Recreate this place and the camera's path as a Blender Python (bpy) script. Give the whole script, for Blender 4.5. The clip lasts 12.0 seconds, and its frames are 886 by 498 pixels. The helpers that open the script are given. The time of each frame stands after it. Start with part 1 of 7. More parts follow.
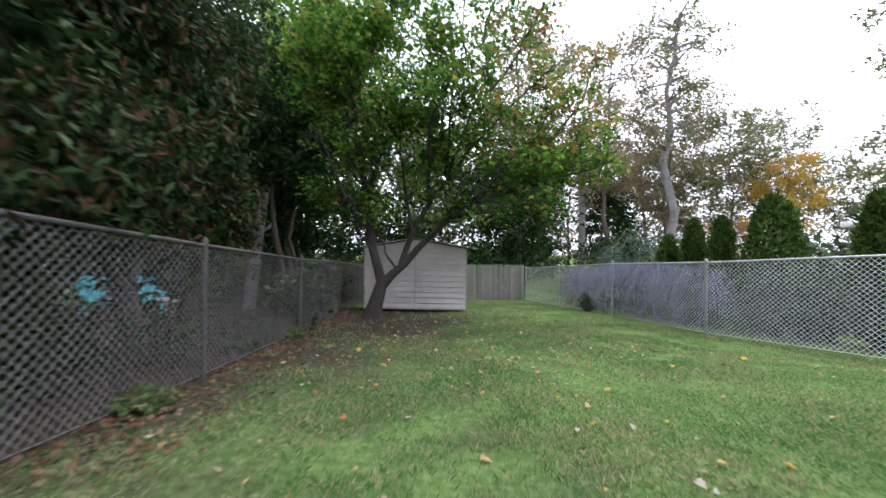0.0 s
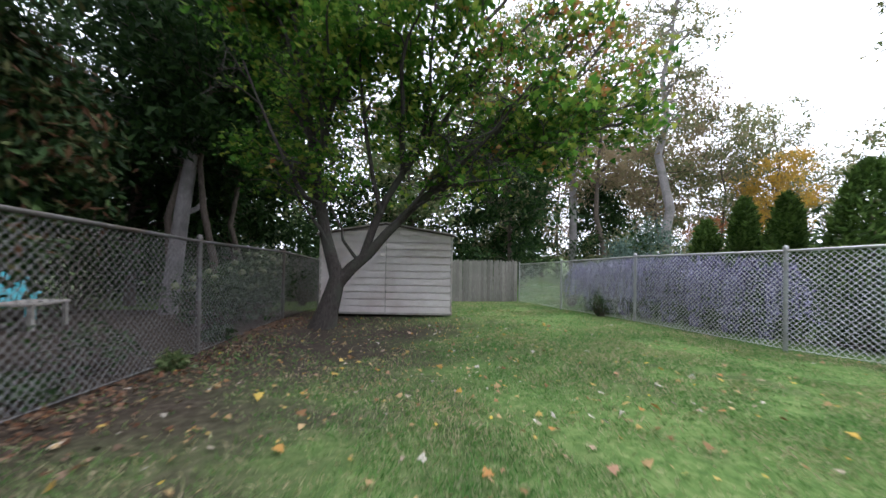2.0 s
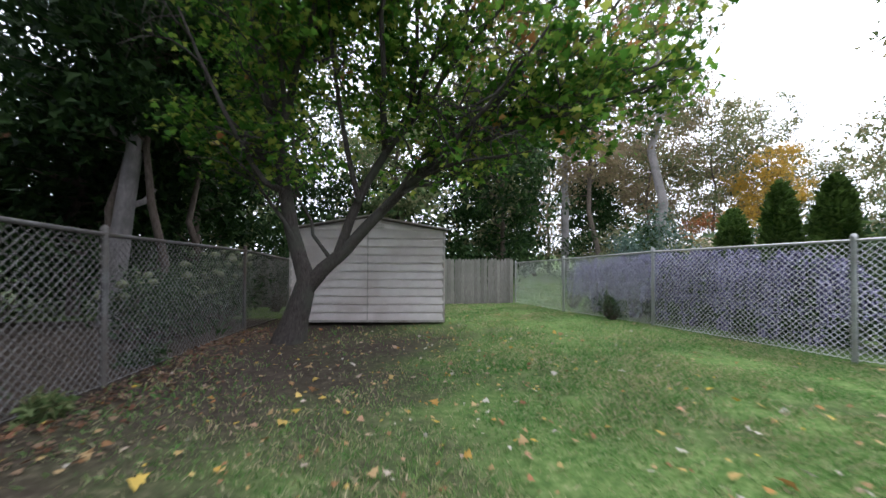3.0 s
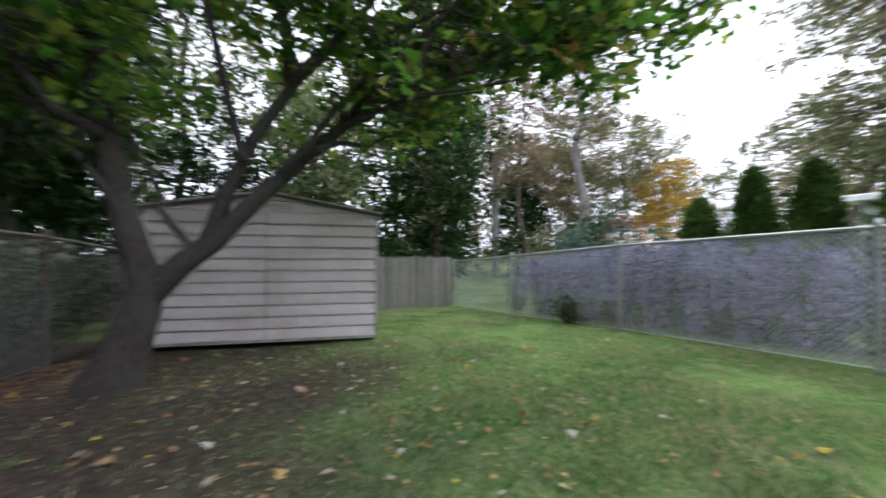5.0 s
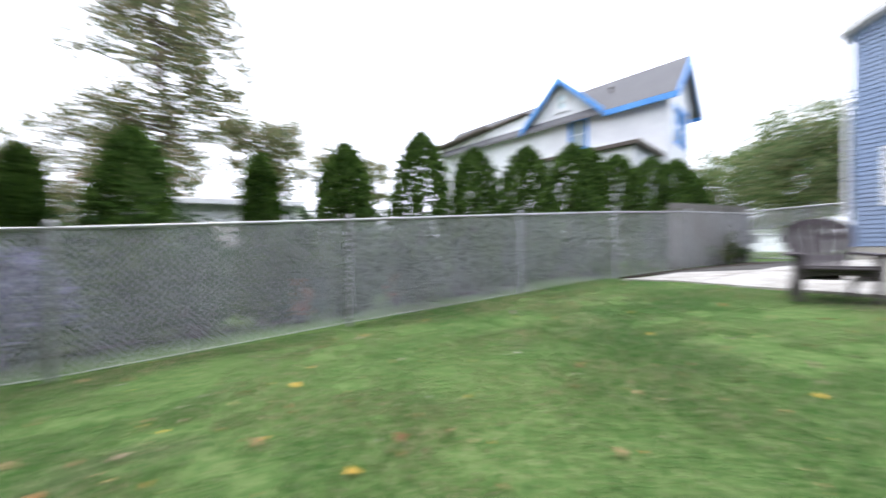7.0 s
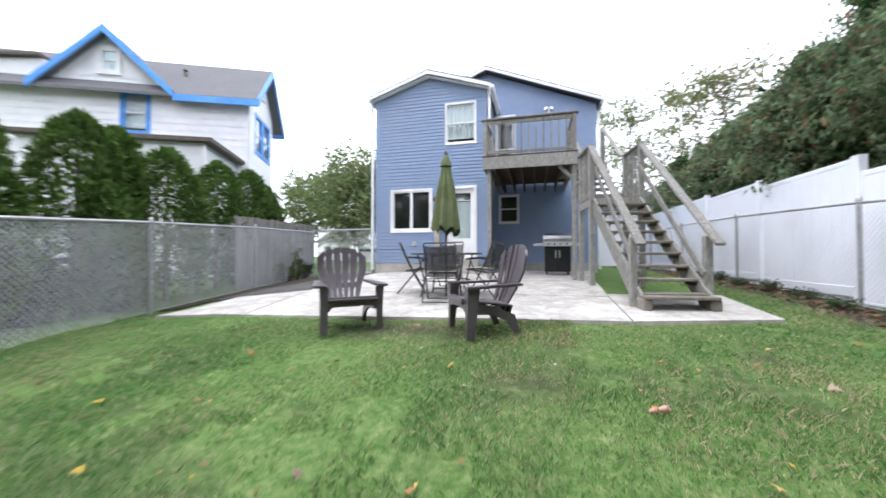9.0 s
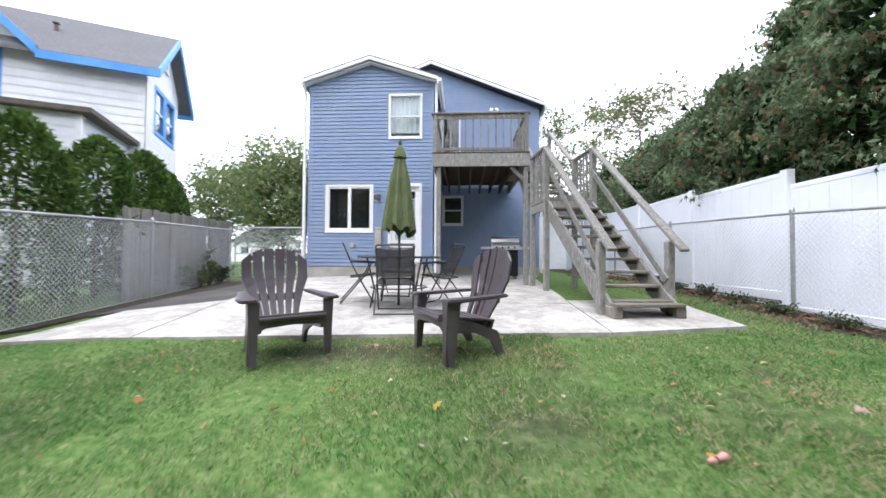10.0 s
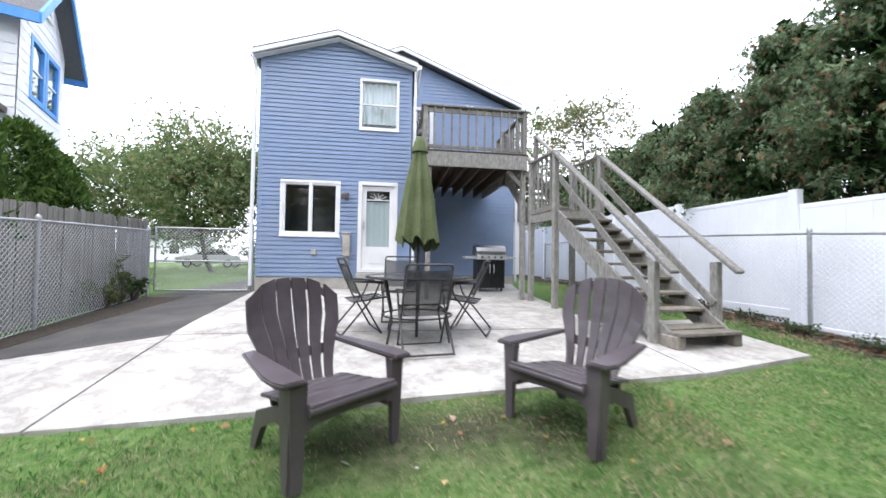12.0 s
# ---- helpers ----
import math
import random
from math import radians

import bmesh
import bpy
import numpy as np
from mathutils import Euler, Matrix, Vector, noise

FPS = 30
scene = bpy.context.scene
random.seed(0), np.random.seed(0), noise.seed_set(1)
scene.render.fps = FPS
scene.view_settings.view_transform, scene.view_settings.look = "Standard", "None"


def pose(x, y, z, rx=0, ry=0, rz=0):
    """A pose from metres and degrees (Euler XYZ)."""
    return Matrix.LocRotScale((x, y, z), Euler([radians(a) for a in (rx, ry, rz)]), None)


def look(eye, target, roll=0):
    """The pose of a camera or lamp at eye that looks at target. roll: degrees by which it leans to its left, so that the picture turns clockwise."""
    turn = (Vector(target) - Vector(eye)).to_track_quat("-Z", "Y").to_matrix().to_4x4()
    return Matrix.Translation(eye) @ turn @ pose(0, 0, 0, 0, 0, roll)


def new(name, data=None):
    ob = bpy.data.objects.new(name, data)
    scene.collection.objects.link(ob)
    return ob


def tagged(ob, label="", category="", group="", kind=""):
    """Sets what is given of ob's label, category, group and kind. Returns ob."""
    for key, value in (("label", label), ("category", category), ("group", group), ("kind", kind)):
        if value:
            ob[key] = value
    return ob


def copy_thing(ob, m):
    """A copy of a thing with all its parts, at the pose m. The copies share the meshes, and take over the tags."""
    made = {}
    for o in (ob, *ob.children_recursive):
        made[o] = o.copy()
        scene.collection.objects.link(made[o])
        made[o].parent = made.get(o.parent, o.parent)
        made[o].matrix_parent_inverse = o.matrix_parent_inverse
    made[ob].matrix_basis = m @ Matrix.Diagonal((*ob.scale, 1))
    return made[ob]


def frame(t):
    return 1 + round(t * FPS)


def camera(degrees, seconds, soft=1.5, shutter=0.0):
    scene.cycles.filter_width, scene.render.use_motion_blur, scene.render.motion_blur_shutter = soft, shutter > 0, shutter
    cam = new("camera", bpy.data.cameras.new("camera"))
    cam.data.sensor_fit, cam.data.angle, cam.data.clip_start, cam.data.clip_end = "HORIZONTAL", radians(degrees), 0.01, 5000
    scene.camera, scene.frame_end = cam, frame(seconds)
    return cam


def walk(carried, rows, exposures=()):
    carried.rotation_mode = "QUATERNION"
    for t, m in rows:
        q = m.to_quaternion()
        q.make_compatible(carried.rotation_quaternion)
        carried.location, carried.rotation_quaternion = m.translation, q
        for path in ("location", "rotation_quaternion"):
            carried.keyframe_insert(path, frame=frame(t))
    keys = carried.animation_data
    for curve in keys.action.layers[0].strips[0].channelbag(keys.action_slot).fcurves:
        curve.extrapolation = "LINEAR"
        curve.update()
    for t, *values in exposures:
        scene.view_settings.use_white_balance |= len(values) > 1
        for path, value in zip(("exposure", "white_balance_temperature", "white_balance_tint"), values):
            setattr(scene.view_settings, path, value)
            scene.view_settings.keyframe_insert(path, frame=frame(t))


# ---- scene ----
cam = camera(102.2, 12.0, soft=1.5, shutter=0.8)
PATH = [
    (0, (0.282, 1.254, 1.522), (0.393, 3.251, 1.541), 0.7),
    (0.5, (0.344, 1.79, 1.454), (0.517, 3.782, 1.467), 0.6),
    (1, (0.401, 2.403, 1.368), (0.588, 4.395, 1.378), 1.0),
    (1.5, (0.431, 3.0, 1.309), (0.634, 4.989, 1.322), 0.9),
    (2, (0.534, 3.589, 1.26), (0.734, 5.579, 1.281), 1.0),
    (2.5, (0.605, 4.172, 1.228), (0.842, 6.158, 1.251), 0.6),
    (4.5, (0.561, 6.14, 1.074), (0.945, 8.102, 1.108), 0.5),
    (5, (0.731, 6.423, 1.055), (1.394, 8.31, 1.088), 0.4),
    (5.5, (1.034, 6.427, 1.096), (2.115, 8.108, 1.139), 1.3),
    (6, (1.22, 6.312, 1.177), (2.822, 7.509, 1.17), -1.1),
    (6.5, (1.583, 6.166, 1.216), (3.563, 6.44, 1.198), -1.7),
    (7, (1.718, 5.756, 1.17), (3.63, 5.172, 1.17), -0.1),
    (7.5, (1.676, 5.136, 1.185), (3.33, 4.012, 1.204), -0.1),
    (7.7, (1.727, 4.961, 1.197), (3.196, 3.605, 1.227), 0.1),
    (9.3, (2.35, 3.968, 1.466), (2.716, 2.002, 1.504), 0.1),
    (9.5, (2.481, 3.854, 1.468), (2.761, 1.874, 1.508), 0.3),
    (10, (2.721, 3.495, 1.467), (2.838, 1.499, 1.518), 0.4),
    (10.5, (3.044, 3.248, 1.446), (3.03, 1.249, 1.503), 0.6),
    (11, (3.419, 3.05, 1.517), (3.257, 1.058, 1.571), 0.6),
    (11.5, (3.744, 2.745, 1.628), (3.504, 0.76, 1.671), 0.6),
    (12, (4.031, 2.434, 1.702), (3.752, 0.455, 1.757), 0.9),
]
walk(cam, [(t, look(eye, target, roll)) for t, eye, target, roll in PATH], exposures=((0.0, 0.84), (2.5, 0.84), (5.0, 0.78), (6.5, 0.86), (9.5, 0.92), (12.0, 0.95)))

# ---- sky, sun ----
world = bpy.data.worlds.new("overcast_sky")
scene.world = world
world.use_nodes = True
wn, wl = world.node_tree.nodes, world.node_tree.links
sky = wn.new("ShaderNodeTexSky")
sky.sky_type, sky.sun_disc = "NISHITA", False
sky.sun_elevation, sky.sun_rotation = radians(68), radians(48)
sky.air_density, sky.dust_density, sky.ozone_density = 1.0, 4.0, 1.0
veil = wn.new("ShaderNodeMix")  # an even sheet of cloud over the clear sky
veil.data_type = "RGBA"
veil.inputs["Factor"].default_value = 0.92
wl.new(sky.outputs["Color"], veil.inputs["A"])
veil.inputs["B"].default_value = (10.6, 11.05, 12.7, 1)
wl.new(veil.outputs["Result"], wn["Background"].inputs["Color"])
wn["Background"].inputs["Strength"].default_value = 0.15
sun = new("sun", bpy.data.lights.new("sun", "SUN"))
sun.data.energy, sun.data.angle, sun.data.color = 1.0, radians(40), (1.0, 0.97, 0.92)
sun.matrix_world = look((9, 8, 30), (0, 0, 0))


# ---- materials ----
def sock(n, names):
    for k in names:
        if k in n.inputs:
            return n.inputs[k]


class Nodes:
    def __init__(self, name):
        self.m = bpy.data.materials.new(name)
        self.m.use_nodes = True
        self.t = self.m.node_tree
        self.n, self.l = self.t.nodes, self.t.links
        self.p = self.n["Principled BSDF"]
        self.pos = self.n.new("ShaderNodeNewGeometry").outputs["Position"]

    def noise(self, scale, detail=5.0, stretch=None, rough=0.6):
        k = self.n.new("ShaderNodeTexNoise")
        k.inputs["Scale"].default_value, k.inputs["Detail"].default_value, k.inputs["Roughness"].default_value = scale, detail, rough
        src = self.pos
        if stretch:
            mp = self.n.new("ShaderNodeMapping")
            mp.inputs["Scale"].default_value = stretch
            self.l.new(src, mp.inputs["Vector"])
            src = mp.outputs["Vector"]
        self.l.new(src, k.inputs["Vector"])
        return k.outputs["Fac"]

    def ramp(self, fac, stops, interpolation="LINEAR"):
        r = self.n.new("ShaderNodeValToRGB")
        r.color_ramp.interpolation = interpolation
        while len(r.color_ramp.elements) < len(stops):
            r.color_ramp.elements.new(0.5)
        for e, (at, c) in zip(r.color_ramp.elements, stops):
            e.position, e.color = at, (*c, 1) if len(c) == 3 else c
        self.l.new(fac, r.inputs["Fac"])
        return r.outputs["Color"]

    def mix(self, fac, a, b, blend="MIX"):
        k = self.n.new("ShaderNodeMix")
        k.data_type, k.blend_type = "RGBA", blend
        for s, v in (("Factor", fac), ("A", a), ("B", b)):
            if isinstance(v, (int, float)):
                k.inputs[s].default_value = v if s == "Factor" else (v, v, v, 1)
            elif isinstance(v, tuple):
                k.inputs[s].default_value = (*v, 1)
            else:
                self.l.new(v, k.inputs[s])
        return k.outputs["Result"]

    def bump(self, fac, strength, distance):
        b = self.n.new("ShaderNodeBump")
        b.inputs["Strength"].default_value, b.inputs["Distance"].default_value = strength, distance
        self.l.new(fac, b.inputs["Height"])
        self.l.new(b.outputs["Normal"], self.p.inputs["Normal"])


def surface(name, c1, c2, rough=0.7, scale=20.0, stain=None, stain_scale=1.2, stretch=None, bump=0.3, bscale=60.0, distance=0.004, metal=0.0, vary=0.0):
    k = Nodes(name)
    col = k.ramp(k.noise(scale, 6, stretch), [(0.3, c1), (0.7, c2)])
    if stain:
        col = k.mix(k.ramp(k.noise(stain_scale, 4), [(0.45, (0, 0, 0)), (0.72, (1, 1, 1))]), col, stain)
    if vary:
        oi = k.n.new("ShaderNodeObjectInfo")
        shade = k.ramp(oi.outputs["Random"], [(0, (1 - vary,) * 3), (1, (1 + vary,) * 3)])
        col = k.mix(1.0, col, shade, "MULTIPLY")
    k.l.new(col, k.p.inputs["Base Color"])
    k.p.inputs["Roughness"].default_value, k.p.inputs["Metallic"].default_value = rough, metal
    if rough > 0.65 and not metal:
        sock(k.p, ("Specular IOR Level", "Specular")).default_value = 0.15
    if bump:
        k.bump(k.noise(bscale, 4, stretch), bump, distance)
    return k.m


def foliage(name, colours, clear=0.35, patch=0.6, rough=0.55, tint=((0.72, 0.72, 0.72), (1.25, 1.25, 1.25))):
    """Leaves: one colour a leaf, a second drift over the crown, light shining through."""
    k = Nodes(name)
    geo = k.n.new("ShaderNodeNewGeometry")
    n = len(colours)
    col = k.ramp(geo.outputs["Random Per Island"], [((i + 0.5) / n, c) for i, c in enumerate(colours)])
    drift = k.ramp(k.noise(patch, 3), [(0.34, tint[0]), (0.66, tint[1])])
    col = k.mix(1.0, col, drift, "MULTIPLY")
    k.l.new(col, k.p.inputs["Base Color"])
    k.p.inputs["Roughness"].default_value = rough
    sock(k.p, ("Specular IOR Level", "Specular")).default_value = 0.08
    tr = k.n.new("ShaderNodeBsdfTranslucent")
    k.l.new(col, tr.inputs["Color"])
    ms = k.n.new("ShaderNodeMixShader")
    ms.inputs["Fac"].default_value = clear
    k.l.new(k.p.outputs["BSDF"], ms.inputs[1])
    k.l.new(tr.outputs["BSDF"], ms.inputs[2])
    k.l.new(ms.outputs["Shader"], k.n["Material Output"].inputs["Surface"])
    return k.m


def glass(name, tint=(0.9, 0.95, 0.95)):
    k = Nodes(name)
    tr, gl = k.n.new("ShaderNodeBsdfTransparent"), k.n.new("ShaderNodeBsdfGlossy")
    tr.inputs["Color"].default_value = (*tint, 1)
    gl.inputs["Roughness"].default_value = 0.01
    lw, pw, ad = k.n.new("ShaderNodeLayerWeight"), k.n.new("ShaderNodeMath"), k.n.new("ShaderNodeMath")
    pw.operation, ad.operation = "POWER", "MULTIPLY_ADD"
    pw.inputs[1].default_value, ad.inputs[1].default_value, ad.inputs[2].default_value = 4.0, 0.7, 0.07
    k.l.new(lw.outputs["Facing"], pw.inputs[0])
    k.l.new(pw.outputs["Value"], ad.inputs[0])
    ms = k.n.new("ShaderNodeMixShader")
    k.l.new(ad.outputs["Value"], ms.inputs["Fac"])
    k.l.new(tr.outputs["BSDF"], ms.inputs[1])
    k.l.new(gl.outputs["BSDF"], ms.inputs[2])
    k.l.new(ms.outputs["Shader"], k.n["Material Output"].inputs["Surface"])
    return k.m


def lawn_ground():
    k = Nodes("lawn_ground")
    at = k.n.new("ShaderNodeAttribute")
    at.attribute_name = "bare"
    turf = k.ramp(k.noise(14, 8, rough=0.7), [(0.25, (0.032, 0.065, 0.02)), (0.45, (0.08, 0.145, 0.042)), (0.6, (0.14, 0.2, 0.072)), (0.78, (0.3, 0.27, 0.17))])
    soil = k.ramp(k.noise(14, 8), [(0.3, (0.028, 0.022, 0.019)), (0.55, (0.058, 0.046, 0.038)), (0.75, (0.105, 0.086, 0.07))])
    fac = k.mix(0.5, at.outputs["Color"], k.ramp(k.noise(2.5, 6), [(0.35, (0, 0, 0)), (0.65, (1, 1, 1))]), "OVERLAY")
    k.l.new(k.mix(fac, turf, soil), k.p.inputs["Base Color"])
    k.p.inputs["Roughness"].default_value = 0.95
    sock(k.p, ("Specular IOR Level", "Specular")).default_value = 0.05
    k.bump(k.noise(30, 8), 0.7, 0.03)
    return k.m


def patio_concrete():
    k = Nodes("patio_concrete")
    base = k.ramp(k.noise(3, 8), [(0.3, (0.36, 0.345, 0.325)), (0.5, (0.47, 0.455, 0.435)), (0.7, (0.54, 0.53, 0.515))])
    spots = k.ramp(k.noise(0.9, 7, rough=0.75), [(0.38, (1, 1, 1)), (0.47, (0.8, 0.78, 0.75)), (0.5, (0.66, 0.64, 0.61)), (0.54, (0.9, 0.89, 0.87)), (0.64, (1.05, 1.05, 1.05))])
    grit = k.ramp(k.noise(90, 3), [(0.3, (0.85, 0.85, 0.85)), (0.7, (1.08, 1.08, 1.08))])
    k.l.new(k.mix(1.0, k.mix(1.0, base, spots, "MULTIPLY"), grit, "MULTIPLY"), k.p.inputs["Base Color"])
    k.p.inputs["Roughness"].default_value = 0.85
    k.bump(k.noise(110, 4), 0.25, 0.004)
    return k.m


LAWN = lawn_ground()
CONCRETE = patio_concrete()
ASPHALT = surface("asphalt", (0.045, 0.045, 0.047), (0.09, 0.088, 0.085), 0.9, 60, (0.12, 0.11, 0.1), 0.8, bump=0.5, bscale=150)
FOUNDATION = surface("foundation_block", (0.36, 0.35, 0.32), (0.48, 0.46, 0.42), 0.9, 12, (0.28, 0.27, 0.24), 1.5)
BLUE_SIDING = surface("blue_vinyl_siding", (0.2, 0.275, 0.425), (0.225, 0.305, 0.465), 0.5, 5, (0.24, 0.305, 0.435), 0.7, bump=0.05, bscale=200)
WHITE_SIDING = surface("white_siding", (0.74, 0.75, 0.77), (0.82, 0.83, 0.84), 0.6, 4, (0.68, 0.69, 0.71), 0.6, bump=0.05)
WHITE_TRIM = surface("white_trim", (0.76, 0.76, 0.77), (0.83, 0.83, 0.84), 0.45, 8, (0.7, 0.7, 0.7), 2.0, bump=0.05)
BLUE_TRIM = surface("bright_blue_trim", (0.055, 0.24, 0.62), (0.075, 0.29, 0.7), 0.5, 6, (0.1, 0.32, 0.68), 1.0, bump=0.05)
VINYL = surface("white_vinyl", (0.82, 0.84, 0.9), (0.86, 0.88, 0.94), 0.42, 3, (0.78, 0.8, 0.86), 0.9, bump=0.03)
SHINGLE = surface("grey_shingle", (0.1, 0.1, 0.105), (0.2, 0.2, 0.21), 0.9, 25, (0.14, 0.14, 0.15), 1.0, bump=0.5, bscale=30, distance=0.01)
BROWN_TRIM = surface("brown_fascia", (0.09, 0.075, 0.065), (0.14, 0.12, 0.105), 0.7, 8)
WEATHERED = surface("weathered_wood", (0.16, 0.152, 0.14), (0.36, 0.35, 0.33), 0.85, 9, (0.21, 0.205, 0.185), 1.6, stretch=(3, 3, 1), bump=0.5, bscale=40, vary=0.16)
TREAD_WOOD = surface("weathered_tread_wood", (0.13, 0.115, 0.095), (0.29, 0.265, 0.23), 0.85, 9, (0.12, 0.125, 0.085), 2.2, stretch=(1, 5, 1), bump=0.5, bscale=40, vary=0.2)
# Brown wood, made darker in colour for the shade under the deck.
SHADED_WOOD = surface("shaded_underside_wood", (0.05, 0.038, 0.03), (0.095, 0.072, 0.055), 0.9, 12, stretch=(5, 1, 5))
PICKET = surface("grey_picket_wood", (0.15, 0.14, 0.125), (0.29, 0.275, 0.25), 0.9, 8, (0.17, 0.17, 0.145), 1.1, stretch=(8, 8, 0.8), bump=0.6, bscale=14, vary=0.22)
SHED_SIDING = surface("shed_siding", (0.66, 0.605, 0.59), (0.75, 0.695, 0.68), 0.55, 7, (0.57, 0.5, 0.475), 1.3, bump=0.06, bscale=30, vary=0.05)
SHED_TRIM = surface("shed_trim", (0.42, 0.39, 0.36), (0.52, 0.49, 0.46), 0.6, 7, (0.26, 0.2, 0.16), 3)
GALV = surface("galvanised_steel", (0.36, 0.37, 0.385), (0.5, 0.51, 0.525), 0.42, 18, (0.32, 0.31, 0.3), 2.5, metal=0.65, bump=0.1)
WIRE = surface("galvanised_wire", (0.64, 0.65, 0.68), (0.78, 0.79, 0.82), 0.5, 12, (0.5, 0.5, 0.5), 1.0, metal=0.2, bump=0)
OLD_STEEL = surface("aged_dark_steel", (0.085, 0.083, 0.083), (0.16, 0.157, 0.157), 0.6, 14, (0.1, 0.07, 0.052), 1.3, metal=0.35)
OLD_WIRE = surface("aged_fence_wire", (0.17, 0.17, 0.175), (0.28, 0.28, 0.285), 0.6, 8, (0.14, 0.13, 0.12), 0.8, metal=0.2, bump=0)
BARK = surface("maple_bark", (0.028, 0.024, 0.022), (0.085, 0.074, 0.068), 0.9, 18, (0.065, 0.068, 0.056), 2.5, stretch=(3, 3, 0.7), bump=0.8, bscale=26, distance=0.012)
PALE_BARK = surface("pale_grey_bark", (0.17, 0.158, 0.16), (0.28, 0.262, 0.262), 0.9, 9, (0.12, 0.115, 0.11), 1.5, stretch=(3, 3, 0.8), bump=0.7, bscale=18, distance=0.012)
BROWN_BARK = surface("brown_bark", (0.06, 0.048, 0.04), (0.14, 0.115, 0.098), 0.95, 9, stretch=(3, 3, 0.6), bump=0.8, bscale=14, distance=0.02)
BROWN_RESIN = surface("brown_resin", (0.058, 0.046, 0.052), (0.085, 0.07, 0.078), 0.3, 10, (0.11, 0.094, 0.104), 2.2, bump=0.1, bscale=90)
TURQUOISE = surface("turquoise_resin", (0.05, 0.56, 0.66), (0.08, 0.64, 0.74), 0.4, 10, bump=0.05)
BLACK_STEEL = surface("black_powder_coat", (0.022, 0.022, 0.024), (0.04, 0.04, 0.043), 0.4, 40, (0.05, 0.048, 0.045), 5, bump=0.05)
def sling_mesh():
    k = Nodes("dark_sling_mesh")
    k.l.new(k.ramp(k.noise(180, 3), [(0.3, (0.03, 0.031, 0.037)), (0.7, (0.07, 0.072, 0.082))]), k.p.inputs["Base Color"])
    k.p.inputs["Roughness"].default_value = 0.7
    ms = k.n.new("ShaderNodeMixShader")  # an open weave
    ms.inputs["Fac"].default_value = 0.38
    k.l.new(k.p.outputs["BSDF"], ms.inputs[1])
    k.l.new(k.n.new("ShaderNodeBsdfTransparent").outputs["BSDF"], ms.inputs[2])
    k.l.new(ms.outputs["Shader"], k.n["Material Output"].inputs["Surface"])
    return k.m


SLING = sling_mesh()
TABLE_GLASS = surface("dark_table_glass", (0.03, 0.035, 0.04), (0.05, 0.055, 0.06), 0.12, 8, bump=0)
UMBRELLA = surface("olive_green_canvas", (0.095, 0.12, 0.055), (0.135, 0.16, 0.08), 0.85, 30, (0.155, 0.18, 0.095), 4, bump=0.3, bscale=300)
STAINLESS = surface("stainless_steel", (0.5, 0.5, 0.5), (0.62, 0.62, 0.62), 0.28, 6, stretch=(1, 30, 30), metal=0.95, bump=0)
BRIGHT_SHELF = surface("brushed_silver_panel", (0.58, 0.58, 0.59), (0.7, 0.7, 0.71), 0.35, 12, stretch=(1, 20, 20), metal=0.3, bump=0)
GRILL_BLACK = surface("black_enamel", (0.012, 0.012, 0.013), (0.022, 0.022, 0.023), 0.22, 12, bump=0)
CURTAIN = surface("pale_curtain", (0.6, 0.6, 0.61), (0.7, 0.7, 0.71), 0.9, 6, stretch=(20, 1, 1), bump=0.3, bscale=12)
ROOM = surface("painted_dim_interior", (0.05, 0.05, 0.055), (0.08, 0.08, 0.085), 0.9, 3)
PANE = glass("window_glass")
GREY_BOX = surface("grey_enclosure", (0.36, 0.34, 0.3), (0.46, 0.44, 0.4), 0.6, 9, (0.25, 0.22, 0.19), 3)
TAN_ROOF = surface("tan_roof", (0.36, 0.28, 0.24), (0.46, 0.37, 0.32), 0.9, 12)
TERRACOTTA = surface("faded_red_plastic", (0.4, 0.2, 0.17), (0.5, 0.27, 0.23), 0.5, 10)

GRASS = foliage("grass_blades", [(0.08, 0.18, 0.058), (0.12, 0.25, 0.08), (0.17, 0.32, 0.108), (0.245, 0.35, 0.155), (0.37, 0.37, 0.235), (0.48, 0.43, 0.32)], 0.36, 0.9, tint=((0.64, 0.86, 0.64), (1.32, 1.12, 1.12)))
MAPLE_LEAF = foliage("maple_leaves", [(0.034, 0.1, 0.016), (0.056, 0.155, 0.022), (0.088, 0.205, 0.03), (0.14, 0.26, 0.04), (0.25, 0.3, 0.055)], 0.6, 0.7)
TURNING_LEAF = foliage("turning_maple_leaves", [(0.3, 0.13, 0.05), (0.34, 0.2, 0.06), (0.25, 0.22, 0.06), (0.16, 0.2, 0.045)], 0.5, 0.9)
CEDAR_LEAF = foliage("cedar_sprays", [(0.06, 0.105, 0.05), (0.115, 0.185, 0.09), (0.17, 0.25, 0.13), (0.23, 0.3, 0.185), (0.14, 0.21, 0.11), (0.19, 0.25, 0.15), (0.24, 0.15, 0.09)], 0.35, 1.6, tint=((0.5, 0.5, 0.5), (1.35, 1.35, 1.35)))
# Darker copy of the cedar colour; the shade is in the paint.
SHADED_CEDAR_LEAF = foliage("shaded_cedar_sprays", [(0.009, 0.02, 0.007), (0.016, 0.035, 0.012), (0.03, 0.058, 0.02), (0.052, 0.088, 0.03), (0.075, 0.038, 0.02)], 0.1, 0.8)
ARBOR_LEAF = foliage("arborvitae_sprays", [(0.035, 0.072, 0.016), (0.062, 0.115, 0.026), (0.1, 0.165, 0.04)], 0.22, 1.5)
WOOD_LEAF = foliage("woodland_leaves", [(0.09, 0.12, 0.055), (0.145, 0.175, 0.08), (0.2, 0.2, 0.105), (0.26, 0.22, 0.13)], 0.5, 0.25)
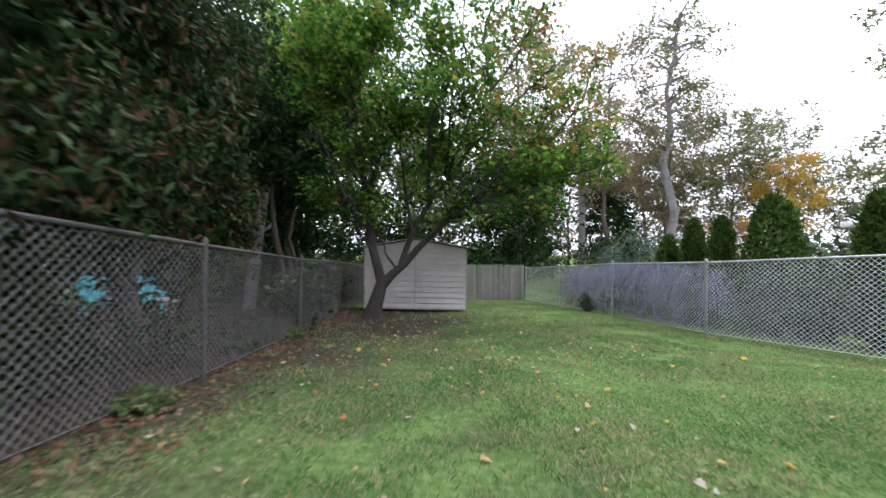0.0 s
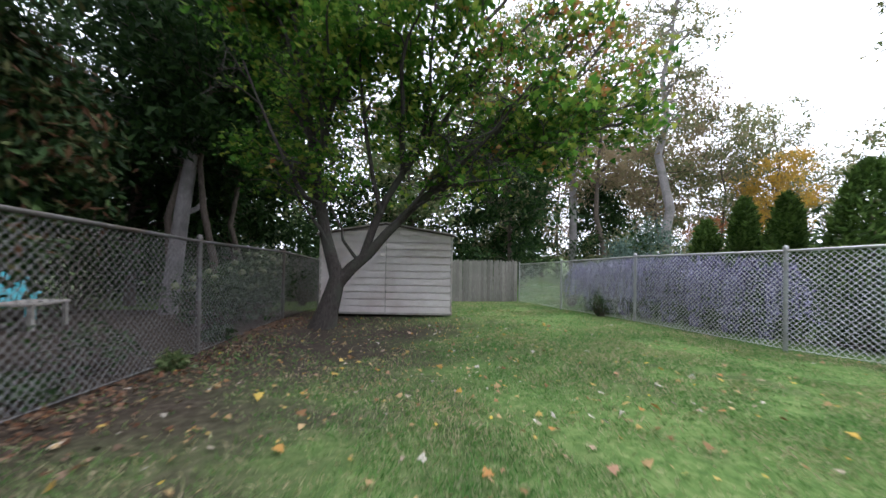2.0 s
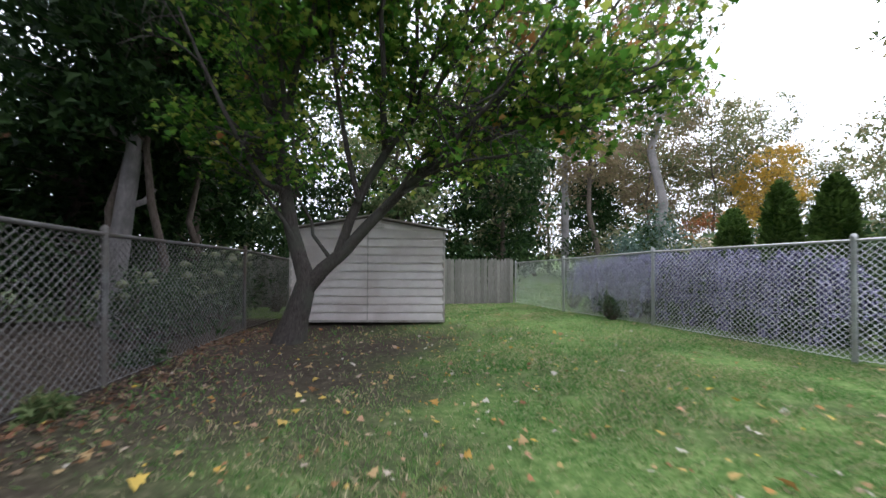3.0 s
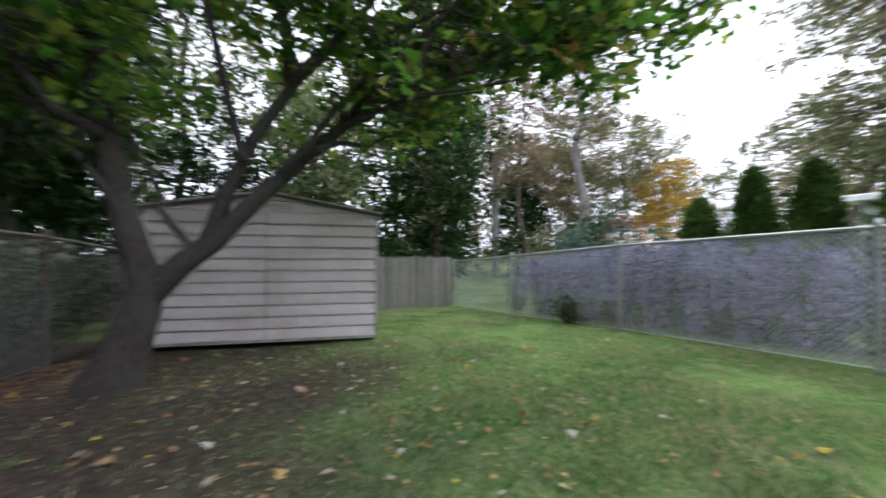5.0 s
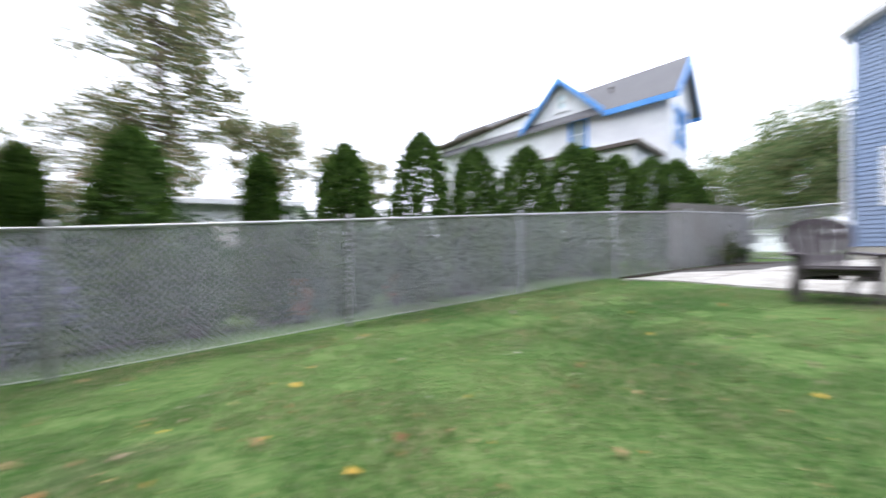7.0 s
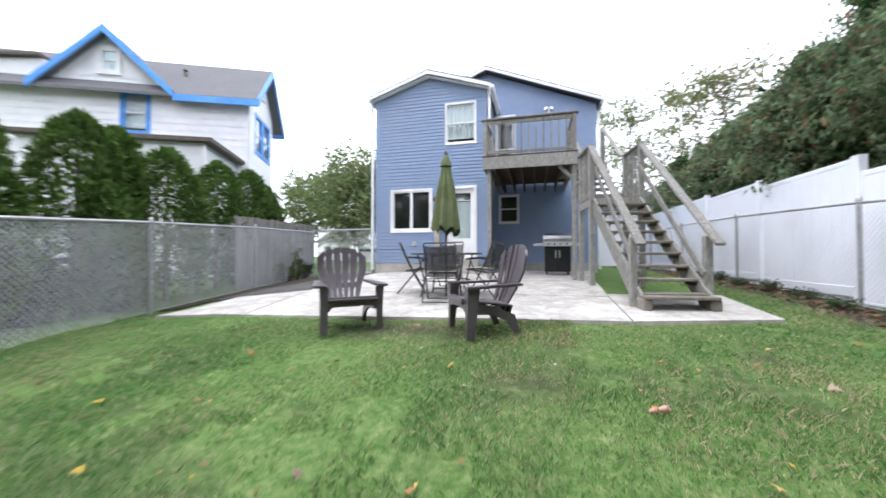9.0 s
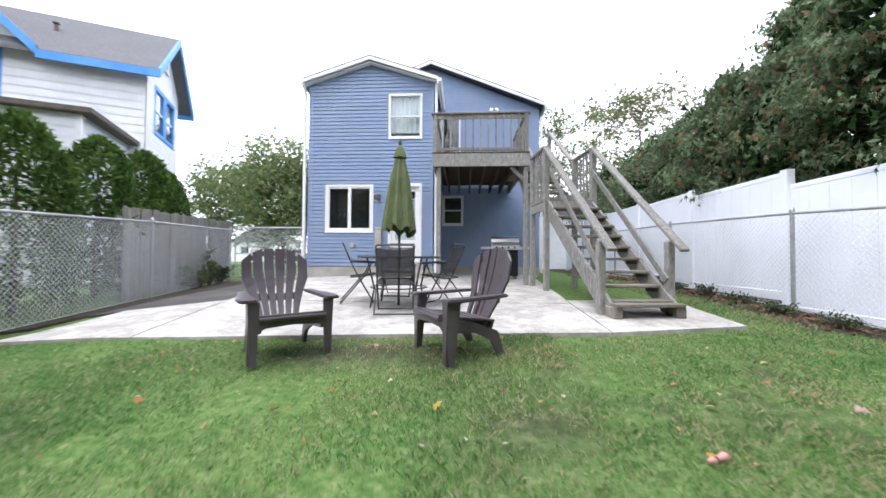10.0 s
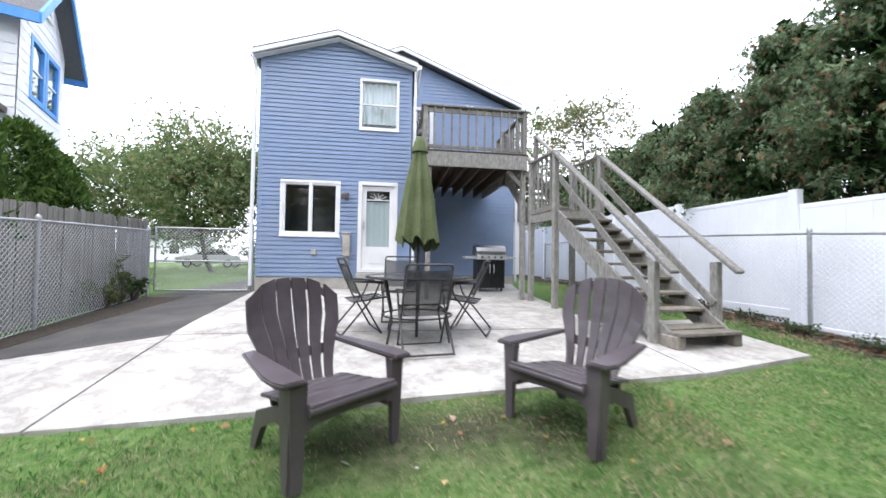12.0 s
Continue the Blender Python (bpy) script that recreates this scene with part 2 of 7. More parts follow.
RUSSET_LEAF = foliage("russet_leaves", [(0.19, 0.15, 0.1), (0.27, 0.205, 0.13), (0.22, 0.195, 0.11)], 0.5, 0.25)
# Also serves as painted shade in the cores of cedars, shrubs and barberry.
DARK_LEAF = foliage("dark_woodland_and_inner_shade_leaves", [(0.012, 0.03, 0.01), (0.022, 0.05, 0.015), (0.038, 0.075, 0.022)], 0.25, 0.3)
YELLOW_LEAF = foliage("yellow_leaves", [(0.42, 0.25, 0.05), (0.56, 0.35, 0.06), (0.36, 0.28, 0.07)], 0.55, 0.3)
ORANGE_LEAF = foliage("orange_leaves", [(0.33, 0.12, 0.05), (0.4, 0.18, 0.08)], 0.45, 0.5)
BLUE_LEAF = foliage("blue_green_leaves", [(0.09, 0.15, 0.12), (0.14, 0.2, 0.17), (0.06, 0.1, 0.075)], 0.3, 0.8)
PURPLE_TWIG = foliage("purple_barberry_leaves", [(0.07, 0.062, 0.15), (0.19, 0.175, 0.35), (0.45, 0.44, 0.66), (0.03, 0.026, 0.055)], 0.3, 0.9)
HEDGE_LEAF = foliage("shrub_leaves", [(0.03, 0.06, 0.025), (0.05, 0.09, 0.04), (0.085, 0.12, 0.06)], 0.3, 0.9)
LIGHT_TREE_LEAF = foliage("light_green_leaves", [(0.085, 0.14, 0.055), (0.13, 0.19, 0.075), (0.18, 0.23, 0.1), (0.24, 0.24, 0.12)], 0.42, 0.4)
FLOWER = foliage("pale_flower_heads", [(0.11, 0.14, 0.075), (0.18, 0.2, 0.12)], 0.2, 1.0)
FALLEN = foliage("fallen_leaves", [(0.22, 0.12, 0.06), (0.3, 0.2, 0.1), (0.42, 0.3, 0.16), (0.5, 0.36, 0.06), (0.34, 0.15, 0.07), (0.42, 0.39, 0.34)], 0.2, 2.0)
RED_FALLEN = foliage("red_brown_litter", [(0.1, 0.05, 0.03), (0.17, 0.085, 0.05), (0.14, 0.095, 0.07), (0.22, 0.15, 0.1), (0.07, 0.05, 0.04)], 0.15, 2.0)


# ---- builders ----
def gz(x, y):
    """Height of the ground: it falls away from the house, and a little to the drive."""
    base = np.interp(y, [-60, -8, -6.6, -3, -1, 0.3, 2.5, 5.3, 8.3, 11.7, 14.4, 17.7, 40, 90], [0.93, 0.91, 0.9, 0.775, 0.65, 0.565, 0.335, 0.11, -0.1, -0.24, -0.457, -0.69, -0.9, -0.9])
    side = np.clip((np.asarray(x) - 6.6) * 0.065, 0, 0.15) * np.clip((1.0 - np.asarray(y)) / 1.5, 0, 1)
    dip = np.interp(y, [-1.5, 0.3, 2.5, 5.3, 8.3, 11.5, 14.4, 18], [0, 0.02, 0.03, 0.005, 0.02, 0.03, 0.0, -0.05]) * np.clip((np.asarray(x) - 3.6) / 2.2, 0, 1)
    return base - side - dip


def gzf(x, y):
    return float(gz(x, y))


class Geo:
    """Gathers quads and rings of one part."""

    def __init__(self):
        self.v, self.f = [], []

    def add(self, verts, faces):
        n = len(self.v)
        self.v += [tuple(p) for p in verts]
        self.f += [tuple(n + i for i in f) for f in faces]
        return self

    def box(self, x0, x1, y0, y1, z0, z1, b=0.004, m=None):
        """A box with chamfered edges, set by m."""
        x0, x1, y0, y1, z0, z1 = min(x0, x1), max(x0, x1), min(y0, y1), max(y0, y1), min(z0, z1), max(z0, z1)
        b = min(b, (x1 - x0) / 3, (y1 - y0) / 3, (z1 - z0) / 3)
        bm = bmesh.new()
        bmesh.ops.create_cube(bm, size=1, matrix=Matrix.Translation(((x0 + x1) / 2, (y0 + y1) / 2, (z0 + z1) / 2)) @ Matrix.Diagonal((x1 - x0, y1 - y0, z1 - z0, 1)))
        if b > 0:
            bmesh.ops.bevel(bm, geom=bm.edges[:], offset=b, segments=1, affect="EDGES")
        if m:
            bm.transform(m)
        bm.verts.index_update()
        self.add([v.co for v in bm.verts], [[v.index for v in f.verts] for f in bm.faces])
        bm.free()
        return self

    def beam(self, a, c, w, h, b=0.004, up=(0, 0, 1)):
        """A squared timber from a to c, w wide and h deep."""
        a, c = Vector(a), Vector(c)
        d = (c - a).normalized()
        side = d.cross(Vector(up))
        side = side.normalized() if side.length > 1e-4 else Vector((1, 0, 0))
        top = side.cross(d)
        m = Matrix((side, d, top)).transposed().to_4x4()
        m.translation = a
        return self.box(-w / 2, w / 2, 0, (c - a).length, -h / 2, h / 2, b, m)

    def tube(self, pts, radii, n=8, caps=True):
        pts = [Vector(p) for p in pts]
        if isinstance(radii, (int, float)):
            radii = [radii] * len(pts)
        rings, ref = [], None
        for i, p in enumerate(pts):
            d = (pts[min(i + 1, len(pts) - 1)] - pts[max(i - 1, 0)]).normalized()
            if ref is None or abs(ref.dot(d)) > 0.95:
                ref = Vector((0, 0, 1)) if abs(d.z) < 0.9 else Vector((1, 0, 0))
            s = d.cross(ref).normalized()
            u = s.cross(d)
            ref = u
            rings.append([p + (s * math.cos(a) + u * math.sin(a)) * radii[i] for a in (2 * math.pi * k / n for k in range(n))])
        faces = []
        for i in range(len(rings) - 1):
            for k in range(n):
                faces.append((i * n + k, i * n + (k + 1) % n, (i + 1) * n + (k + 1) % n, (i + 1) * n + k))
        if caps:
            faces += [tuple(reversed(range(n))), tuple(range((len(rings) - 1) * n, len(rings) * n))]
        return self.add([p for r in rings for p in r], faces)

    def lathe(self, profile, n=20, m=None):
        """Profile (radius, height) turned about z."""
        v = [(r * math.cos(2 * math.pi * k / n), r * math.sin(2 * math.pi * k / n), z) for r, z in profile for k in range(n)]
        f = [(i * n + k, i * n + (k + 1) % n, (i + 1) * n + (k + 1) % n, (i + 1) * n + k) for i in range(len(profile) - 1) for k in range(n)]
        f += [tuple(reversed(range(n))), tuple(range((len(profile) - 1) * n, len(profile) * n))]
        if m:
            v = [m @ Vector(p) for p in v]
        return self.add(v, f)

    def prism(self, outline, y0, y1, m=None):
        """An outline in x and z, drawn out from y0 to y1."""
        n = len(outline)
        v = [(x, y0, z) for x, z in outline] + [(x, y1, z) for x, z in outline]
        f = [tuple(range(n)), tuple(reversed(range(n, 2 * n)))] + [(k + n, (k + 1) % n + n, (k + 1) % n, k) for k in range(n)]
        if m:
            v = [m @ Vector(p) for p in v]
        return self.add(v, f)

    def mesh(self, name, smooth=False):
        me = bpy.data.meshes.new(name)
        me.from_pydata(self.v, [], self.f)
        me.update()
        if smooth:
            me.polygons.foreach_set("use_smooth", [True] * len(me.polygons))
            me.set_sharp_from_angle(angle=radians(40))
        return me


def thing(name, at, label, category, group="", kind="", rz=0):
    ob = new(name)
    ob.empty_display_size = 0.1
    ob.matrix_world = pose(*at, 0, 0, rz)
    return tagged(ob, label, category, group, kind)


def part(name, geo, material, parent, label="", smooth=False, m=None):
    me = geo.mesh(name, smooth) if isinstance(geo, Geo) else geo
    if not me.materials:
        me.materials.append(material)
    ob = new(name, me)
    ob.parent = parent
    if m:
        ob.matrix_basis = m
    if label:
        ob["label"] = label
    return ob


def solo(name, geo, material, label, category, group="", kind="", smooth=False):
    me = geo.mesh(name, smooth) if isinstance(geo, Geo) else geo
    me.materials.append(material)
    return tagged(new(name, me), label, category, group, kind)


rng = np.random.default_rng(7)


def scatter(name, at, size, template, faces, spread=1.0, flat=None, droop=0.0):
    """Many small leaves in one mesh: template points (k, 3) turned at random at each place."""
    n, k = len(at), len(template)
    size = np.broadcast_to(np.asarray(size, float), (n,)) * rng.uniform(0.7, 1.3, n)
    z = rng.normal(size=(n, 3))
    if flat is not None:
        z = z * np.array([flat, flat, 0.2]) + np.array([0, 0, 1.0])
    z /= np.linalg.norm(z, axis=1)[:, None]
    a = rng.normal(size=(n, 3))
    a[:, 2] -= droop
    x = a - (a * z).sum(1)[:, None] * z
    x /= np.linalg.norm(x, axis=1)[:, None] + 1e-9
    y = np.cross(z, x)
    t = np.asarray(template, float)
    v = at[:, None, :] + size[:, None, None] * (t[None, :, 0:1] * x[:, None, :] + t[None, :, 1:2] * y[:, None, :] + t[None, :, 2:3] * z[:, None, :])
    f = (np.arange(n)[:, None, None] * k + np.asarray(faces)[None]).reshape(-1, len(faces[0]))
    me = bpy.data.meshes.new(name)
    me.from_pydata(v.reshape(-1, 3), [], f)
    me.update()
    return me


QUAD = ([(0, -0.32, 0), (0.5, -0.1, 0.06), (1, 0, 0), (0.45, 0.34, 0.08)], [(0, 1, 2, 3)])
LOBED = ([(0, 0, 0), (0.05, -0.5, 0.03), (0.42, -0.22, 0.06), (0.55, -0.42, 0.0), (0.68, -0.16, 0.05), (1.0, 0, -0.04), (0.68, 0.16, 0.05), (0.55, 0.42, 0.0), (0.42, 0.22, 0.06), (0.05, 0.5, 0.03)],
         [(0, 1, 2), (2, 3, 4), (4, 5, 6), (6, 7, 8), (8, 9, 0), (0, 2, 8), (2, 4, 6), (2, 6, 8)])
FAN = ([(0, 0, 0), (0.52, -0.24, -0.03), (0.42, -0.06, 0.02), (1.0, 0.0, -0.08), (0.42, 0.06, 0.02), (0.55, 0.22, -0.03)], [(0, 1, 2), (2, 3, 4), (4, 5, 0), (0, 2, 4)])
FROND = ([(0, -0.06, 0), (0.45, -0.17, 0.03), (1, 0, -0.04), (0.4, 0.16, 0.03)], [(0, 1, 2, 3)])


def around(centres, radius, each, squash=0.8):
    """Points gathered about centres, thinning outwards."""
    c = np.repeat(np.asarray(centres, float), each, axis=0)
    r = np.broadcast_to(np.asarray(radius, float), (len(centres),))
    return c + rng.normal(size=c.shape) * np.repeat(r, each)[:, None] * np.array([0.55, 0.55, 0.55 * squash])


def inner_shade_leafage(tree, centres, radius, n, size, leaf, m=None):
    """Large leaves added deep in a crown, to block the sky and darken its inside."""
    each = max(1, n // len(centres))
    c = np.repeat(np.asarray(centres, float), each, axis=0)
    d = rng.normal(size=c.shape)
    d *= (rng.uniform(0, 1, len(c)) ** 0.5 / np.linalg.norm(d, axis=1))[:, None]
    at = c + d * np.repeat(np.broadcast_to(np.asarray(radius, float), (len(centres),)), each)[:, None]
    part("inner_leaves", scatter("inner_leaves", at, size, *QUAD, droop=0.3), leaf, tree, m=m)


def limb_path(a, c, bow=0.12, n=5):
    a, c = Vector(a), Vector(c)
    off = Vector(rng.normal(size=3)) * (c - a).length * bow
    return [a.lerp(c, i / n) + off * math.sin(math.pi * i / n) + Vector(rng.normal(size=3)) * (c - a).length * 0.015 for i in range(n + 1)]


# ---- ground ----
FENCE_R = [(5.07, 17.66), (5.38, 14.43), (5.77, 11.34), (6.19, 8.41), (6.99, 5.54), (7.69, 2.42), (8.29, -0.32), (8.83, -3.16), (9.56, -6.6)]
FENCE_L = [(-2.13, 17.6), (-2.13, 14.8), (-2.13, 11.68), (-2.13, 8.5), (-2.13, 5.35), (-2.13, 2.7), (-2.13, 0.3), (-2.13, -2.08), (-2.13, -5.2), (-2.13, -8.3), (-2.13, -11.4)]


def fence_x(y):
    return np.interp(y, [p[1] for p in reversed(FENCE_R)], [p[0] for p in reversed(FENCE_R)])


def blotch(x, y, s):
    return np.array([noise.noise((a * s, b * s, 3.7)) for a, b in zip(np.ravel(x), np.ravel(y))]).reshape(np.shape(x))


def bareness(x, y):
    """Worn earth under the maple and along the old fence."""
    edge = np.interp(y, [0, 2, 3.6, 4.8, 6.2, 7.4, 8.6, 9.8, 11.2, 12.2, 14], [-1.7, -1.3, -0.9, -0.4, 0.2, 0.6, 1.0, 1.7, 1.9, 1.5, -1.5])
    b = 1 / (1 + np.exp(np.clip((x - edge + 1.3 * blotch(x, y, 0.9) + 0.7 * blotch(x, y, 2.6)) / 0.5, -50, 50)))
    b = np.where((y < 1) | (y > 14), np.where(y < 1, 0.9, 0.25) * (x < np.where(y < -0.9, -1.35, -1.75)), b)
    thin = np.clip(2.0 * blotch(x, y, 0.8) + 1.6 * blotch(x, y, 2.3) - 0.42, 0, 0.4) * (y > -0.8)
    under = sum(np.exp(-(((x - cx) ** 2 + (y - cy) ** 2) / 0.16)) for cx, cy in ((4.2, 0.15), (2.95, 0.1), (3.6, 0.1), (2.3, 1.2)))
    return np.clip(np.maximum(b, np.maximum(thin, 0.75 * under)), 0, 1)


GRID = {}


def turf_z(x, y):
    """Height of the uneven turf, between the points of the ground sheet."""
    gx, gy, Z = GRID["x"], GRID["y"], GRID["z"]
    i, j = np.clip(np.searchsorted(gx, x) - 1, 0, len(gx) - 2), np.clip(np.searchsorted(gy, y) - 1, 0, len(gy) - 2)
    u, w = (x - gx[i]) / (gx[i + 1] - gx[i]), (y - gy[j]) / (gy[j + 1] - gy[j])
    return (Z[j, i] * (1 - u) + Z[j, i + 1] * u) * (1 - w) + (Z[j + 1, i] * (1 - u) + Z[j + 1, i + 1] * u) * w


def ground():
    xs = np.concatenate([[-400, -150, -60, -30, -18, -10, -6], np.arange(-4, 10.01, 0.2), [11, 12.5, 15, 20, 30, 60, 150, 400]])
    ys = np.concatenate([[-400, -150, -60, -35, -22, -15, -11], np.arange(-9, 19.01, 0.2), [20, 22, 26, 34, 50, 90, 200, 500]])
    X, Y = np.meshgrid(xs, ys)
    near = (X > -4) & (X < 10) & (Y > -0.5) & (Y < 19)
    Z = gz(X, Y) + np.where(near, 0.03 * blotch(X, Y, 0.7) + 0.012 * blotch(X, Y, 3.1), 0)
    Z -= np.where((Y < -0.5) & (X > -2) & (X < 10), 0.02, 0)
    GRID.update(x=xs, y=ys, z=Z)
    nx, ny = len(xs), len(ys)
    i = np.arange(nx * ny).reshape(ny, nx)
    f = np.stack([i[:-1, :-1], i[:-1, 1:], i[1:, 1:], i[1:, :-1]], -1).reshape(-1, 4)
    me = bpy.data.meshes.new("ground")
    me.from_pydata(np.stack([X, Y, Z], -1).reshape(-1, 3), [], f)
    me.update()
    me.polygons.foreach_set("use_smooth", [True] * len(me.polygons))
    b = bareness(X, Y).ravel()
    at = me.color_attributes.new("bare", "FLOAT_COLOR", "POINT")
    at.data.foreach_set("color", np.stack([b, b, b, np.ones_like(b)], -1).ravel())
    me.materials.append(LAWN)
    tagged(new("ground", me), "patchy green lawn with worn bare earth", "lawn", kind="structure")


ground()


def slab(a, b, c, d, top, deep, n=10):
    """A slab over the ground between four corners given in turn, with a slightly eased edge."""
    g = Geo()
    P = lambda u, w: [(a[i] * (1 - u) + b[i] * u) * (1 - w) + (d[i] * (1 - u) + c[i] * u) * w for i in (0, 1)]
    grid = [P(i / n, j / n) for j in range(n + 1) for i in range(n + 1)]
    g.add([(x, y, gzf(x, y) + top) for x, y in grid], [(j * (n + 1) + i, j * (n + 1) + i + 1, (j + 1) * (n + 1) + i + 1, (j + 1) * (n + 1) + i) for j in range(n) for i in range(n)])
    rim = [P(i / n, 0) for i in range(n)] + [P(1, i / n) for i in range(n)] + [P(1 - i / n, 1) for i in range(n)] + [P(0, 1 - i / n) for i in range(n)]
    k = len(rim)
    g.add([(x, y, gzf(x, y) + top) for x, y in rim] + [(x, y, gzf(x, y) - deep) for x, y in rim], [(i, i + k, (i + 1) % k + k, (i + 1) % k) for i in range(k)])
    return g


patio = thing("patio", (0, 0, 0), "pale grey poured concrete patio with dark joints", "patio", kind="structure")
for q in (((7.72, 0.0), (6.27, -0.12), (6.62, -2.22), (7.82, -1.68)),
          ((6.25, -0.12), (1.07, -0.62), (1.03, -2.30), (6.60, -2.23)),
          ((1.05, -0.62), (-0.68, -1.02), (-0.75, -2.75), (1.0, -2.6)),
          ((6.63, -2.26), (1.03, -2.33), (0.75, -6.62), (7.24, -6.62)),
          ((3.835, -6.64), (0.75, -6.64), (0.3, -8.48), (3.6, -8.48))):
    part("slab", slab(*q, 0.026, 0.12, 20), CONCRETE, patio)
drv = thing("driveway", (0, 0, 0), "dark worn asphalt driveway leading to the gate", "driveway", kind="structure")
part("asphalt_strip", slab((8.55, -1.2), (7.83, -1.7), (7.26, -6.7), (9.5, -6.7), 0.012, 0.1), ASPHALT, drv)
part("asphalt_strip", slab((7.82, -1.71), (6.64, -2.25), (7.25, -6.6), (7.28, -6.7), 0.012, 0.1), ASPHALT, drv)
part("asphalt_strip", slab((9.4, -6.72), (7.3, -6.72), (7.3, -30), (10.4, -30), 0.014, 0.1), ASPHALT, drv)
edging = thing("garden_edging", (0, 0, 0), "dark earth strip edged along the chain-link fence", "edging", kind="structure")
part("earth_strip", slab((8.45, -0.6), (8.2, -0.75), (8.55, -6.3), (9.3, -6.3), 0.018, 0.1), surface("dark_earth", (0.03, 0.025, 0.02), (0.085, 0.07, 0.055), 0.95, 20, bump=0.8, bscale=30, distance=0.02), edging)


# ---- houses ----
def clapboard(width_at, z0, z1, lap, openings=(), proud=0.025):
    """Lapped boards on the plane y = 0, facing +y; width_at(z) gives the ends of a course; openings are (x0, x1, z0, z1)."""
    g = Geo()
    cuts = sorted({round(z, 4) for z in [*np.arange(z0, z1, lap), *(np.arange(z0 + lap, z1, lap) - 0.019), z1, *[o[2] for o in openings], *[o[3] for o in openings]] if z0 <= z <= z1})
    for a, c in zip(cuts, cuts[1:]):
        if c - a < 0.002:
            continue
        la, lb = width_at(a), width_at(c)
        k = math.floor((a - z0) / lap + 1e-4)
        ya, yc = (proud * (1 - 0.25 * (z - z0 - k * lap) / lap) + 0.003 for z in (a, c))
        if c - a < 0.021 and (c - z0) / lap - k > 0.95 and c < z1 - 0.01:
            ya = yc = 0.003
        mid = (a + c) / 2
        spans = [(la[0], la[1], lb[0], lb[1])]
        for o in openings:
            if o[2] < mid < o[3]:
                nxt = []
                for p0, p1, q0, q1 in spans:
                    if o[0] >= p1 or o[1] <= p0:
                        nxt.append((p0, p1, q0, q1))
                        continue
                    if o[0] > p0:
                        nxt.append((p0, o[0], q0, o[0]))
                    if o[1] < p1:
                        nxt.append((o[1], p1, o[1], q1))
                spans = nxt
        for p0, p1, q0, q1 in spans:
            g.add([(p0, ya, a), (p1, ya, a), (q1, yc, c), (q0, yc, c), (p0, ya - 0.003, a), (p1, ya - 0.003, a), (q1, yc - 0.003, c), (q0, yc - 0.003, c)], [(1, 0, 3, 2), (0, 1, 5, 4), (4, 5, 6, 7)])
    return g


def wall_core(x0, x1, z0, z1, thick, openings, gable=None):
    """The wall behind the boards, from y = 0 back, in one piece with holes through it."""
    xs = sorted({x0, x1, *[v for o in openings for v in o[:2]]})
    zs = sorted({z0, z1, *[v for o in openings for v in o[2:]]})
    nx, nz = len(xs), len(zs)
    at = lambda i, k, back: back * nx * nz + k * nx + i
    V = [(x, -thick * back, z) for back in (0, 1) for z in zs for x in xs]
    inside = lambda i, k: 0 <= i < nx - 1 and 0 <= k < nz - 1 and not any(o[0] <= xs[i] and xs[i + 1] <= o[1] and o[2] <= zs[k] and zs[k + 1] <= o[3] for o in openings)
    F = []
    for i in range(nx - 1):
        for k in range(nz - 1):
            if not inside(i, k):
                continue
            ring = [(i, k), (i + 1, k), (i + 1, k + 1), (i, k + 1)]
            F += [tuple(at(a, b, 0) for a, b in reversed(ring)), tuple(at(a, b, 1) for a, b in ring)]
            for (a, b), (c, d), side in zip(ring, ring[1:] + ring[:1], ((i, k - 1), (i + 1, k), (i, k + 1), (i - 1, k))):
                if not inside(*side) and not (gable and side[1] == nz - 1):
                    F.append((at(a, b, 0), at(c, d, 0), at(c, d, 1), at(a, b, 1)))
    if gable:
        n = len(V)
        V += [(gable[0], 0, gable[1]), (gable[0], -thick, gable[1])]
        top = [at(i, nz - 1, 0) for i in range(nx)]
        back = [at(i, nz - 1, 1) for i in range(nx)]
        F += [tuple(reversed(top + [n])), tuple(back + [n + 1]), (top[-1], back[-1], n + 1, n), (back[0], top[0], n, n + 1)]
    return Geo().add(V, F)


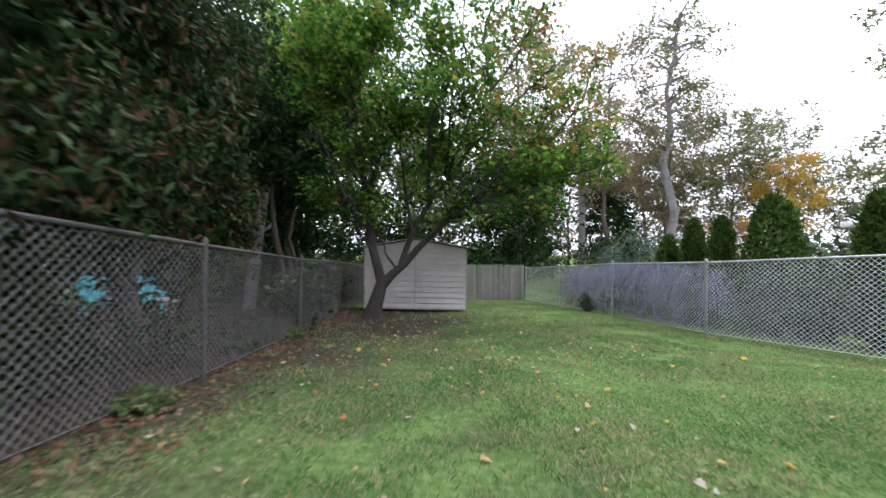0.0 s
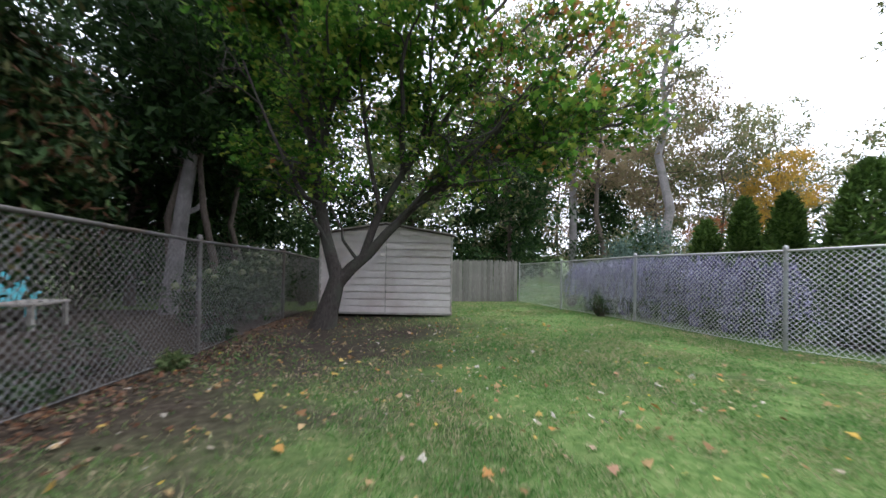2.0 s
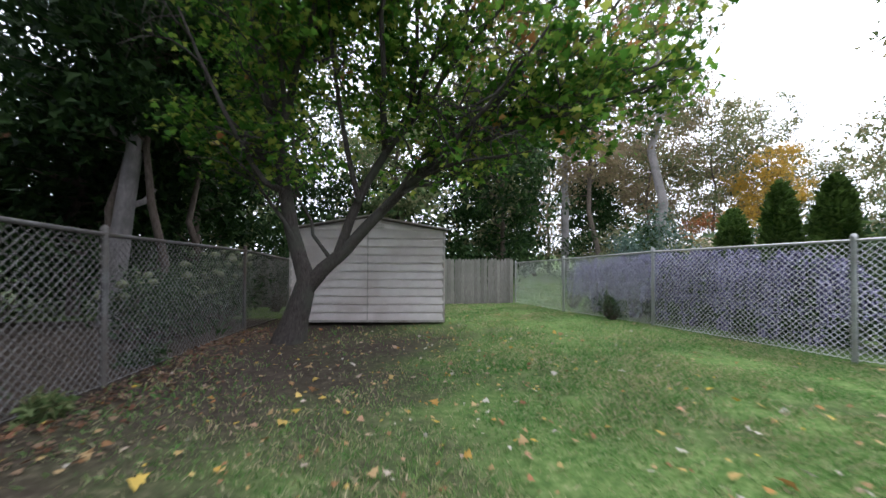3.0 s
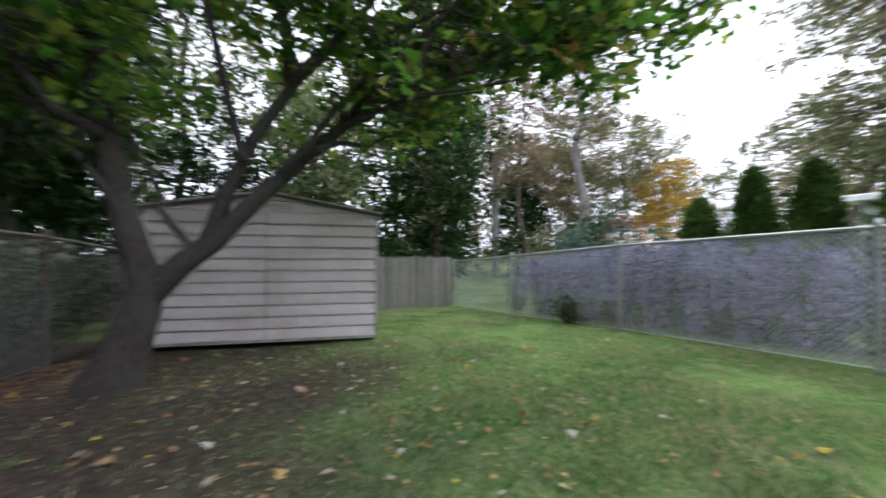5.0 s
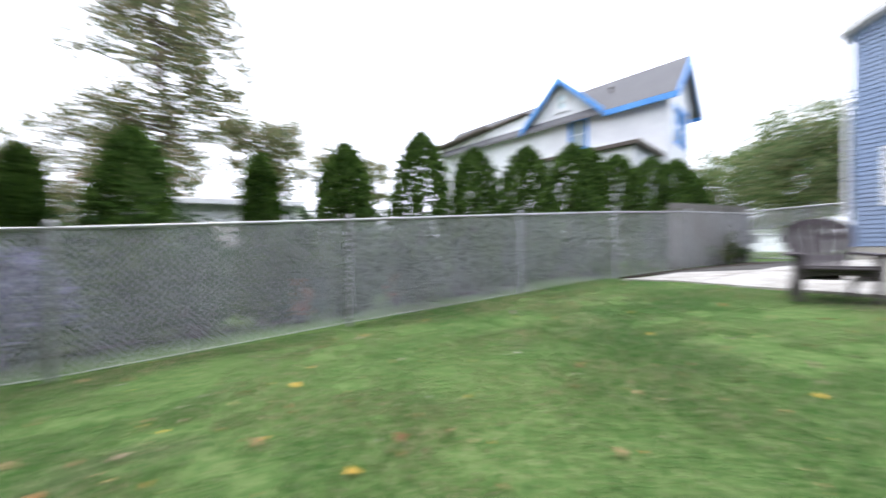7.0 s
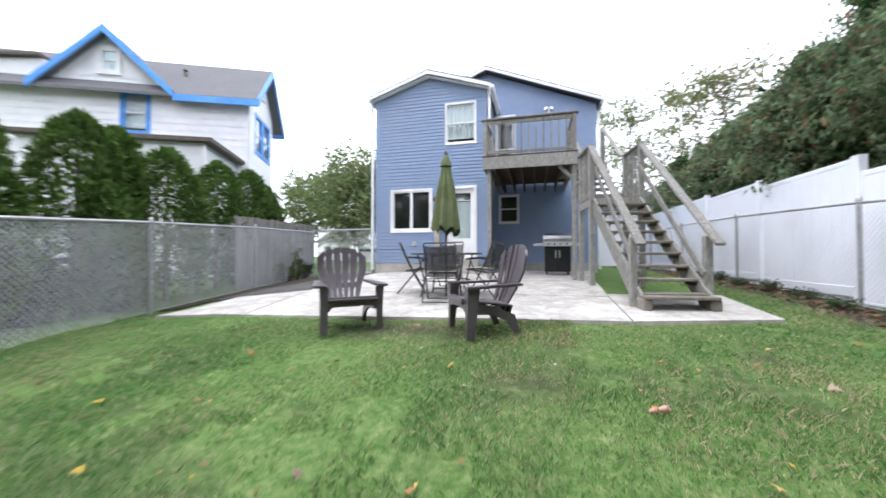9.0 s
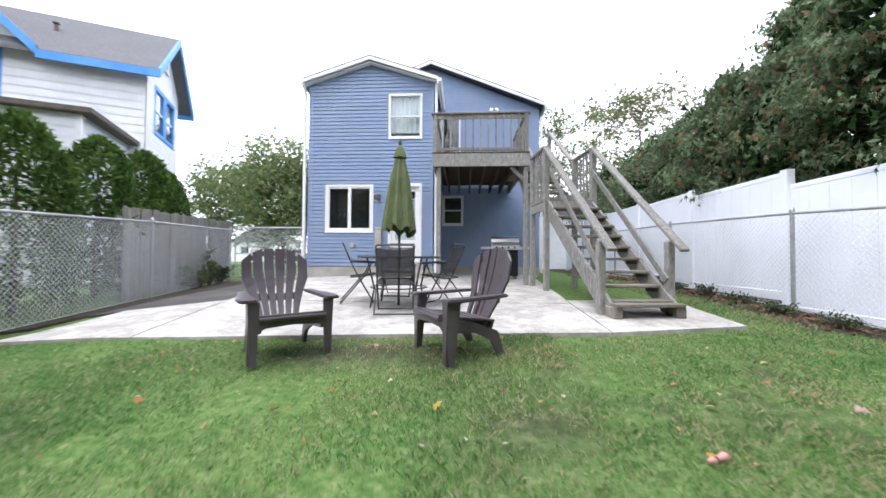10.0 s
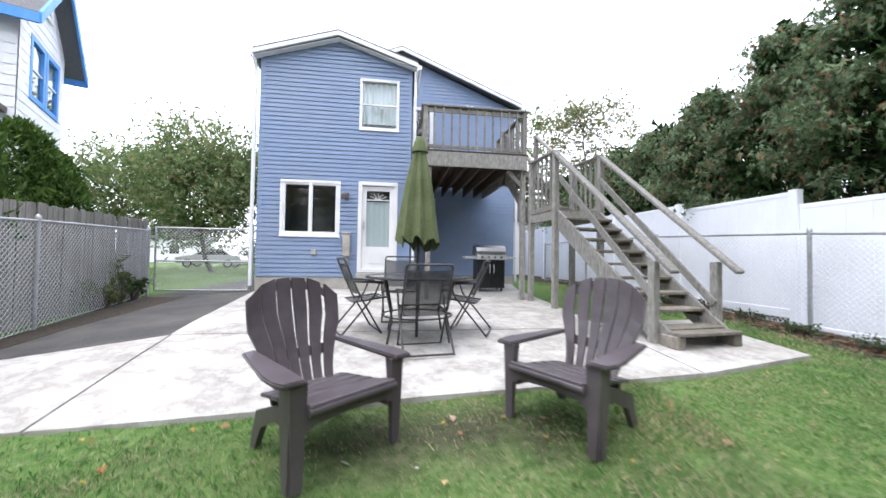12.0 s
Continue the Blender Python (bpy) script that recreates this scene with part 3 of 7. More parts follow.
def window(name, x0, x1, z0, z1, m, trim, label, mull=0, sash=True, fw=0.046, curtain=None, depth=0.9, door=False, trim_w=None):
    """A framed window with panes before a box coloured dark for a dim room, on the plane y = 0 of m."""
    w = new(name)
    w.matrix_world = m
    tagged(w, label, "door" if door else "window", kind="structure")
    t = trim_w or fw
    g = Geo()
    for a in ((x0 - t, x0 + fw * 0.5, z0 - t, z1 + t), (x1 - fw * 0.5, x1 + t, z0 - t, z1 + t)):
        g.box(a[0], a[1], -0.06, 0.035, a[2], a[3], 0.005)
    g.box(x0 + fw * 0.5, x1 - fw * 0.5, -0.06, 0.034, z1 - fw * 0.5, z1 + t, 0.005)
    g.box(x0 + fw * 0.5, x1 - fw * 0.5, -0.06, 0.034, z0 - t, z0 + fw * 0.5, 0.005)
    part("window_frame", g, trim, w)
    if not door:
        part("window_sill", Geo().box(x0 - t - 0.01, x1 + t + 0.01, -0.02, 0.055, z0 - t - 0.025, z0 - t, 0.004), trim, w)
    edges = [x0 + fw * 0.5] + [x0 + (x1 - x0) * (i + 1) / (mull + 1) for i in range(mull)] + [x1 - fw * 0.5]
    for i in range(mull):
        part("mullion", Geo().box(edges[i + 1] - fw * 0.75, edges[i + 1] + fw * 0.75, -0.05, 0.03, z0 + fw * 0.5, z1 - fw * 0.5), trim, w)
    for a, b in zip(edges, edges[1:]):
        if sash:
            zm = (z0 + z1) / 2
            part("meeting_rail", Geo().box(a, b, -0.045, 0.008, zm - 0.022, zm + 0.022), WHITE_TRIM, w)
        if not sash and not door:
            k, zb, zt = 0.045, z0 + fw * 0.5, z1 - fw * 0.5
            g = Geo().box(a, a + k, -0.048, 0.016, zb, zt).box(b - k, b, -0.048, 0.016, zb, zt).box(a + k, b - k, -0.048, 0.015, zb, zb + k).box(a + k, b - k, -0.048, 0.015, zt - k, zt)
            part("sash_frame", g, trim, w)
        box = (a + 0.1, b - 0.1, -0.052, -0.048, z0 + 0.58, z1 - 0.16) if door else (a, b, -0.03, -0.024, z0 + fw * 0.4, z1 - fw * 0.4)
        p = part("pane", Geo().box(*box, 0), PANE, w)
        p.visible_shadow = False
    # Shallow added box; the dimness of a room is in its dark colour.
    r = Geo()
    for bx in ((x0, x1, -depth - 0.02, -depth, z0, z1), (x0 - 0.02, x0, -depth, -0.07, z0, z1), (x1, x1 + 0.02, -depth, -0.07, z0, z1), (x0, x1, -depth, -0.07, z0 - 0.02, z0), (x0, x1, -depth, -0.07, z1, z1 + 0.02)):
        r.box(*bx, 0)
    part("dark_room_box", r, ROOM, w)
    if curtain:
        c0, c1 = curtain
        n = 24
        h = z1 - z0
        cv = [(x0 + (x1 - x0) * i / n, (-0.085 if door else -0.1) + (0.006 if door else 0.02) * math.sin(i * 1.7), z) for z in (z0 + h * c0, z0 + h * c1) for i in range(n + 1)]
        part("curtain", Geo().add(cv, [(i, i + 1, n + 2 + i, n + 1 + i) for i in range(n)]), CURTAIN, w, "pale drawn curtain")
    return w


def roof_pair(parent, x0, apex, x1, eave, top, y0, y1, material, fascia, over=0.22, thick=0.1, m=None):
    """Two slopes of a gable roof whose ridge runs along y, with rake and eave boards."""
    for sx, ex in ((x0, -1), (x1, 1)):
        s = (top - eave) / (apex - sx)
        lo = (sx + ex * over, eave - abs(s) * over)
        for nm, dz, t, ya, yb, mt in (("roof_slope", 0.12, thick, y0, y1, material), ("rake_board", 0.1, 0.1, y1 - 0.05, y1 + 0.004, fascia)):
            o = [(lo[0], lo[1] + dz - 0.08), (apex, top + dz - 0.08), (apex, top + dz - 0.08 + t), (lo[0], lo[1] + dz - 0.08 + t)]
            if nm == "rake_board":
                o = [(x, z - 0.02) for x, z in o]
            part(nm, Geo().prism(o, ya, yb), mt, parent, m=m)
        part("eave_board", Geo().box(lo[0] - 0.012, lo[0] + 0.012, y0, y1, lo[1] - 0.12, lo[1] + 0.1), fascia, parent, m=m)
        part("gutter", Geo().prism([(lo[0] + ex * k[0], lo[1] + k[1]) for k in ((0.014, 0.06), (0.11, 0.06), (0.1, -0.01), (0.07, -0.05), (0.014, -0.05))], y0, y1 - 0.02), fascia, parent, m=m)


house = thing("house", (0, 0, 0), "two-storey house in blue vinyl siding with white trim", "house")
OP1 = [(3.98, 4.87, 4.95, 6.16), (5.38, 6.70, 2.25, 3.53), (3.99, 4.84, 1.36, 3.55)]
M1 = pose(0, -6.65, 0)
w1 = lambda z: (3.61, 7.27) if z < 6.54 else (3.61 + (z - 6.54) * 1.83 / 0.58, 7.27 - (z - 6.54) * 1.83 / 0.58)
part("wall", wall_core(3.61, 7.27, 1.22, 6.54, 0.16, OP1, (5.44, 7.12)), BLUE_SIDING, house, m=M1)
part("siding", clapboard(w1, 1.22, 7.11, 0.108, [(a - 0.03, b + 0.03, c - 0.03, d + 0.03) for a, b, c, d in OP1]), BLUE_SIDING, house, m=M1)
for x in (3.66, 7.22):
    part("corner_trim", Geo().box(x - 0.05, x + 0.05, -0.01, 0.024, 1.22, 6.5, m=M1), BLUE_SIDING, house)
part("side_wall", Geo().box(7.12, 7.27, -8.6, -6.82, 0.8, 6.48, 0), BLUE_SIDING, house)
part("side_wall", Geo().box(3.61, 3.76, -8.6, -6.82, 1.2, 6.48, 0), BLUE_SIDING, house)
side = clapboard(lambda z: (0, 1.85), 1.22, 6.5, 0.108)
part("siding", side, BLUE_SIDING, house, m=Matrix.Translation((3.61, -6.65, 0)) @ Matrix.Rotation(radians(90), 4, "Z") @ Matrix.Translation((-1.85, 0, 0)))
part("foundation", Geo().box(3.6, 7.28, -8.6, -6.64, 0.6, 1.215, 0.01), FOUNDATION, house)
roof_pair(house, 3.61, 5.44, 7.27, 6.53, 7.12, -11, -6.4, SHINGLE, WHITE_TRIM, over=0.12)
part("soffit", Geo().prism([(3.5, 6.47), (5.44, 7.07), (7.38, 6.47), (7.38, 6.49), (5.44, 7.09), (3.5, 6.49)], -6.65, -6.46), WHITE_TRIM, house)
for x, y0 in ((3.53, -6.55), (7.36, -6.55)):
    part("downspout", Geo().box(x - 0.035, x + 0.035, -6.62, -6.55, 1.0, 6.2).beam((x, -6.585, 6.18), (x, -6.5, 6.42), 0.07, 0.07), WHITE_TRIM, house)
window("window_1", *OP1[0], M1, WHITE_TRIM, "white sash window with a drawn curtain", curtain=(0.12, 1.0))
window("window_2", *OP1[1], M1, WHITE_TRIM, "white double casement window in blue siding", mull=1, sash=False)
d1 = window("door_1", OP1[2][0], OP1[2][1], 1.40, 3.54, M1, WHITE_TRIM, "white glazed storm door with a chrome handle", sash=False, fw=0.06, curtain=(0.2, 0.8), door=True)
dl = Geo().box(4.02, 4.81, -0.07, -0.035, 1.42, 1.98).box(4.02, 4.13, -0.07, -0.034, 1.98, 3.5).box(4.70, 4.81, -0.07, -0.034, 1.98, 3.5).box(4.13, 4.70, -0.07, -0.034, 3.38, 3.5)
leaf = part("door_leaf", dl, WHITE_TRIM, d1)
part("door_handle", Geo().box(4.74, 4.77, -0.034, 0.02, 2.38, 2.6).box(4.72, 4.79, 0.01, 0.03, 2.44, 2.48), STAINLESS, leaf, "chrome handle")
fan = Geo()
for a in (30, 60, 90, 120, 150):
    fan.beam((4.415, -0.05, 3.16), (4.415 + 0.24 * math.cos(radians(a)), -0.05, 3.16 + 0.18 * math.sin(radians(a))), 0.014, 0.014, 0)
part("fan_grille", fan.box(4.13, 4.70, -0.06, -0.04, 3.14, 3.165, 0), WHITE_TRIM, d1)
part("door_panel", Geo().box(4.2, 4.63, -0.036, -0.026, 1.55, 1.85, 0.006), WHITE_TRIM, d1)
step = solo("door_step", Geo().box(3.75, 5.0, -6.62, -6.2, 0.9, 1.12, 0.015).box(3.85, 4.9, -6.62, -6.35, 1.12, 1.33, 0.012), FOUNDATION, "low concrete step below the back door", "step")

OP2 = [(2.80, 3.40, 2.62, 3.52), (2.93, 3.50, 4.05, 6.3)]
M2 = pose(0, -8.5, 0)
w2 = lambda z: (0.24, 7.4) if z < 6.48 else (0.24 + (z - 6.48) * 3.62 / 1.44, 7.4 - (z - 6.48) * 3.54 / 1.44)
part("wall", wall_core(0.24, 7.4, 1.2, 6.48, 0.16, OP2, (3.86, 7.93)), BLUE_SIDING, house, m=M2)
part("siding", clapboard(w2, 1.2, 7.91, 0.108, [(a - 0.03, b + 0.03, c - 0.03, d + 0.03) for a, b, c, d in OP2]), BLUE_SIDING, house, m=M2)
part("corner_trim", Geo().box(0.24, 0.34, -0.01, 0.024, 1.2, 6.4, m=M2), BLUE_SIDING, house)
part("side_wall", Geo().box(0.24, 0.4, -20, -8.67, 0.8, 6.45, 0), BLUE_SIDING, house)
part("side_wall", Geo().box(7.24, 7.4, -20, -8.67, 0.8, 6.45, 0), BLUE_SIDING, house)
part("far_wall", Geo().box(0.24, 7.4, -20.2, -20.0, 0.8, 6.45, 0).prism([(0.24, 6.45), (7.4, 6.45), (3.82, 7.98)], -20.2, -20), BLUE_SIDING, house)
part("foundation", Geo().box(0.23, 7.41, -20, -8.49, 0.6, 1.195, 0.01), FOUNDATION, house)
roof_pair(house, 0.24, 3.86, 7.4, 6.52, 7.95, -20.4, -8.2, SHINGLE, WHITE_TRIM, over=0.14)
part("downspout", Geo().box(0.14, 0.21, -8.5, -8.43, 1.0, 6.2), WHITE_TRIM, house)
window("window_3", *OP2[0], M2, WHITE_TRIM, "small white-framed window in the shade below the deck", sash=True, fw=0.05)
window("window_4", *OP2[1], M2, WHITE_TRIM, "white glazed balcony door above the deck", sash=True, fw=0.07, curtain=(0.0, 0.4))
lamp = thing("wall_lamp", (5.18, -6.63, 3.2), "grey outdoor wall lamp beside the back door", "lamp")
part("back_plate", Geo().box(-0.06, 0.06, 0, 0.03, -0.08, 0.1), OLD_STEEL, lamp)
part("arm", Geo().tube([(0, 0.03, 0.05), (0, 0.1, 0.08), (0, 0.14, 0.02)], 0.015), OLD_STEEL, lamp)
part("shade", Geo().lathe([(0.03, 0.06), (0.07, 0.03), (0.075, -0.06), (0.05, -0.08)], 12, pose(0.04, 0.16, 0)), OLD_STEEL, lamp, smooth=True)
box_ = thing("utility_box", (5.16, -6.62, 0.9), "weathered grey utility box on a post by the door", "utility box")
part("post", Geo().box(-0.05, 0.05, 0.0, 0.06, 0, 0.85), GREY_BOX, box_)
part("enclosure", Geo().box(-0.09, 0.09, 0.0, 0.13, 0.84, 1.38, 0.012), GREY_BOX, box_)
part("lid", Geo().box(-0.1, 0.1, 0.0, 0.15, 1.38, 1.42, 0.008), GREY_BOX, box_)
outl = thing("outlet_cover", (5.93, -6.63, 1.75), "small grey weatherproof outlet on the blue wall", "outlet")
part("cover", Geo().box(-0.06, 0.06, 0, 0.06, 0, 0.13, 0.01), GREY_BOX, outl)
flood = thing("flood_light", (1.75, -8.47, 6.35), "white twin flood light high on the blue wall", "light")
part("base", Geo().lathe([(0.06, 0), (0.06, 0.04)], 12, pose(0, 0, 0, -90, 0, 0)), WHITE_TRIM, flood)
for sx in (-1, 1):
    part("lamp_head", Geo().lathe([(0.025, 0), (0.03, 0.06), (0.065, 0.13), (0.06, 0.15)], 12, pose(0.05 * sx, 0.04, 0, -60, 35 * sx, 0)), WHITE_TRIM, flood, smooth=True)

# white neighbouring house with blue trim; its own frame: x along the yard wall, y towards the yard
NB = Matrix(((0.904, -0.427, 0, 13.2), (0.427, 0.904, 0, -7.55), (0, 0, 1, 0), (0, 0, 0, 1)))
nb = thing("neighbour_house", (0, 0, 0), "tall white house with bright blue trim and grey roof", "house")
nb.matrix_world = NB
OPA = [(3.55, 4.3, 6.15, 7.55), (4.53, 5.03, 8.35, 9.1)]
OPB = [(0.78, 1.58, 5.85, 7.32), (1.86, 2.66, 5.85, 7.32)]
EV, RG, BW = 7.85, 9.52, 3.2
GM, GT, GH = 4.78, 9.74, 1.95
SWAP = Matrix(((0, 1, 0, 0), (1, 0, 0, 0), (0, 0, 1, 0), (0, 0, 0, 1)))
part("wall", wall_core(0, 14, 0.7, EV, 0.2, OPA[:1]), WHITE_SIDING, nb)
part("siding", clapboard(lambda z: (0, 14), 0.8, EV, 0.26, [(a - 0.02, b + 0.02, c - 0.02, d + 0.02) for a, b, c, d in OPA[:1]], 0.02), WHITE_SIDING, nb)
gs = (GT - EV) / GH
gw = lambda z: (GM - GH + (z - EV) / gs, GM + GH - (z - EV) / gs)
part("gable_wall", Geo().prism([(GM - GH, EV), (GM + GH, EV), (GM, GT)], -0.2, 0), WHITE_SIDING, nb)
part("siding", clapboard(gw, EV, GT - 0.05, 0.26, [(OPA[1][0] - 0.02, OPA[1][1] + 0.02, OPA[1][2], OPA[1][3])], 0.02), WHITE_SIDING, nb)
MB = Matrix(((0, -1, 0, 0), (1, 0, 0, 0), (0, 0, 1, 0), (0, 0, 0, 1))) @ pose(-BW, 0, 0)
OPBR = [(BW - b, BW - a, c, d) for a, b, c, d in OPB]
bs = (RG - EV) / (BW / 2)
part("wall", wall_core(0, BW, 0.7, EV, 0.2, OPBR, (BW / 2, RG)), WHITE_SIDING, nb, m=MB)
part("siding", clapboard(lambda z: (0, BW) if z < EV else ((z - EV) / bs, BW - (z - EV) / bs), 0.8, RG - 0.02, 0.26, OPBR, 0.02), WHITE_SIDING, nb, m=MB)
# main roof: its ridge runs along x
for y0, ex in ((0, 1), (-BW, -1)):
    lo = (y0 + ex * 0.42, EV - 0.42 * bs)
    part("roof_slope", Geo().prism([(lo[0], lo[1]), (-BW / 2, RG), (-BW / 2, RG + 0.12), (lo[0], lo[1] + 0.12)], -0.45, 14.2), SHINGLE, nb, m=SWAP)
    part("eave_board", Geo().box(-0.46, 2.5 if ex > 0 else 14.2, lo[0] - 0.03, lo[0] + 0.03, lo[1] - 0.16, lo[1] + 0.09), BLUE_TRIM, nb, "bright blue eave board")
    part("rake_board", Geo().prism([(lo[0], lo[1] - 0.16), (-BW / 2, RG - 0.14), (-BW / 2, RG + 0.13), (lo[0], lo[1] + 0.13)], -0.5, -0.44), BLUE_TRIM, nb, "bright blue rake board", m=SWAP)
for sx, ex in ((GM - GH, -1), (GM + GH, 1)):
    o = [(sx + ex * 0.35, EV - 0.35 * gs), (GM, GT), (GM, GT + 0.12), (sx + ex * 0.35, EV - 0.35 * gs + 0.12)]
    part("roof_slope", Geo().prism(o, -BW / 2, 0.42), SHINGLE, nb)
    part("rake_board", Geo().prism([(x, z - 0.16 if i < 2 else z + 0.02) for i, (x, z) in enumerate(o)], 0.42, 0.47), BLUE_TRIM, nb, "bright blue rake board")
part("wing_wall", Geo().prism([(6.9, EV), (14, EV), (14, 8.1), (9.6, 8.42), (6.9, 8.62)], -0.2, 0), WHITE_SIDING, nb)
part("wing_roof", Geo().prism([(9.6, 8.44), (14.2, 8.1), (14.2, 8.26), (9.6, 8.62)], -3.0, 0.5), BROWN_TRIM, nb)
part("wing_coping", Geo().prism([(6.9, 8.64), (9.6, 8.44), (9.6, 8.58), (6.9, 8.76)], -3.0, 0.2), BROWN_TRIM, nb)
part("vent_pipe", Geo().tube([(2.6, -0.7, 8.3), (2.6, -0.7, 8.95)], 0.05, 10).lathe([(0.09, 0), (0.09, 0.03), (0.05, 0.06)], 10, pose(2.6, -0.7, 8.92)), BROWN_TRIM, nb)
for i, (a, b, c, d) in enumerate(OPA):
    window(f"window_{5 + i}", a, b, c, d, NB if i == 0 else NB @ pose(0, 0.05, 0), BLUE_TRIM if i == 0 else WHITE_TRIM, "sash window with blue trim in white siding" if i == 0 else "small attic window in white siding", trim_w=0.14, curtain=(0.1, 1.0))
for i, (a, b, c, d) in enumerate(OPBR):
    window(f"window_{7 + i}", a, b, c, d, NB @ MB, BLUE_TRIM, "tall sash window with blue trim in white siding", trim_w=0.12, curtain=(0.35, 1.0))
window("window_10", 1.42, 1.78, 8.4, 9.0, NB @ MB @ pose(0, 0.05, 0), WHITE_TRIM, "small attic window under the blue eaves", trim_w=0.1, curtain=(0.3, 1.0))
ext = thing("neighbour_extension", (0, 0, 0), "low white lean-to with a brown roof edge", "extension")
ext.matrix_world = NB
part("wall", Geo().box(0.45, 5.4, 0.03, 2.7, 0.6, 5.05, 0), WHITE_SIDING, ext)
part("siding", clapboard(lambda z: (0.45, 5.4), 0.8, 5.05, 0.26, (), 0.02), WHITE_SIDING, ext, m=pose(0, 2.7, 0))
part("siding", clapboard(lambda z: (0, 2.65), 0.8, 5.05, 0.26, (), 0.02), WHITE_SIDING, ext, m=pose(0.45, 0, 0) @ Matrix(((0, -1, 0, 0), (1, 0, 0, 0), (0, 0, 1, 0), (0, 0, 0, 1))) @ pose(0.03, 0, 0))
part("roof", Geo().box(0.11, 5.6, 0.03, 2.95, 5.04, 5.18, 0.01), BROWN_TRIM, ext)
part("downspout", Geo().box(0.36, 0.43, 2.72, 2.8, 0.9, 5.0), WHITE_TRIM, ext)
part("corner_trim", Geo().box(0.4, 0.52, 2.69, 2.735, 0.8, 5.05), WHITE_TRIM, ext)

far = thing("far_white_house", (-1.6, -16.5, 0.9), "white sided house behind the stairs", "house")
part("wall", Geo().box(-3.2, 0.9, -6, 0, -0.2, 2.9, 0), WHITE_SIDING, far)
part("siding", clapboard(lambda z: (-3.2, 0.9), 0, 2.9, 0.16), WHITE_SIDING, far)
part("roof", Geo().prism([(-3.5, 2.9), (1.2, 2.9), (-1.15, 4.2)], -6.2, 0.25), SHINGLE, far)
window("window_9", 0.0, 0.5, 1.0, 2.1, pose(-1.6, -16.5, 0.9), WHITE_TRIM, "small window of the white house beyond", depth=0.3)
st = thing("street_house", (30.14, -42, 0.8), "small white house across the street", "house")
part("wall", Geo().box(-3.2, 3.2, -6, 0, 0, 2.6, 0), WHITE_SIDING, st)
part("siding", clapboard(lambda z: (-3.2, 3.2), 0, 2.6, 0.2), WHITE_SIDING, st)
part("roof", Geo().prism([(-3.7, 2.6), (3.7, 2.6), (0, 4.4)], -6.2, 0.4), SHINGLE, st)
for x in (-1.6, 1.4):
    part("window", Geo().box(x - 0.5, x + 0.5, 0.02, 0.05, 1.0, 2.0), GRILL_BLACK, st, "dark window")
gar = thing("garage", (13.6, 8.2, 0.0), "white garage with a low pale roof behind the hedge", "garage")
part("wall", Geo().box(0, 5, -1.3, 3.2, -0.4, 2.45, 0), WHITE_SIDING, gar)
part("roof", Geo().box(-0.35, 5.3, -1.6, 3.5, 2.45, 2.62, 0.02), WHITE_TRIM, gar)
part("garage_door", Geo().box(-0.03, -0.004, 0.0, 2.2, -0.2, 1.9), GREY_BOX, gar)
tan = thing("tan_roofed_shed", (21, 22.5, -0.8), "low shed with a tan roof beyond the fence", "shed")
part("wall", Geo().box(-1.9, 1.9, -0.2, 3, -0.1, 1.75, 0), WHITE_SIDING, tan)
part("roof", Geo().prism([(-0.5, 1.75), (3.3, 1.75), (1.4, 2.85)], -2.2, 2.2, Matrix.Rotation(radians(90), 4, "Z")), TAN_ROOF, tan)


# ---- fences ----
def chain_link(P0, P1, z0, z1, h, pitch=0.08, r=0.0026):
    """Two sets of crossing wires between two posts."""
    L = math.hypot(P1[0] - P0[0], P1[1] - P0[1])
    d = np.array([(P1[0] - P0[0]) / L, (P1[1] - P0[1]) / L])
    nrm = np.array([-d[1], d[0]])
    V, F = [], []
    for sgn in (1, -1):
        for s0 in np.arange(-h, L + h, pitch):
            a, b = (s0, 0.0), (s0 + sgn * h, h)
            pts = []
            lo, hi = 0.0, 1.0
            ds = b[0] - a[0]
            t0, t1 = sorted(((0 - a[0]) / ds, (L - a[0]) / ds))
            lo, hi = max(lo, t0), min(hi, t1)
            if hi - lo < 0.01:
                continue
            for t in (lo, hi):
                s, v = a[0] + ds * t, h * t
                q = np.array([P0[0] + d[0] * s, P0[1] + d[1] * s, z0 + (z1 - z0) * s / L + v + 0.03])
                pts.append(q)
            up = np.array([d[0] * -sgn, d[1] * -sgn, 1.0]) * 0.707
            n3 = np.array([nrm[0], nrm[1], 0])
            off = n3 * r * sgn
            k = len(V)
            for q in pts:
                for j in range(3):
                    ang = 2 * math.pi * j / 3
                    V.append(q + off + r * (math.cos(ang) * up + math.sin(ang) * n3))
            F += [(k, k + 1, k + 4, k + 3), (k + 1, k + 2, k + 5, k + 4), (k + 2, k, k + 3, k + 5)]
    g = Geo()
    g.v, g.f = [tuple(v) for v in V], F
    return g


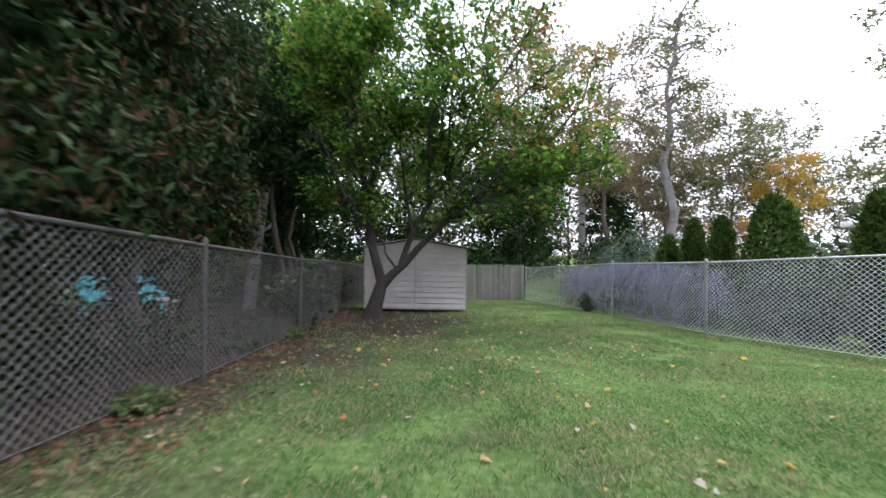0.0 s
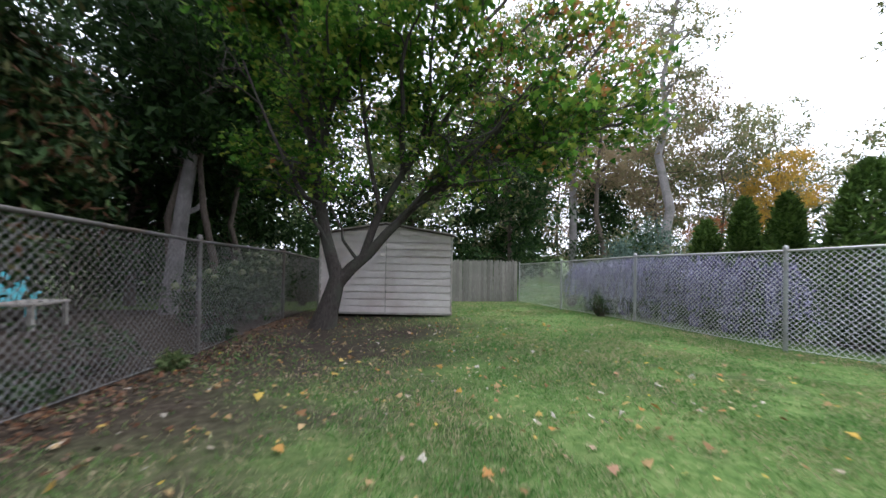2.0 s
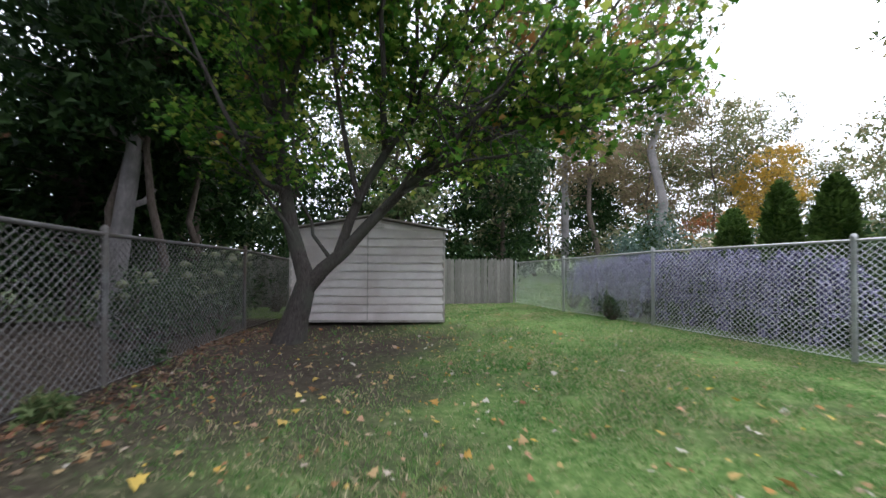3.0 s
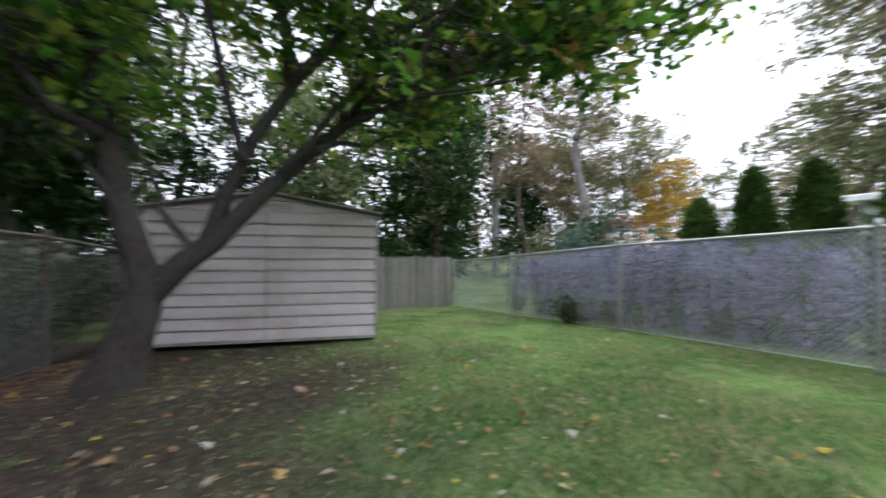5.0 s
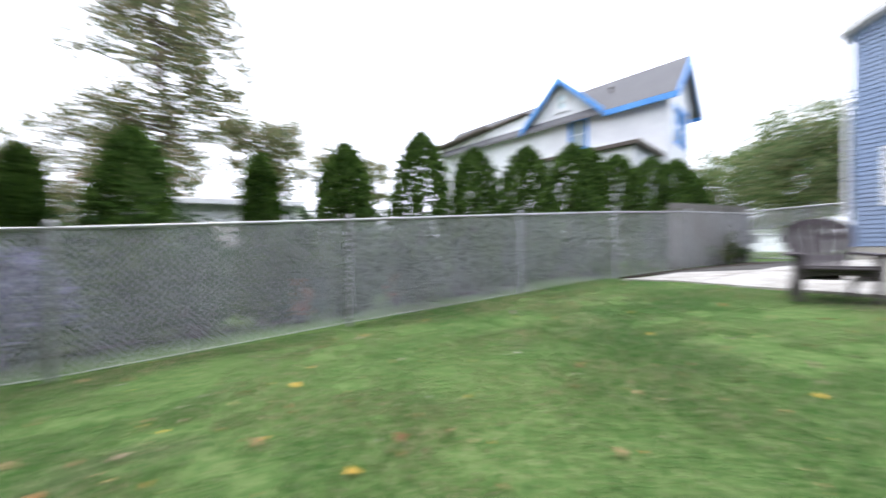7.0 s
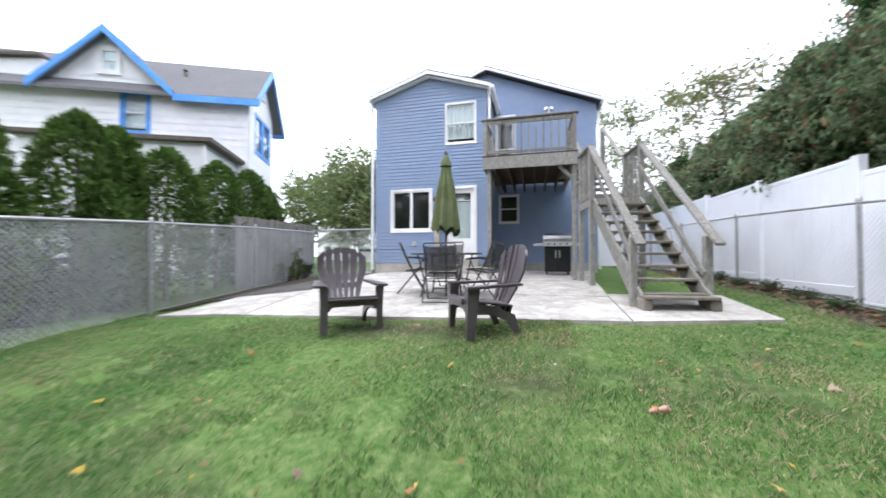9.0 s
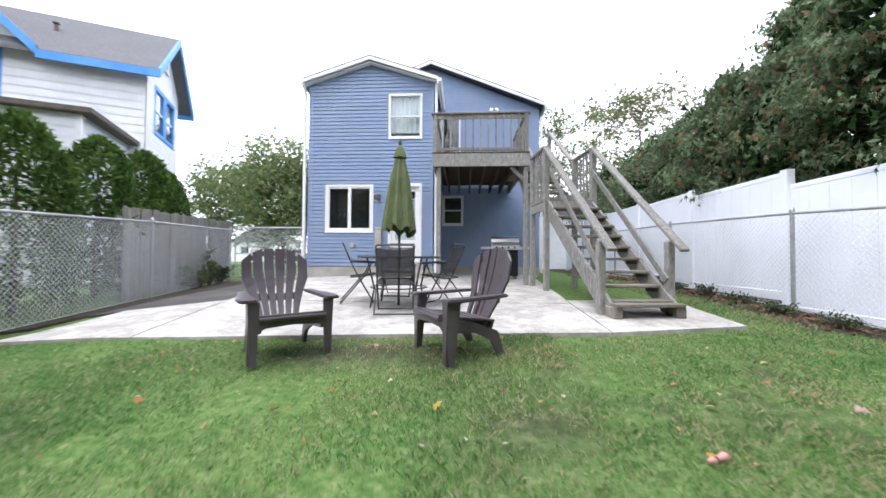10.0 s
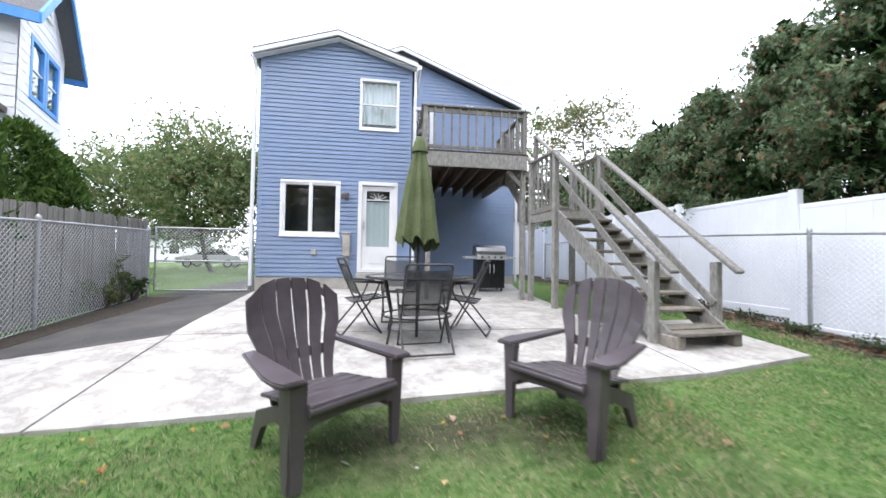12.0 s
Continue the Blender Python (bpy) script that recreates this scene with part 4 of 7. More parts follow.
def fence_run(name, posts, h, steel, wire, label, skip=(), wr=0.0036):
    fe = thing(name, (*posts[0], gzf(*posts[0])), label, "fence")
    inv = Matrix.Translation((-posts[0][0], -posts[0][1], -gzf(*posts[0])))
    for i, (x, y) in enumerate(posts):
        z = gzf(x, y)
        g = Geo().tube([(x, y, z - 0.15), (x, y, z + h + 0.02)], 0.03, 12)
        g.lathe([(0.036, 0), (0.037, 0.03), (0.03, 0.06), (0.012, 0.08)], 12, pose(x, y, z + h + 0.01))
        for k in (0.25, 0.6, 0.95):
            g.lathe([(0.034, 0), (0.034, 0.022)], 12, pose(x, y, z + h * k))
        part("post", g, steel, fe, smooth=True, m=inv)
        if i + 1 < len(posts) and i not in skip:
            q = posts[i + 1]
            zq = gzf(*q)
            part("top_rail", Geo().tube([(x, y, z + h), (*q, zq + h)], 0.021, 10), steel, fe, smooth=True, m=inv)
            part("tension_wire", Geo().tube([(x, y, z + 0.04), (*q, zq + 0.04)], 0.003, 5), wire, fe, m=inv)
            tagged(part("chain_link", chain_link((x, y), q, z, zq, h - 0.03, r=wr), wire, fe, m=inv), kind="stuff")
    return fe


fence_run("chain_link_fence", FENCE_R, 1.5, GALV, WIRE, "galvanised chain-link fence with a bright top rail")
fence_run("chain_link_fence", FENCE_L[:7], 1.46, OLD_STEEL, OLD_WIRE, "old chain-link fence with dark rusty posts", wr=0.0034)
fence_run("chain_link_fence", [(-2.13, 0.24)] + FENCE_L[7:], 1.45, GALV, WIRE, "grey chain-link fence along the white vinyl fence", wr=0.0026)

gate = thing("chain_link_gate", (7.42, -6.68, gzf(7.42, -6.68)), "wide galvanised chain-link gate across the driveway", "gate")
zg = gzf(8.5, -6.68)
gx0, gx1 = 7.42, 9.46
gf = [Geo().tube([(gx0, -6.68, zg + k), (gx1, -6.68, zg + k)], 0.02, 10) for k in (0.1, 0.78, 1.55)]
gi = Matrix.Translation((-7.42, 6.68, -gzf(7.42, -6.68)))
for g in gf:
    part("rail", g, GALV, gate, smooth=True, m=gi)
for x in (gx0, gx1):
    part("stile", Geo().tube([(x, -6.68, zg + 0.08), (x, -6.68, zg + 1.58)], 0.021, 10), GALV, gate, smooth=True, m=gi)
tagged(part("chain_link", chain_link((gx0, -6.68), (gx1, -6.68), zg + 0.07, zg + 0.07, 1.43), WIRE, gate, m=gi), kind="stuff")
part("gate_post", Geo().tube([(gx0 - 0.07, -6.66, zg - 0.1), (gx0 - 0.07, -6.66, zg + 1.68)], 0.03, 12), GALV, gate, smooth=True, m=gi)
for k in (0.3, 1.3):
    part("hinge", Geo().box(gx1 - 0.02, gx1 + 0.1, -6.71, -6.65, zg + k, zg + k + 0.06), GALV, gate, m=gi)


def picket_mesh(h, w, seed, point=0.06):
    r = random.Random(seed)
    a = [r.uniform(-0.008, 0.008) for _ in range(4)]
    return Geo().prism([(-w / 2 + a[0] * 0.5, 0), (w / 2 + a[1] * 0.5, 0), (w / 2, h - point), (w * 0.2 + a[2], h), (-w * 0.2 + a[3], h), (-w / 2, h - point)], 0, 0.02)


def picket_fence(name, p0, p1, h, w, label, seed, drop=0.0, flat=False):
    fe = thing(name, (*p0, gzf(*p0)), label, "fence")
    L = math.hypot(p1[0] - p0[0], p1[1] - p0[1])
    ang = math.degrees(math.atan2(p1[1] - p0[1], p1[0] - p0[0]))
    fe.matrix_world = pose(p0[0], p0[1], gzf(*p0), 0, 0, ang)
    slope = (gzf(*p1) - gzf(*p0)) / L
    r = random.Random(seed)
    meshes = [picket_mesh(h, w * k, seed + i, 0.02 if flat else 0.07).mesh("picket") for i, k in enumerate((0.92, 0.96, 0.99, 0.94))]
    n = int(L / w)
    for i in range(n):
        x = (i + 0.5) * w
        part("picket", r.choice(meshes), PICKET, fe, m=pose(x, r.uniform(0, 0.006), slope * x - 0.02 + r.uniform(-0.025, 0.02) - drop, r.uniform(-0.6, 0.6), r.uniform(-0.7, 0.7), 0))
    for k in (0.22, 0.55, 0.86):
        part("rail", Geo().beam((0, -0.03, h * k), (L, -0.03, slope * L + h * k), 0.04, 0.08), PICKET, fe)
    for i in range(int(L / 2.4) + 1):
        x = min(L - 0.05, i * 2.4 + 0.05)
        part("post", Geo().box(x - 0.045, x + 0.045, -0.14, -0.05, slope * x - 0.2, slope * x + h * 0.97), PICKET, fe)
    return fe


picket_fence("stockade_fence", (5.0, 17.72), (-4.6, 17.72), 1.68, 0.125, "weathered grey stockade fence behind the shed", 3)
pf = picket_fence("stockade_fence", (10.05, -7.3), (9.12, -2.75), 1.82, 0.12, "weathered grey stockade fence behind the chain-link", 9, flat=True)

vf = thing("vinyl_fence", (-2.42, 0.6, gzf(-2.42, 0.6)), "tall white vinyl privacy fence panels", "fence")
vz = vf.matrix_world.translation.z
ys = [0.6, -2.48, -4.85, -7.3, -9.75, -12.2, -14.65]
for i, y in enumerate(ys):
    z = gzf(-2.4, y) - vz
    tall = float(np.interp(y, [-9, 0.6], [0.15, 0.09]))
    part("post", Geo().box(-0.065, 0.065, y - 0.6 - 0.065, y - 0.6 + 0.065, z - 0.1, z + 2.05 + tall, 0.008), VINYL, vf)
    part("post_cap", Geo().lathe([(0.093, 0), (0.093, 0.006), (0.08, 0.012)], 4, pose(0, y - 0.6, z + 2.05 + tall, 0, 0, 45)), VINYL, vf)
    if i + 1 < len(ys):
        y2 = ys[i + 1]
        a, b = y - 0.6 - 0.066, y2 - 0.6 + 0.066
        for k0, k1, dx in ((0.05, 0.2, 0.03), (1.93 + tall, 2.01 + tall, 0.017)):
            part("rail", Geo().box(-dx, dx, b, a, z + k0 + 0.03, z + k1 + 0.03, 0.008), VINYL, vf)
        n = 10
        for j in range(n):
            u0, u1 = a + (b - a) * j / n, a + (b - a) * (j + 1) / n
            part("board", Geo().box(-0.012, 0.012, u1 + 0.001, u0 - 0.001, z + 0.2, z + 1.99 + tall, 0.001), VINYL, vf)

# ---- shed ----
SH = pose(1.6, 11.92, -0.19, 0, 0, 174)
shed = thing("garden_shed", (0, 0, 0), "weathered beige metal shed with lapped boards", "shed")
shed.matrix_world = SH
W, D, HE, HA = 3.12, 2.4, 1.86, 2.12
part("wall_back", Geo().box(0, W, -D, -D + 0.04, 0, HE, 0), SHED_SIDING, shed)
part("wall_side", Geo().box(0.0, 0.04, -D, -0.02, 0.02, HE, 0), SHED_SIDING, shed)
part("wall_side", Geo().box(W - 0.04, W, -D, -0.02, 0.02, HE, 0), SHED_SIDING, shed)
part("wall_front", Geo().prism([(0, 0.02), (W, 0.02), (W, HE), (W / 2, HA), (0, HE)], -0.04, -0.02), SHED_SIDING, shed)
lap = 0.165
for half, (a, b) in enumerate(((0.03, W / 2 - 0.012), (W / 2 + 0.012, W - 0.03))):
    for i in range(13):
        z0, z1 = 0.03 + i * lap, 0.03 + (i + 1) * lap
        top = lambda x: HE + (HA - HE) * (1 - abs(x - W / 2) / (W / 2)) - 0.03
        if z0 > max(top(a), top(b)) - 0.03:
            continue
        o = [(a, z0), (b, z0), (b, min(z1, top(b))), (a, min(z1, top(a)))]
        if o[2][1] < z0 or o[3][1] < z0:
            lo = min(max((z0 + 0.03 - HE) / (HA - HE), 0), 0.98) * W / 2
            o = [(max(a, lo), z0), (b, z0), (b, min(z1, top(b)))] if half == 0 else [(a, z0), (min(b, W - lo), z0), (a, min(z1, top(a)))]
        lip, n = 0.026, len(o)
        # the face leans out to a lip; a dark groove runs under it
        face = [(x, 0.034 - 0.012 * (z - z0) / lap, z) for x, z in o]
        rear = [(x, -0.006, z) for x, z in o]
        if n == 4 and z1 - z0 > 0.1 and min(o[2][1], o[3][1]) > z1 - 0.01:
            face[2], face[3] = (o[2][0], 0.024, o[2][1] - lip), (o[3][0], 0.024, o[3][1] - lip)
            rear[2], rear[3] = (o[2][0], -0.012, o[2][1] - lip), (o[3][0], -0.012, o[3][1] - lip)
        v = face + rear
        f = [tuple(range(n))] + [(k + n, (k + 1) % n + n, (k + 1) % n, k) for k in range(n)]
        f = [tuple(reversed(q)) for q in f]
        part("siding_board", Geo().add(v, f), SHED_SIDING, shed)
for x in (0, W - 0.05):
    part("corner_trim", Geo().box(x, x + 0.05, -0.02, 0.03, 0.02, HE), SHED_TRIM, shed)
part("centre_trim", Geo().box(W / 2 - 0.012, W / 2 + 0.012, -0.01, 0.018, 0.02, HA - 0.05), SHED_TRIM, shed)
part("base_rail", Geo().box(0, W, -0.02, 0.012, -0.02, 0.03), SHED_TRIM, shed)
for sx in (0, 1):
    xe, xm = (-0.06, W / 2) if sx == 0 else (W + 0.06, W / 2)
    part("roof_slope", Geo().prism([(xe, HE - 0.005), (xm, HA + 0.005), (xm, HA + 0.03), (xe, HE + 0.02)], -D - 0.06, 0.07), SHED_TRIM, shed, "thin grey roof sheet")
    part("rake_trim", Geo().prism([(xe, HE - 0.05), (xm, HA - 0.04), (xm, HA + 0.0), (xe, HE - 0.008)], 0.025, 0.06), BROWN_TRIM, shed)
vent = Geo()
for i in range(4):
    vent.box(W / 2 - 0.32, W / 2 - 0.06, 0.02, 0.034, 1.86 + i * 0.03, 1.875 + i * 0.03, 0.002)
part("vent", vent, SHED_TRIM, shed)

# ---- deck and stairs ----
deck = thing("deck", (0, 0, 0.85), "raised weathered wooden deck with slatted railing", "deck")
DM = Matrix.Translation((0, 0, -0.85))


def dpart(name, g, mat_=WEATHERED):
    return part(name, g, mat_, deck, m=DM)


DX0, DX1, DY0, DY1, DZ = 1.24, 3.46, -8.45, -4.75, 3.93
dpart("front_beam", Geo().box(DX0, DX1, DY1 - 0.05, DY1, 3.6, 3.9, 0.008))
dpart("side_beam", Geo().box(DX0, DX0 + 0.05, DY0, DY1 - 0.05, 3.6, 3.9, 0.008))
dpart("side_beam", Geo().box(DX1 - 0.05, DX1, DY0, DY1 - 0.05, 3.6, 3.9, 0.008))
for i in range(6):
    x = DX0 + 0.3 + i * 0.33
    dpart("joist", Geo().box(x, x + 0.045, DY0, DY1 - 0.05, 3.62, 3.88), SHADED_WOOD)
# Seen only from below, so the boards carry the shade-darkened wood.
for i in range(26):
    y = DY1 - 0.14 - i * 0.1415
    dpart("deck_board", Geo().box(DX0 - 0.02, DX1 + 0.02, y, y + 0.14, 3.901, 3.935, 0.004), SHADED_WOOD)
for x, y in ((DX1 - 0.14, DY1 - 0.12), (DX0 + 0.06, DY1 - 0.12)):
    dpart("deck_post", Geo().box(x - 0.05, x + 0.05, y - 0.05, y + 0.05, gzf(x, y), 3.6, 0.006))
dpart("brace", Geo().beam((DX0 + 0.06, DY1 - 0.12, 3.25), (DX0 + 0.4, DY1 - 0.12, 3.6), 0.05, 0.08))
for x, y in ((DX0 + 0.05, DY1 - 0.06), (DX1 - 0.05, DY1 - 0.06), (DX1 - 0.05, -6.55), (DX0 + 0.05, -6.75)):
    dpart("rail_post", Geo().box(x - 0.045, x + 0.045, y - 0.045, y + 0.045, 3.62, 4.84, 0.006))
dpart("top_rail", Geo().box(DX0 - 0.04, DX1 + 0.04, DY1 - 0.13, DY1 + 0.01, 4.83, 4.868, 0.006))
dpart("top_rail", Geo().box(DX1 - 0.1, DX1 + 0.03, -6.6, DY1 - 0.13, 4.83, 4.868, 0.006))
dpart("top_rail", Geo().box(DX0 - 0.03, DX0 + 0.1, -6.78, DY1 - 0.13, 4.83, 4.868, 0.006))
dpart("lower_rail", Geo().box(DX0 + 0.1, DX1 - 0.1, DY1 - 0.08, DY1 - 0.04, 4.72, 4.81))
dpart("lower_rail", Geo().box(DX0 + 0.1, DX1 - 0.1, DY1 - 0.08, DY1 - 0.04, 3.98, 4.05))
for i in range(11):
    x = DX0 + 0.23 + i * 0.175
    dpart("baluster", Geo().box(x - 0.018, x + 0.018, DY1 - 0.04, DY1 - 0.004, 3.94, 4.82, 0.003))
for i in range(10):
    y = DY1 - 0.25 - i * 0.17
    dpart("baluster", Geo().box(DX1 - 0.068, DX1 - 0.032, y - 0.018, y + 0.018, 3.94, 4.83, 0.003))
    dpart("baluster", Geo().box(DX0 + 0.032, DX0 + 0.068, y - 0.018, y + 0.018, 3.94, 4.83, 0.003))

# stairs run down towards +y, turned a little; local origin under the front of the landing
SM = pose(0.58, -3.80, 0, 0, 0, 6.5)
stairs = thing("staircase", (0.58, -3.8, 0.85), "steep weathered wooden stairs with thick handrails", "stairs", rz=6.5)
SD = Matrix.Translation((0, 0, -0.85))


def spart(name, g, mat_=WEATHERED, label=""):
    return part(name, g, mat_, stairs, label, m=SD)


SW, LZ, RUN, BOT = 0.465, 2.66, 2.28, 0.715
spart("landing_beam", Geo().box(-SW - 0.05, SW + 0.05, -0.06, 0, LZ - 0.2, LZ - 0.03, 0.006))
for sx in (-1, 1):
    spart("landing_beam", Geo().box(sx * (SW + 0.05), sx * SW, -1.0, -0.06, LZ - 0.2, LZ - 0.03, 0.006))
for i in range(7):
    spart("landing_board", Geo().box(-SW - 0.06, SW + 0.06, -0.14 - i * 0.143, -0.003 - i * 0.143, LZ - 0.028, LZ, 0.004), TREAD_WOOD)
for x in (-SW - 0.02, SW + 0.02):
    for y in (-0.05, -0.95):
        w = SM @ Vector((x, y, 0))
        spart("landing_post", Geo().box(x - 0.05, x + 0.05, y - 0.05, y + 0.05, gzf(w.x, w.y), LZ + 1.06, 0.006))
NT = 9
rise = (LZ - BOT) / (NT + 1)
for sx in (-1, 1):
    x = sx * (SW - 0.02)
    g = Geo().prism([(0.0, LZ - 0.03), (RUN + 0.12, BOT + 0.14), (RUN + 0.12, BOT - 0.02), (RUN - 0.12, BOT - 0.02), (0.0, LZ - 0.38)], -0.024, 0.024, Matrix.Translation((x, 0, 0)) @ Matrix.Rotation(radians(90), 4, "Z"))
    spart("stringer", g)
for i in range(NT):
    z = LZ - rise * (i + 1)
    y = RUN * (i + 0.55) / NT
    spart("tread", Geo().box(-SW + 0.01, SW - 0.01, y - 0.1, y + 0.17, z - 0.042, z, 0.007), TREAD_WOOD)
    for sx in (-1, 1):
        spart("cleat", Geo().box(sx * (SW - 0.05), sx * (SW - 0.1), y - 0.09, y + 0.13, z - 0.1, z - 0.044), SHADED_WOOD)
spart("bottom_block", Geo().box(-SW - 0.03, -SW + 0.1, RUN - 0.02, RUN + 0.22, BOT - 0.02, BOT + 0.13, 0.012), TREAD_WOOD)
spart("bottom_block", Geo().box(SW - 0.1, SW + 0.03, RUN - 0.02, RUN + 0.22, BOT - 0.02, BOT + 0.13, 0.012), TREAD_WOOD)
spart("tread", Geo().box(-SW, SW, RUN - 0.02, RUN + 0.25, BOT + 0.13, BOT + 0.172, 0.008), TREAD_WOOD)
for sx in (-1, 1):
    x = sx * (SW + 0.03)
    spart("newel_post", Geo().box(x - 0.05, x + 0.05, RUN - 0.16, RUN - 0.06, BOT - 0.03, BOT + 1.0, 0.008))
    spart("handrail", Geo().beam((x, -0.06, LZ + 1.06), (x, RUN + 0.2, BOT + 0.87), 0.13, 0.05, 0.01), WEATHERED, "thick weathered handrail")
    spart("mid_rail", Geo().beam((x - sx * 0.06, -0.02, LZ + 0.6), (x - sx * 0.06, RUN - 0.08, BOT + 0.46), 0.035, 0.1, 0.006))
    spart("landing_rail", Geo().box(x - 0.06, x + 0.06, -1.0, -0.02, LZ + 1.05, LZ + 1.09, 0.006))
    for i in range(5):
        y = -0.2 - i * 0.155
        spart("baluster", Geo().box(x - 0.018, x + 0.018, y - 0.018, y + 0.018, LZ - 0.12, LZ + 1.05, 0.003))
    spart("landing_skirt", Geo().box(x - 0.02 - sx * 0.0, x + 0.02, -1.0, -0.05, LZ - 0.02, LZ + 0.08, 0.004))
# upper flight, from the deck down to the landing
for sx in (-1, 1):
    x = sx * (SW - 0.03)
    spart("upper_stringer", Geo().prism([(-2.35, 3.93), (-1.0, LZ - 0.03), (-1.0, LZ - 0.3), (-2.35, 3.62)], -0.024, 0.024, Matrix.Translation((x, 0, 0)) @ Matrix.Rotation(radians(90), 4, "Z")))
    spart("upper_handrail", Geo().beam((x, -2.45, 4.9), (x, -0.98, LZ + 1.07), 0.1, 0.05, 0.008))
    spart("upper_post", Geo().box(x - 0.045, x + 0.045, -2.5, -2.4, 3.55, 4.92, 0.006))
for i in range(6):
    spart("upper_tread", Geo().box(-SW + 0.02, SW - 0.02, -1.2 - i * 0.22, -0.98 - i * 0.22, LZ + 0.17 + i * 0.18, LZ + 0.21 + i * 0.18, 0.006), TREAD_WOOD)
spart("upper_landing", Geo().box(-SW - 0.05, SW + 0.1, -3.4, -2.3, 3.75, 3.93, 0.006), TREAD_WOOD)


# ---- furniture ----
def lounge_chair(name, at, rz, material, label, group):
    """A moulded resin lawn chair with a fan of back slats; it faces +y."""
    ch = thing(name, at, label, "chair", group, rz=rz)
    for sx in (-1, 1):
        # front leg with a wide curved face
        leg = Geo().prism([(-0.028, 0), (0.024, 0), (0.05, 0.53), (-0.045, 0.53)], -0.014, 0.014, pose(sx * 0.315, 0.035, 0) @ Matrix.Diagonal((sx, 1, 1, 1)))
        leg.prism([(-0.024, 0), (0.026, 0), (0.045, 0.53), (-0.085, 0.53)], -0.012, 0.012, pose(sx * 0.345, 0.0, 0, 0, 0, 90))
        part("front_leg", leg, material, ch)
        side = Geo().prism([(0.0, 0.26), (0.0, 0.38), (-0.3, 0.33), (-0.54, 0.24), (-0.62, 0.0), (-0.56, 0.0), (-0.47, 0.16), (-0.3, 0.24)], -0.018, 0.018, pose(sx * 0.27, 0.03, 0, 0, 0, 90))
        part("side_rail", side, material, ch)
        arm = [(0.29, 0.07), (0.41, 0.07), (0.43, 0.0), (0.43, -0.12), (0.39, -0.35), (0.35, -0.58), (0.27, -0.6), (0.275, -0.35), (0.28, -0.1)]
        n = len(arm)
        v = [(sx * x, y, 0.555 - 0.035 * y) for x, y in arm] + [(sx * x, y, 0.527 - 0.035 * y) for x, y in arm]
        f = [tuple(range(n)), tuple(reversed(range(n, 2 * n)))] + [(k, k + n, (k + 1) % n + n, (k + 1) % n) for k in range(n)]
        me = Geo().add(v, f).mesh("arm")
        bm = bmesh.new()
        bm.from_mesh(me)
        bmesh.ops.recalc_face_normals(bm, faces=bm.faces[:])
        bmesh.ops.bevel(bm, geom=[e for e in bm.edges if abs(e.verts[0].co.z - e.verts[1].co.z) < 0.02], offset=0.008, segments=2, affect="EDGES")
        bm.to_mesh(me)
        bm.free()
        part("arm", me, material, ch)
    # front apron, arched below
    ap = [(-0.29, 0.27), (-0.22, 0.305), (0, 0.318), (0.22, 0.305), (0.29, 0.27), (0.3, 0.385), (-0.3, 0.385)]
    part("apron", Geo().prism(ap, 0.015, 0.05), material, ch)
    for i in range(5):
        t = i / 4
        y, z = 0.03 - 0.115 * i, 0.394 - 0.014 * i + (0.012 if i == 0 else 0)
        part("seat_slat", Geo().box(-0.275, 0.275, -0.0575, 0.0575, -0.011, 0.011, 0.004, pose(0, y, z, 9, 0, 0)), material, ch)
    part("seat_roll", Geo().tube([(-0.278, 0.07, 0.385), (-0.1, 0.07, 0.388), (0.1, 0.07, 0.388), (0.278, 0.07, 0.385)], 0.026, 12), material, ch, smooth=True)
    # fan back
    back = pose(0, -0.46, 0.24, 19, 0, 0)
    tops = (0.70, 0.775, 0.80, 0.80, 0.775, 0.70)
    for i in range(6):
        k = i - 2.5
        x0, x1 = k * 0.066, k * 0.108
        wd0, wd1 = 0.052, 0.09
        H = tops[i]
        lean = (tops[i] - tops[i - 1]) if k > 0 else (tops[i + 1] - tops[i]) if i < 5 else 0
        zl, zr = (H + (0.04 if k > 0 else -0.045), H + (-0.045 if k > 0 else 0.04)) if abs(k) > 2 else (H + (0.02 if k > 0 else -0.02), H - (0.02 if k > 0 else -0.02)) if abs(k) > 1 else (H + (0.004 if k > 0 else -0.004), H + (-0.004 if k > 0 else 0.004))
        g = Geo()
        rows = 7
        pts = []
        for j in range(rows + 1):
            t = j / rows
            flare = min(1.0, max(0.0, (t - 0.12) / 0.6)) ** 1.3
            xc, wd = x0 + (x1 - x0) * flare, wd0 + (wd1 - wd0) * flare
            bow = -0.035 * math.sin(math.pi * t) + 0.012 * k * k * 0.5
            for sx in (-1, 1):
                z = (zl if sx < 0 else zr) * t
                pts += [(xc + sx * wd / 2, bow + 0.011, z), (xc + sx * wd / 2, bow - 0.011, z)]
        fs = []
        for j in range(rows):
            a = j * 4
            b = a + 4
            fs += [(a, a + 2, b + 2, b), (a + 3, a + 1, b + 1, b + 3), (a + 1, a, b, b + 1), (a + 2, a + 3, b + 3, b + 2)]
        fs += [(1, 3, 2, 0), (rows * 4, rows * 4 + 2, rows * 4 + 3, rows * 4 + 1)]
        part("back_slat", g.add(pts, fs), material, ch, m=back)
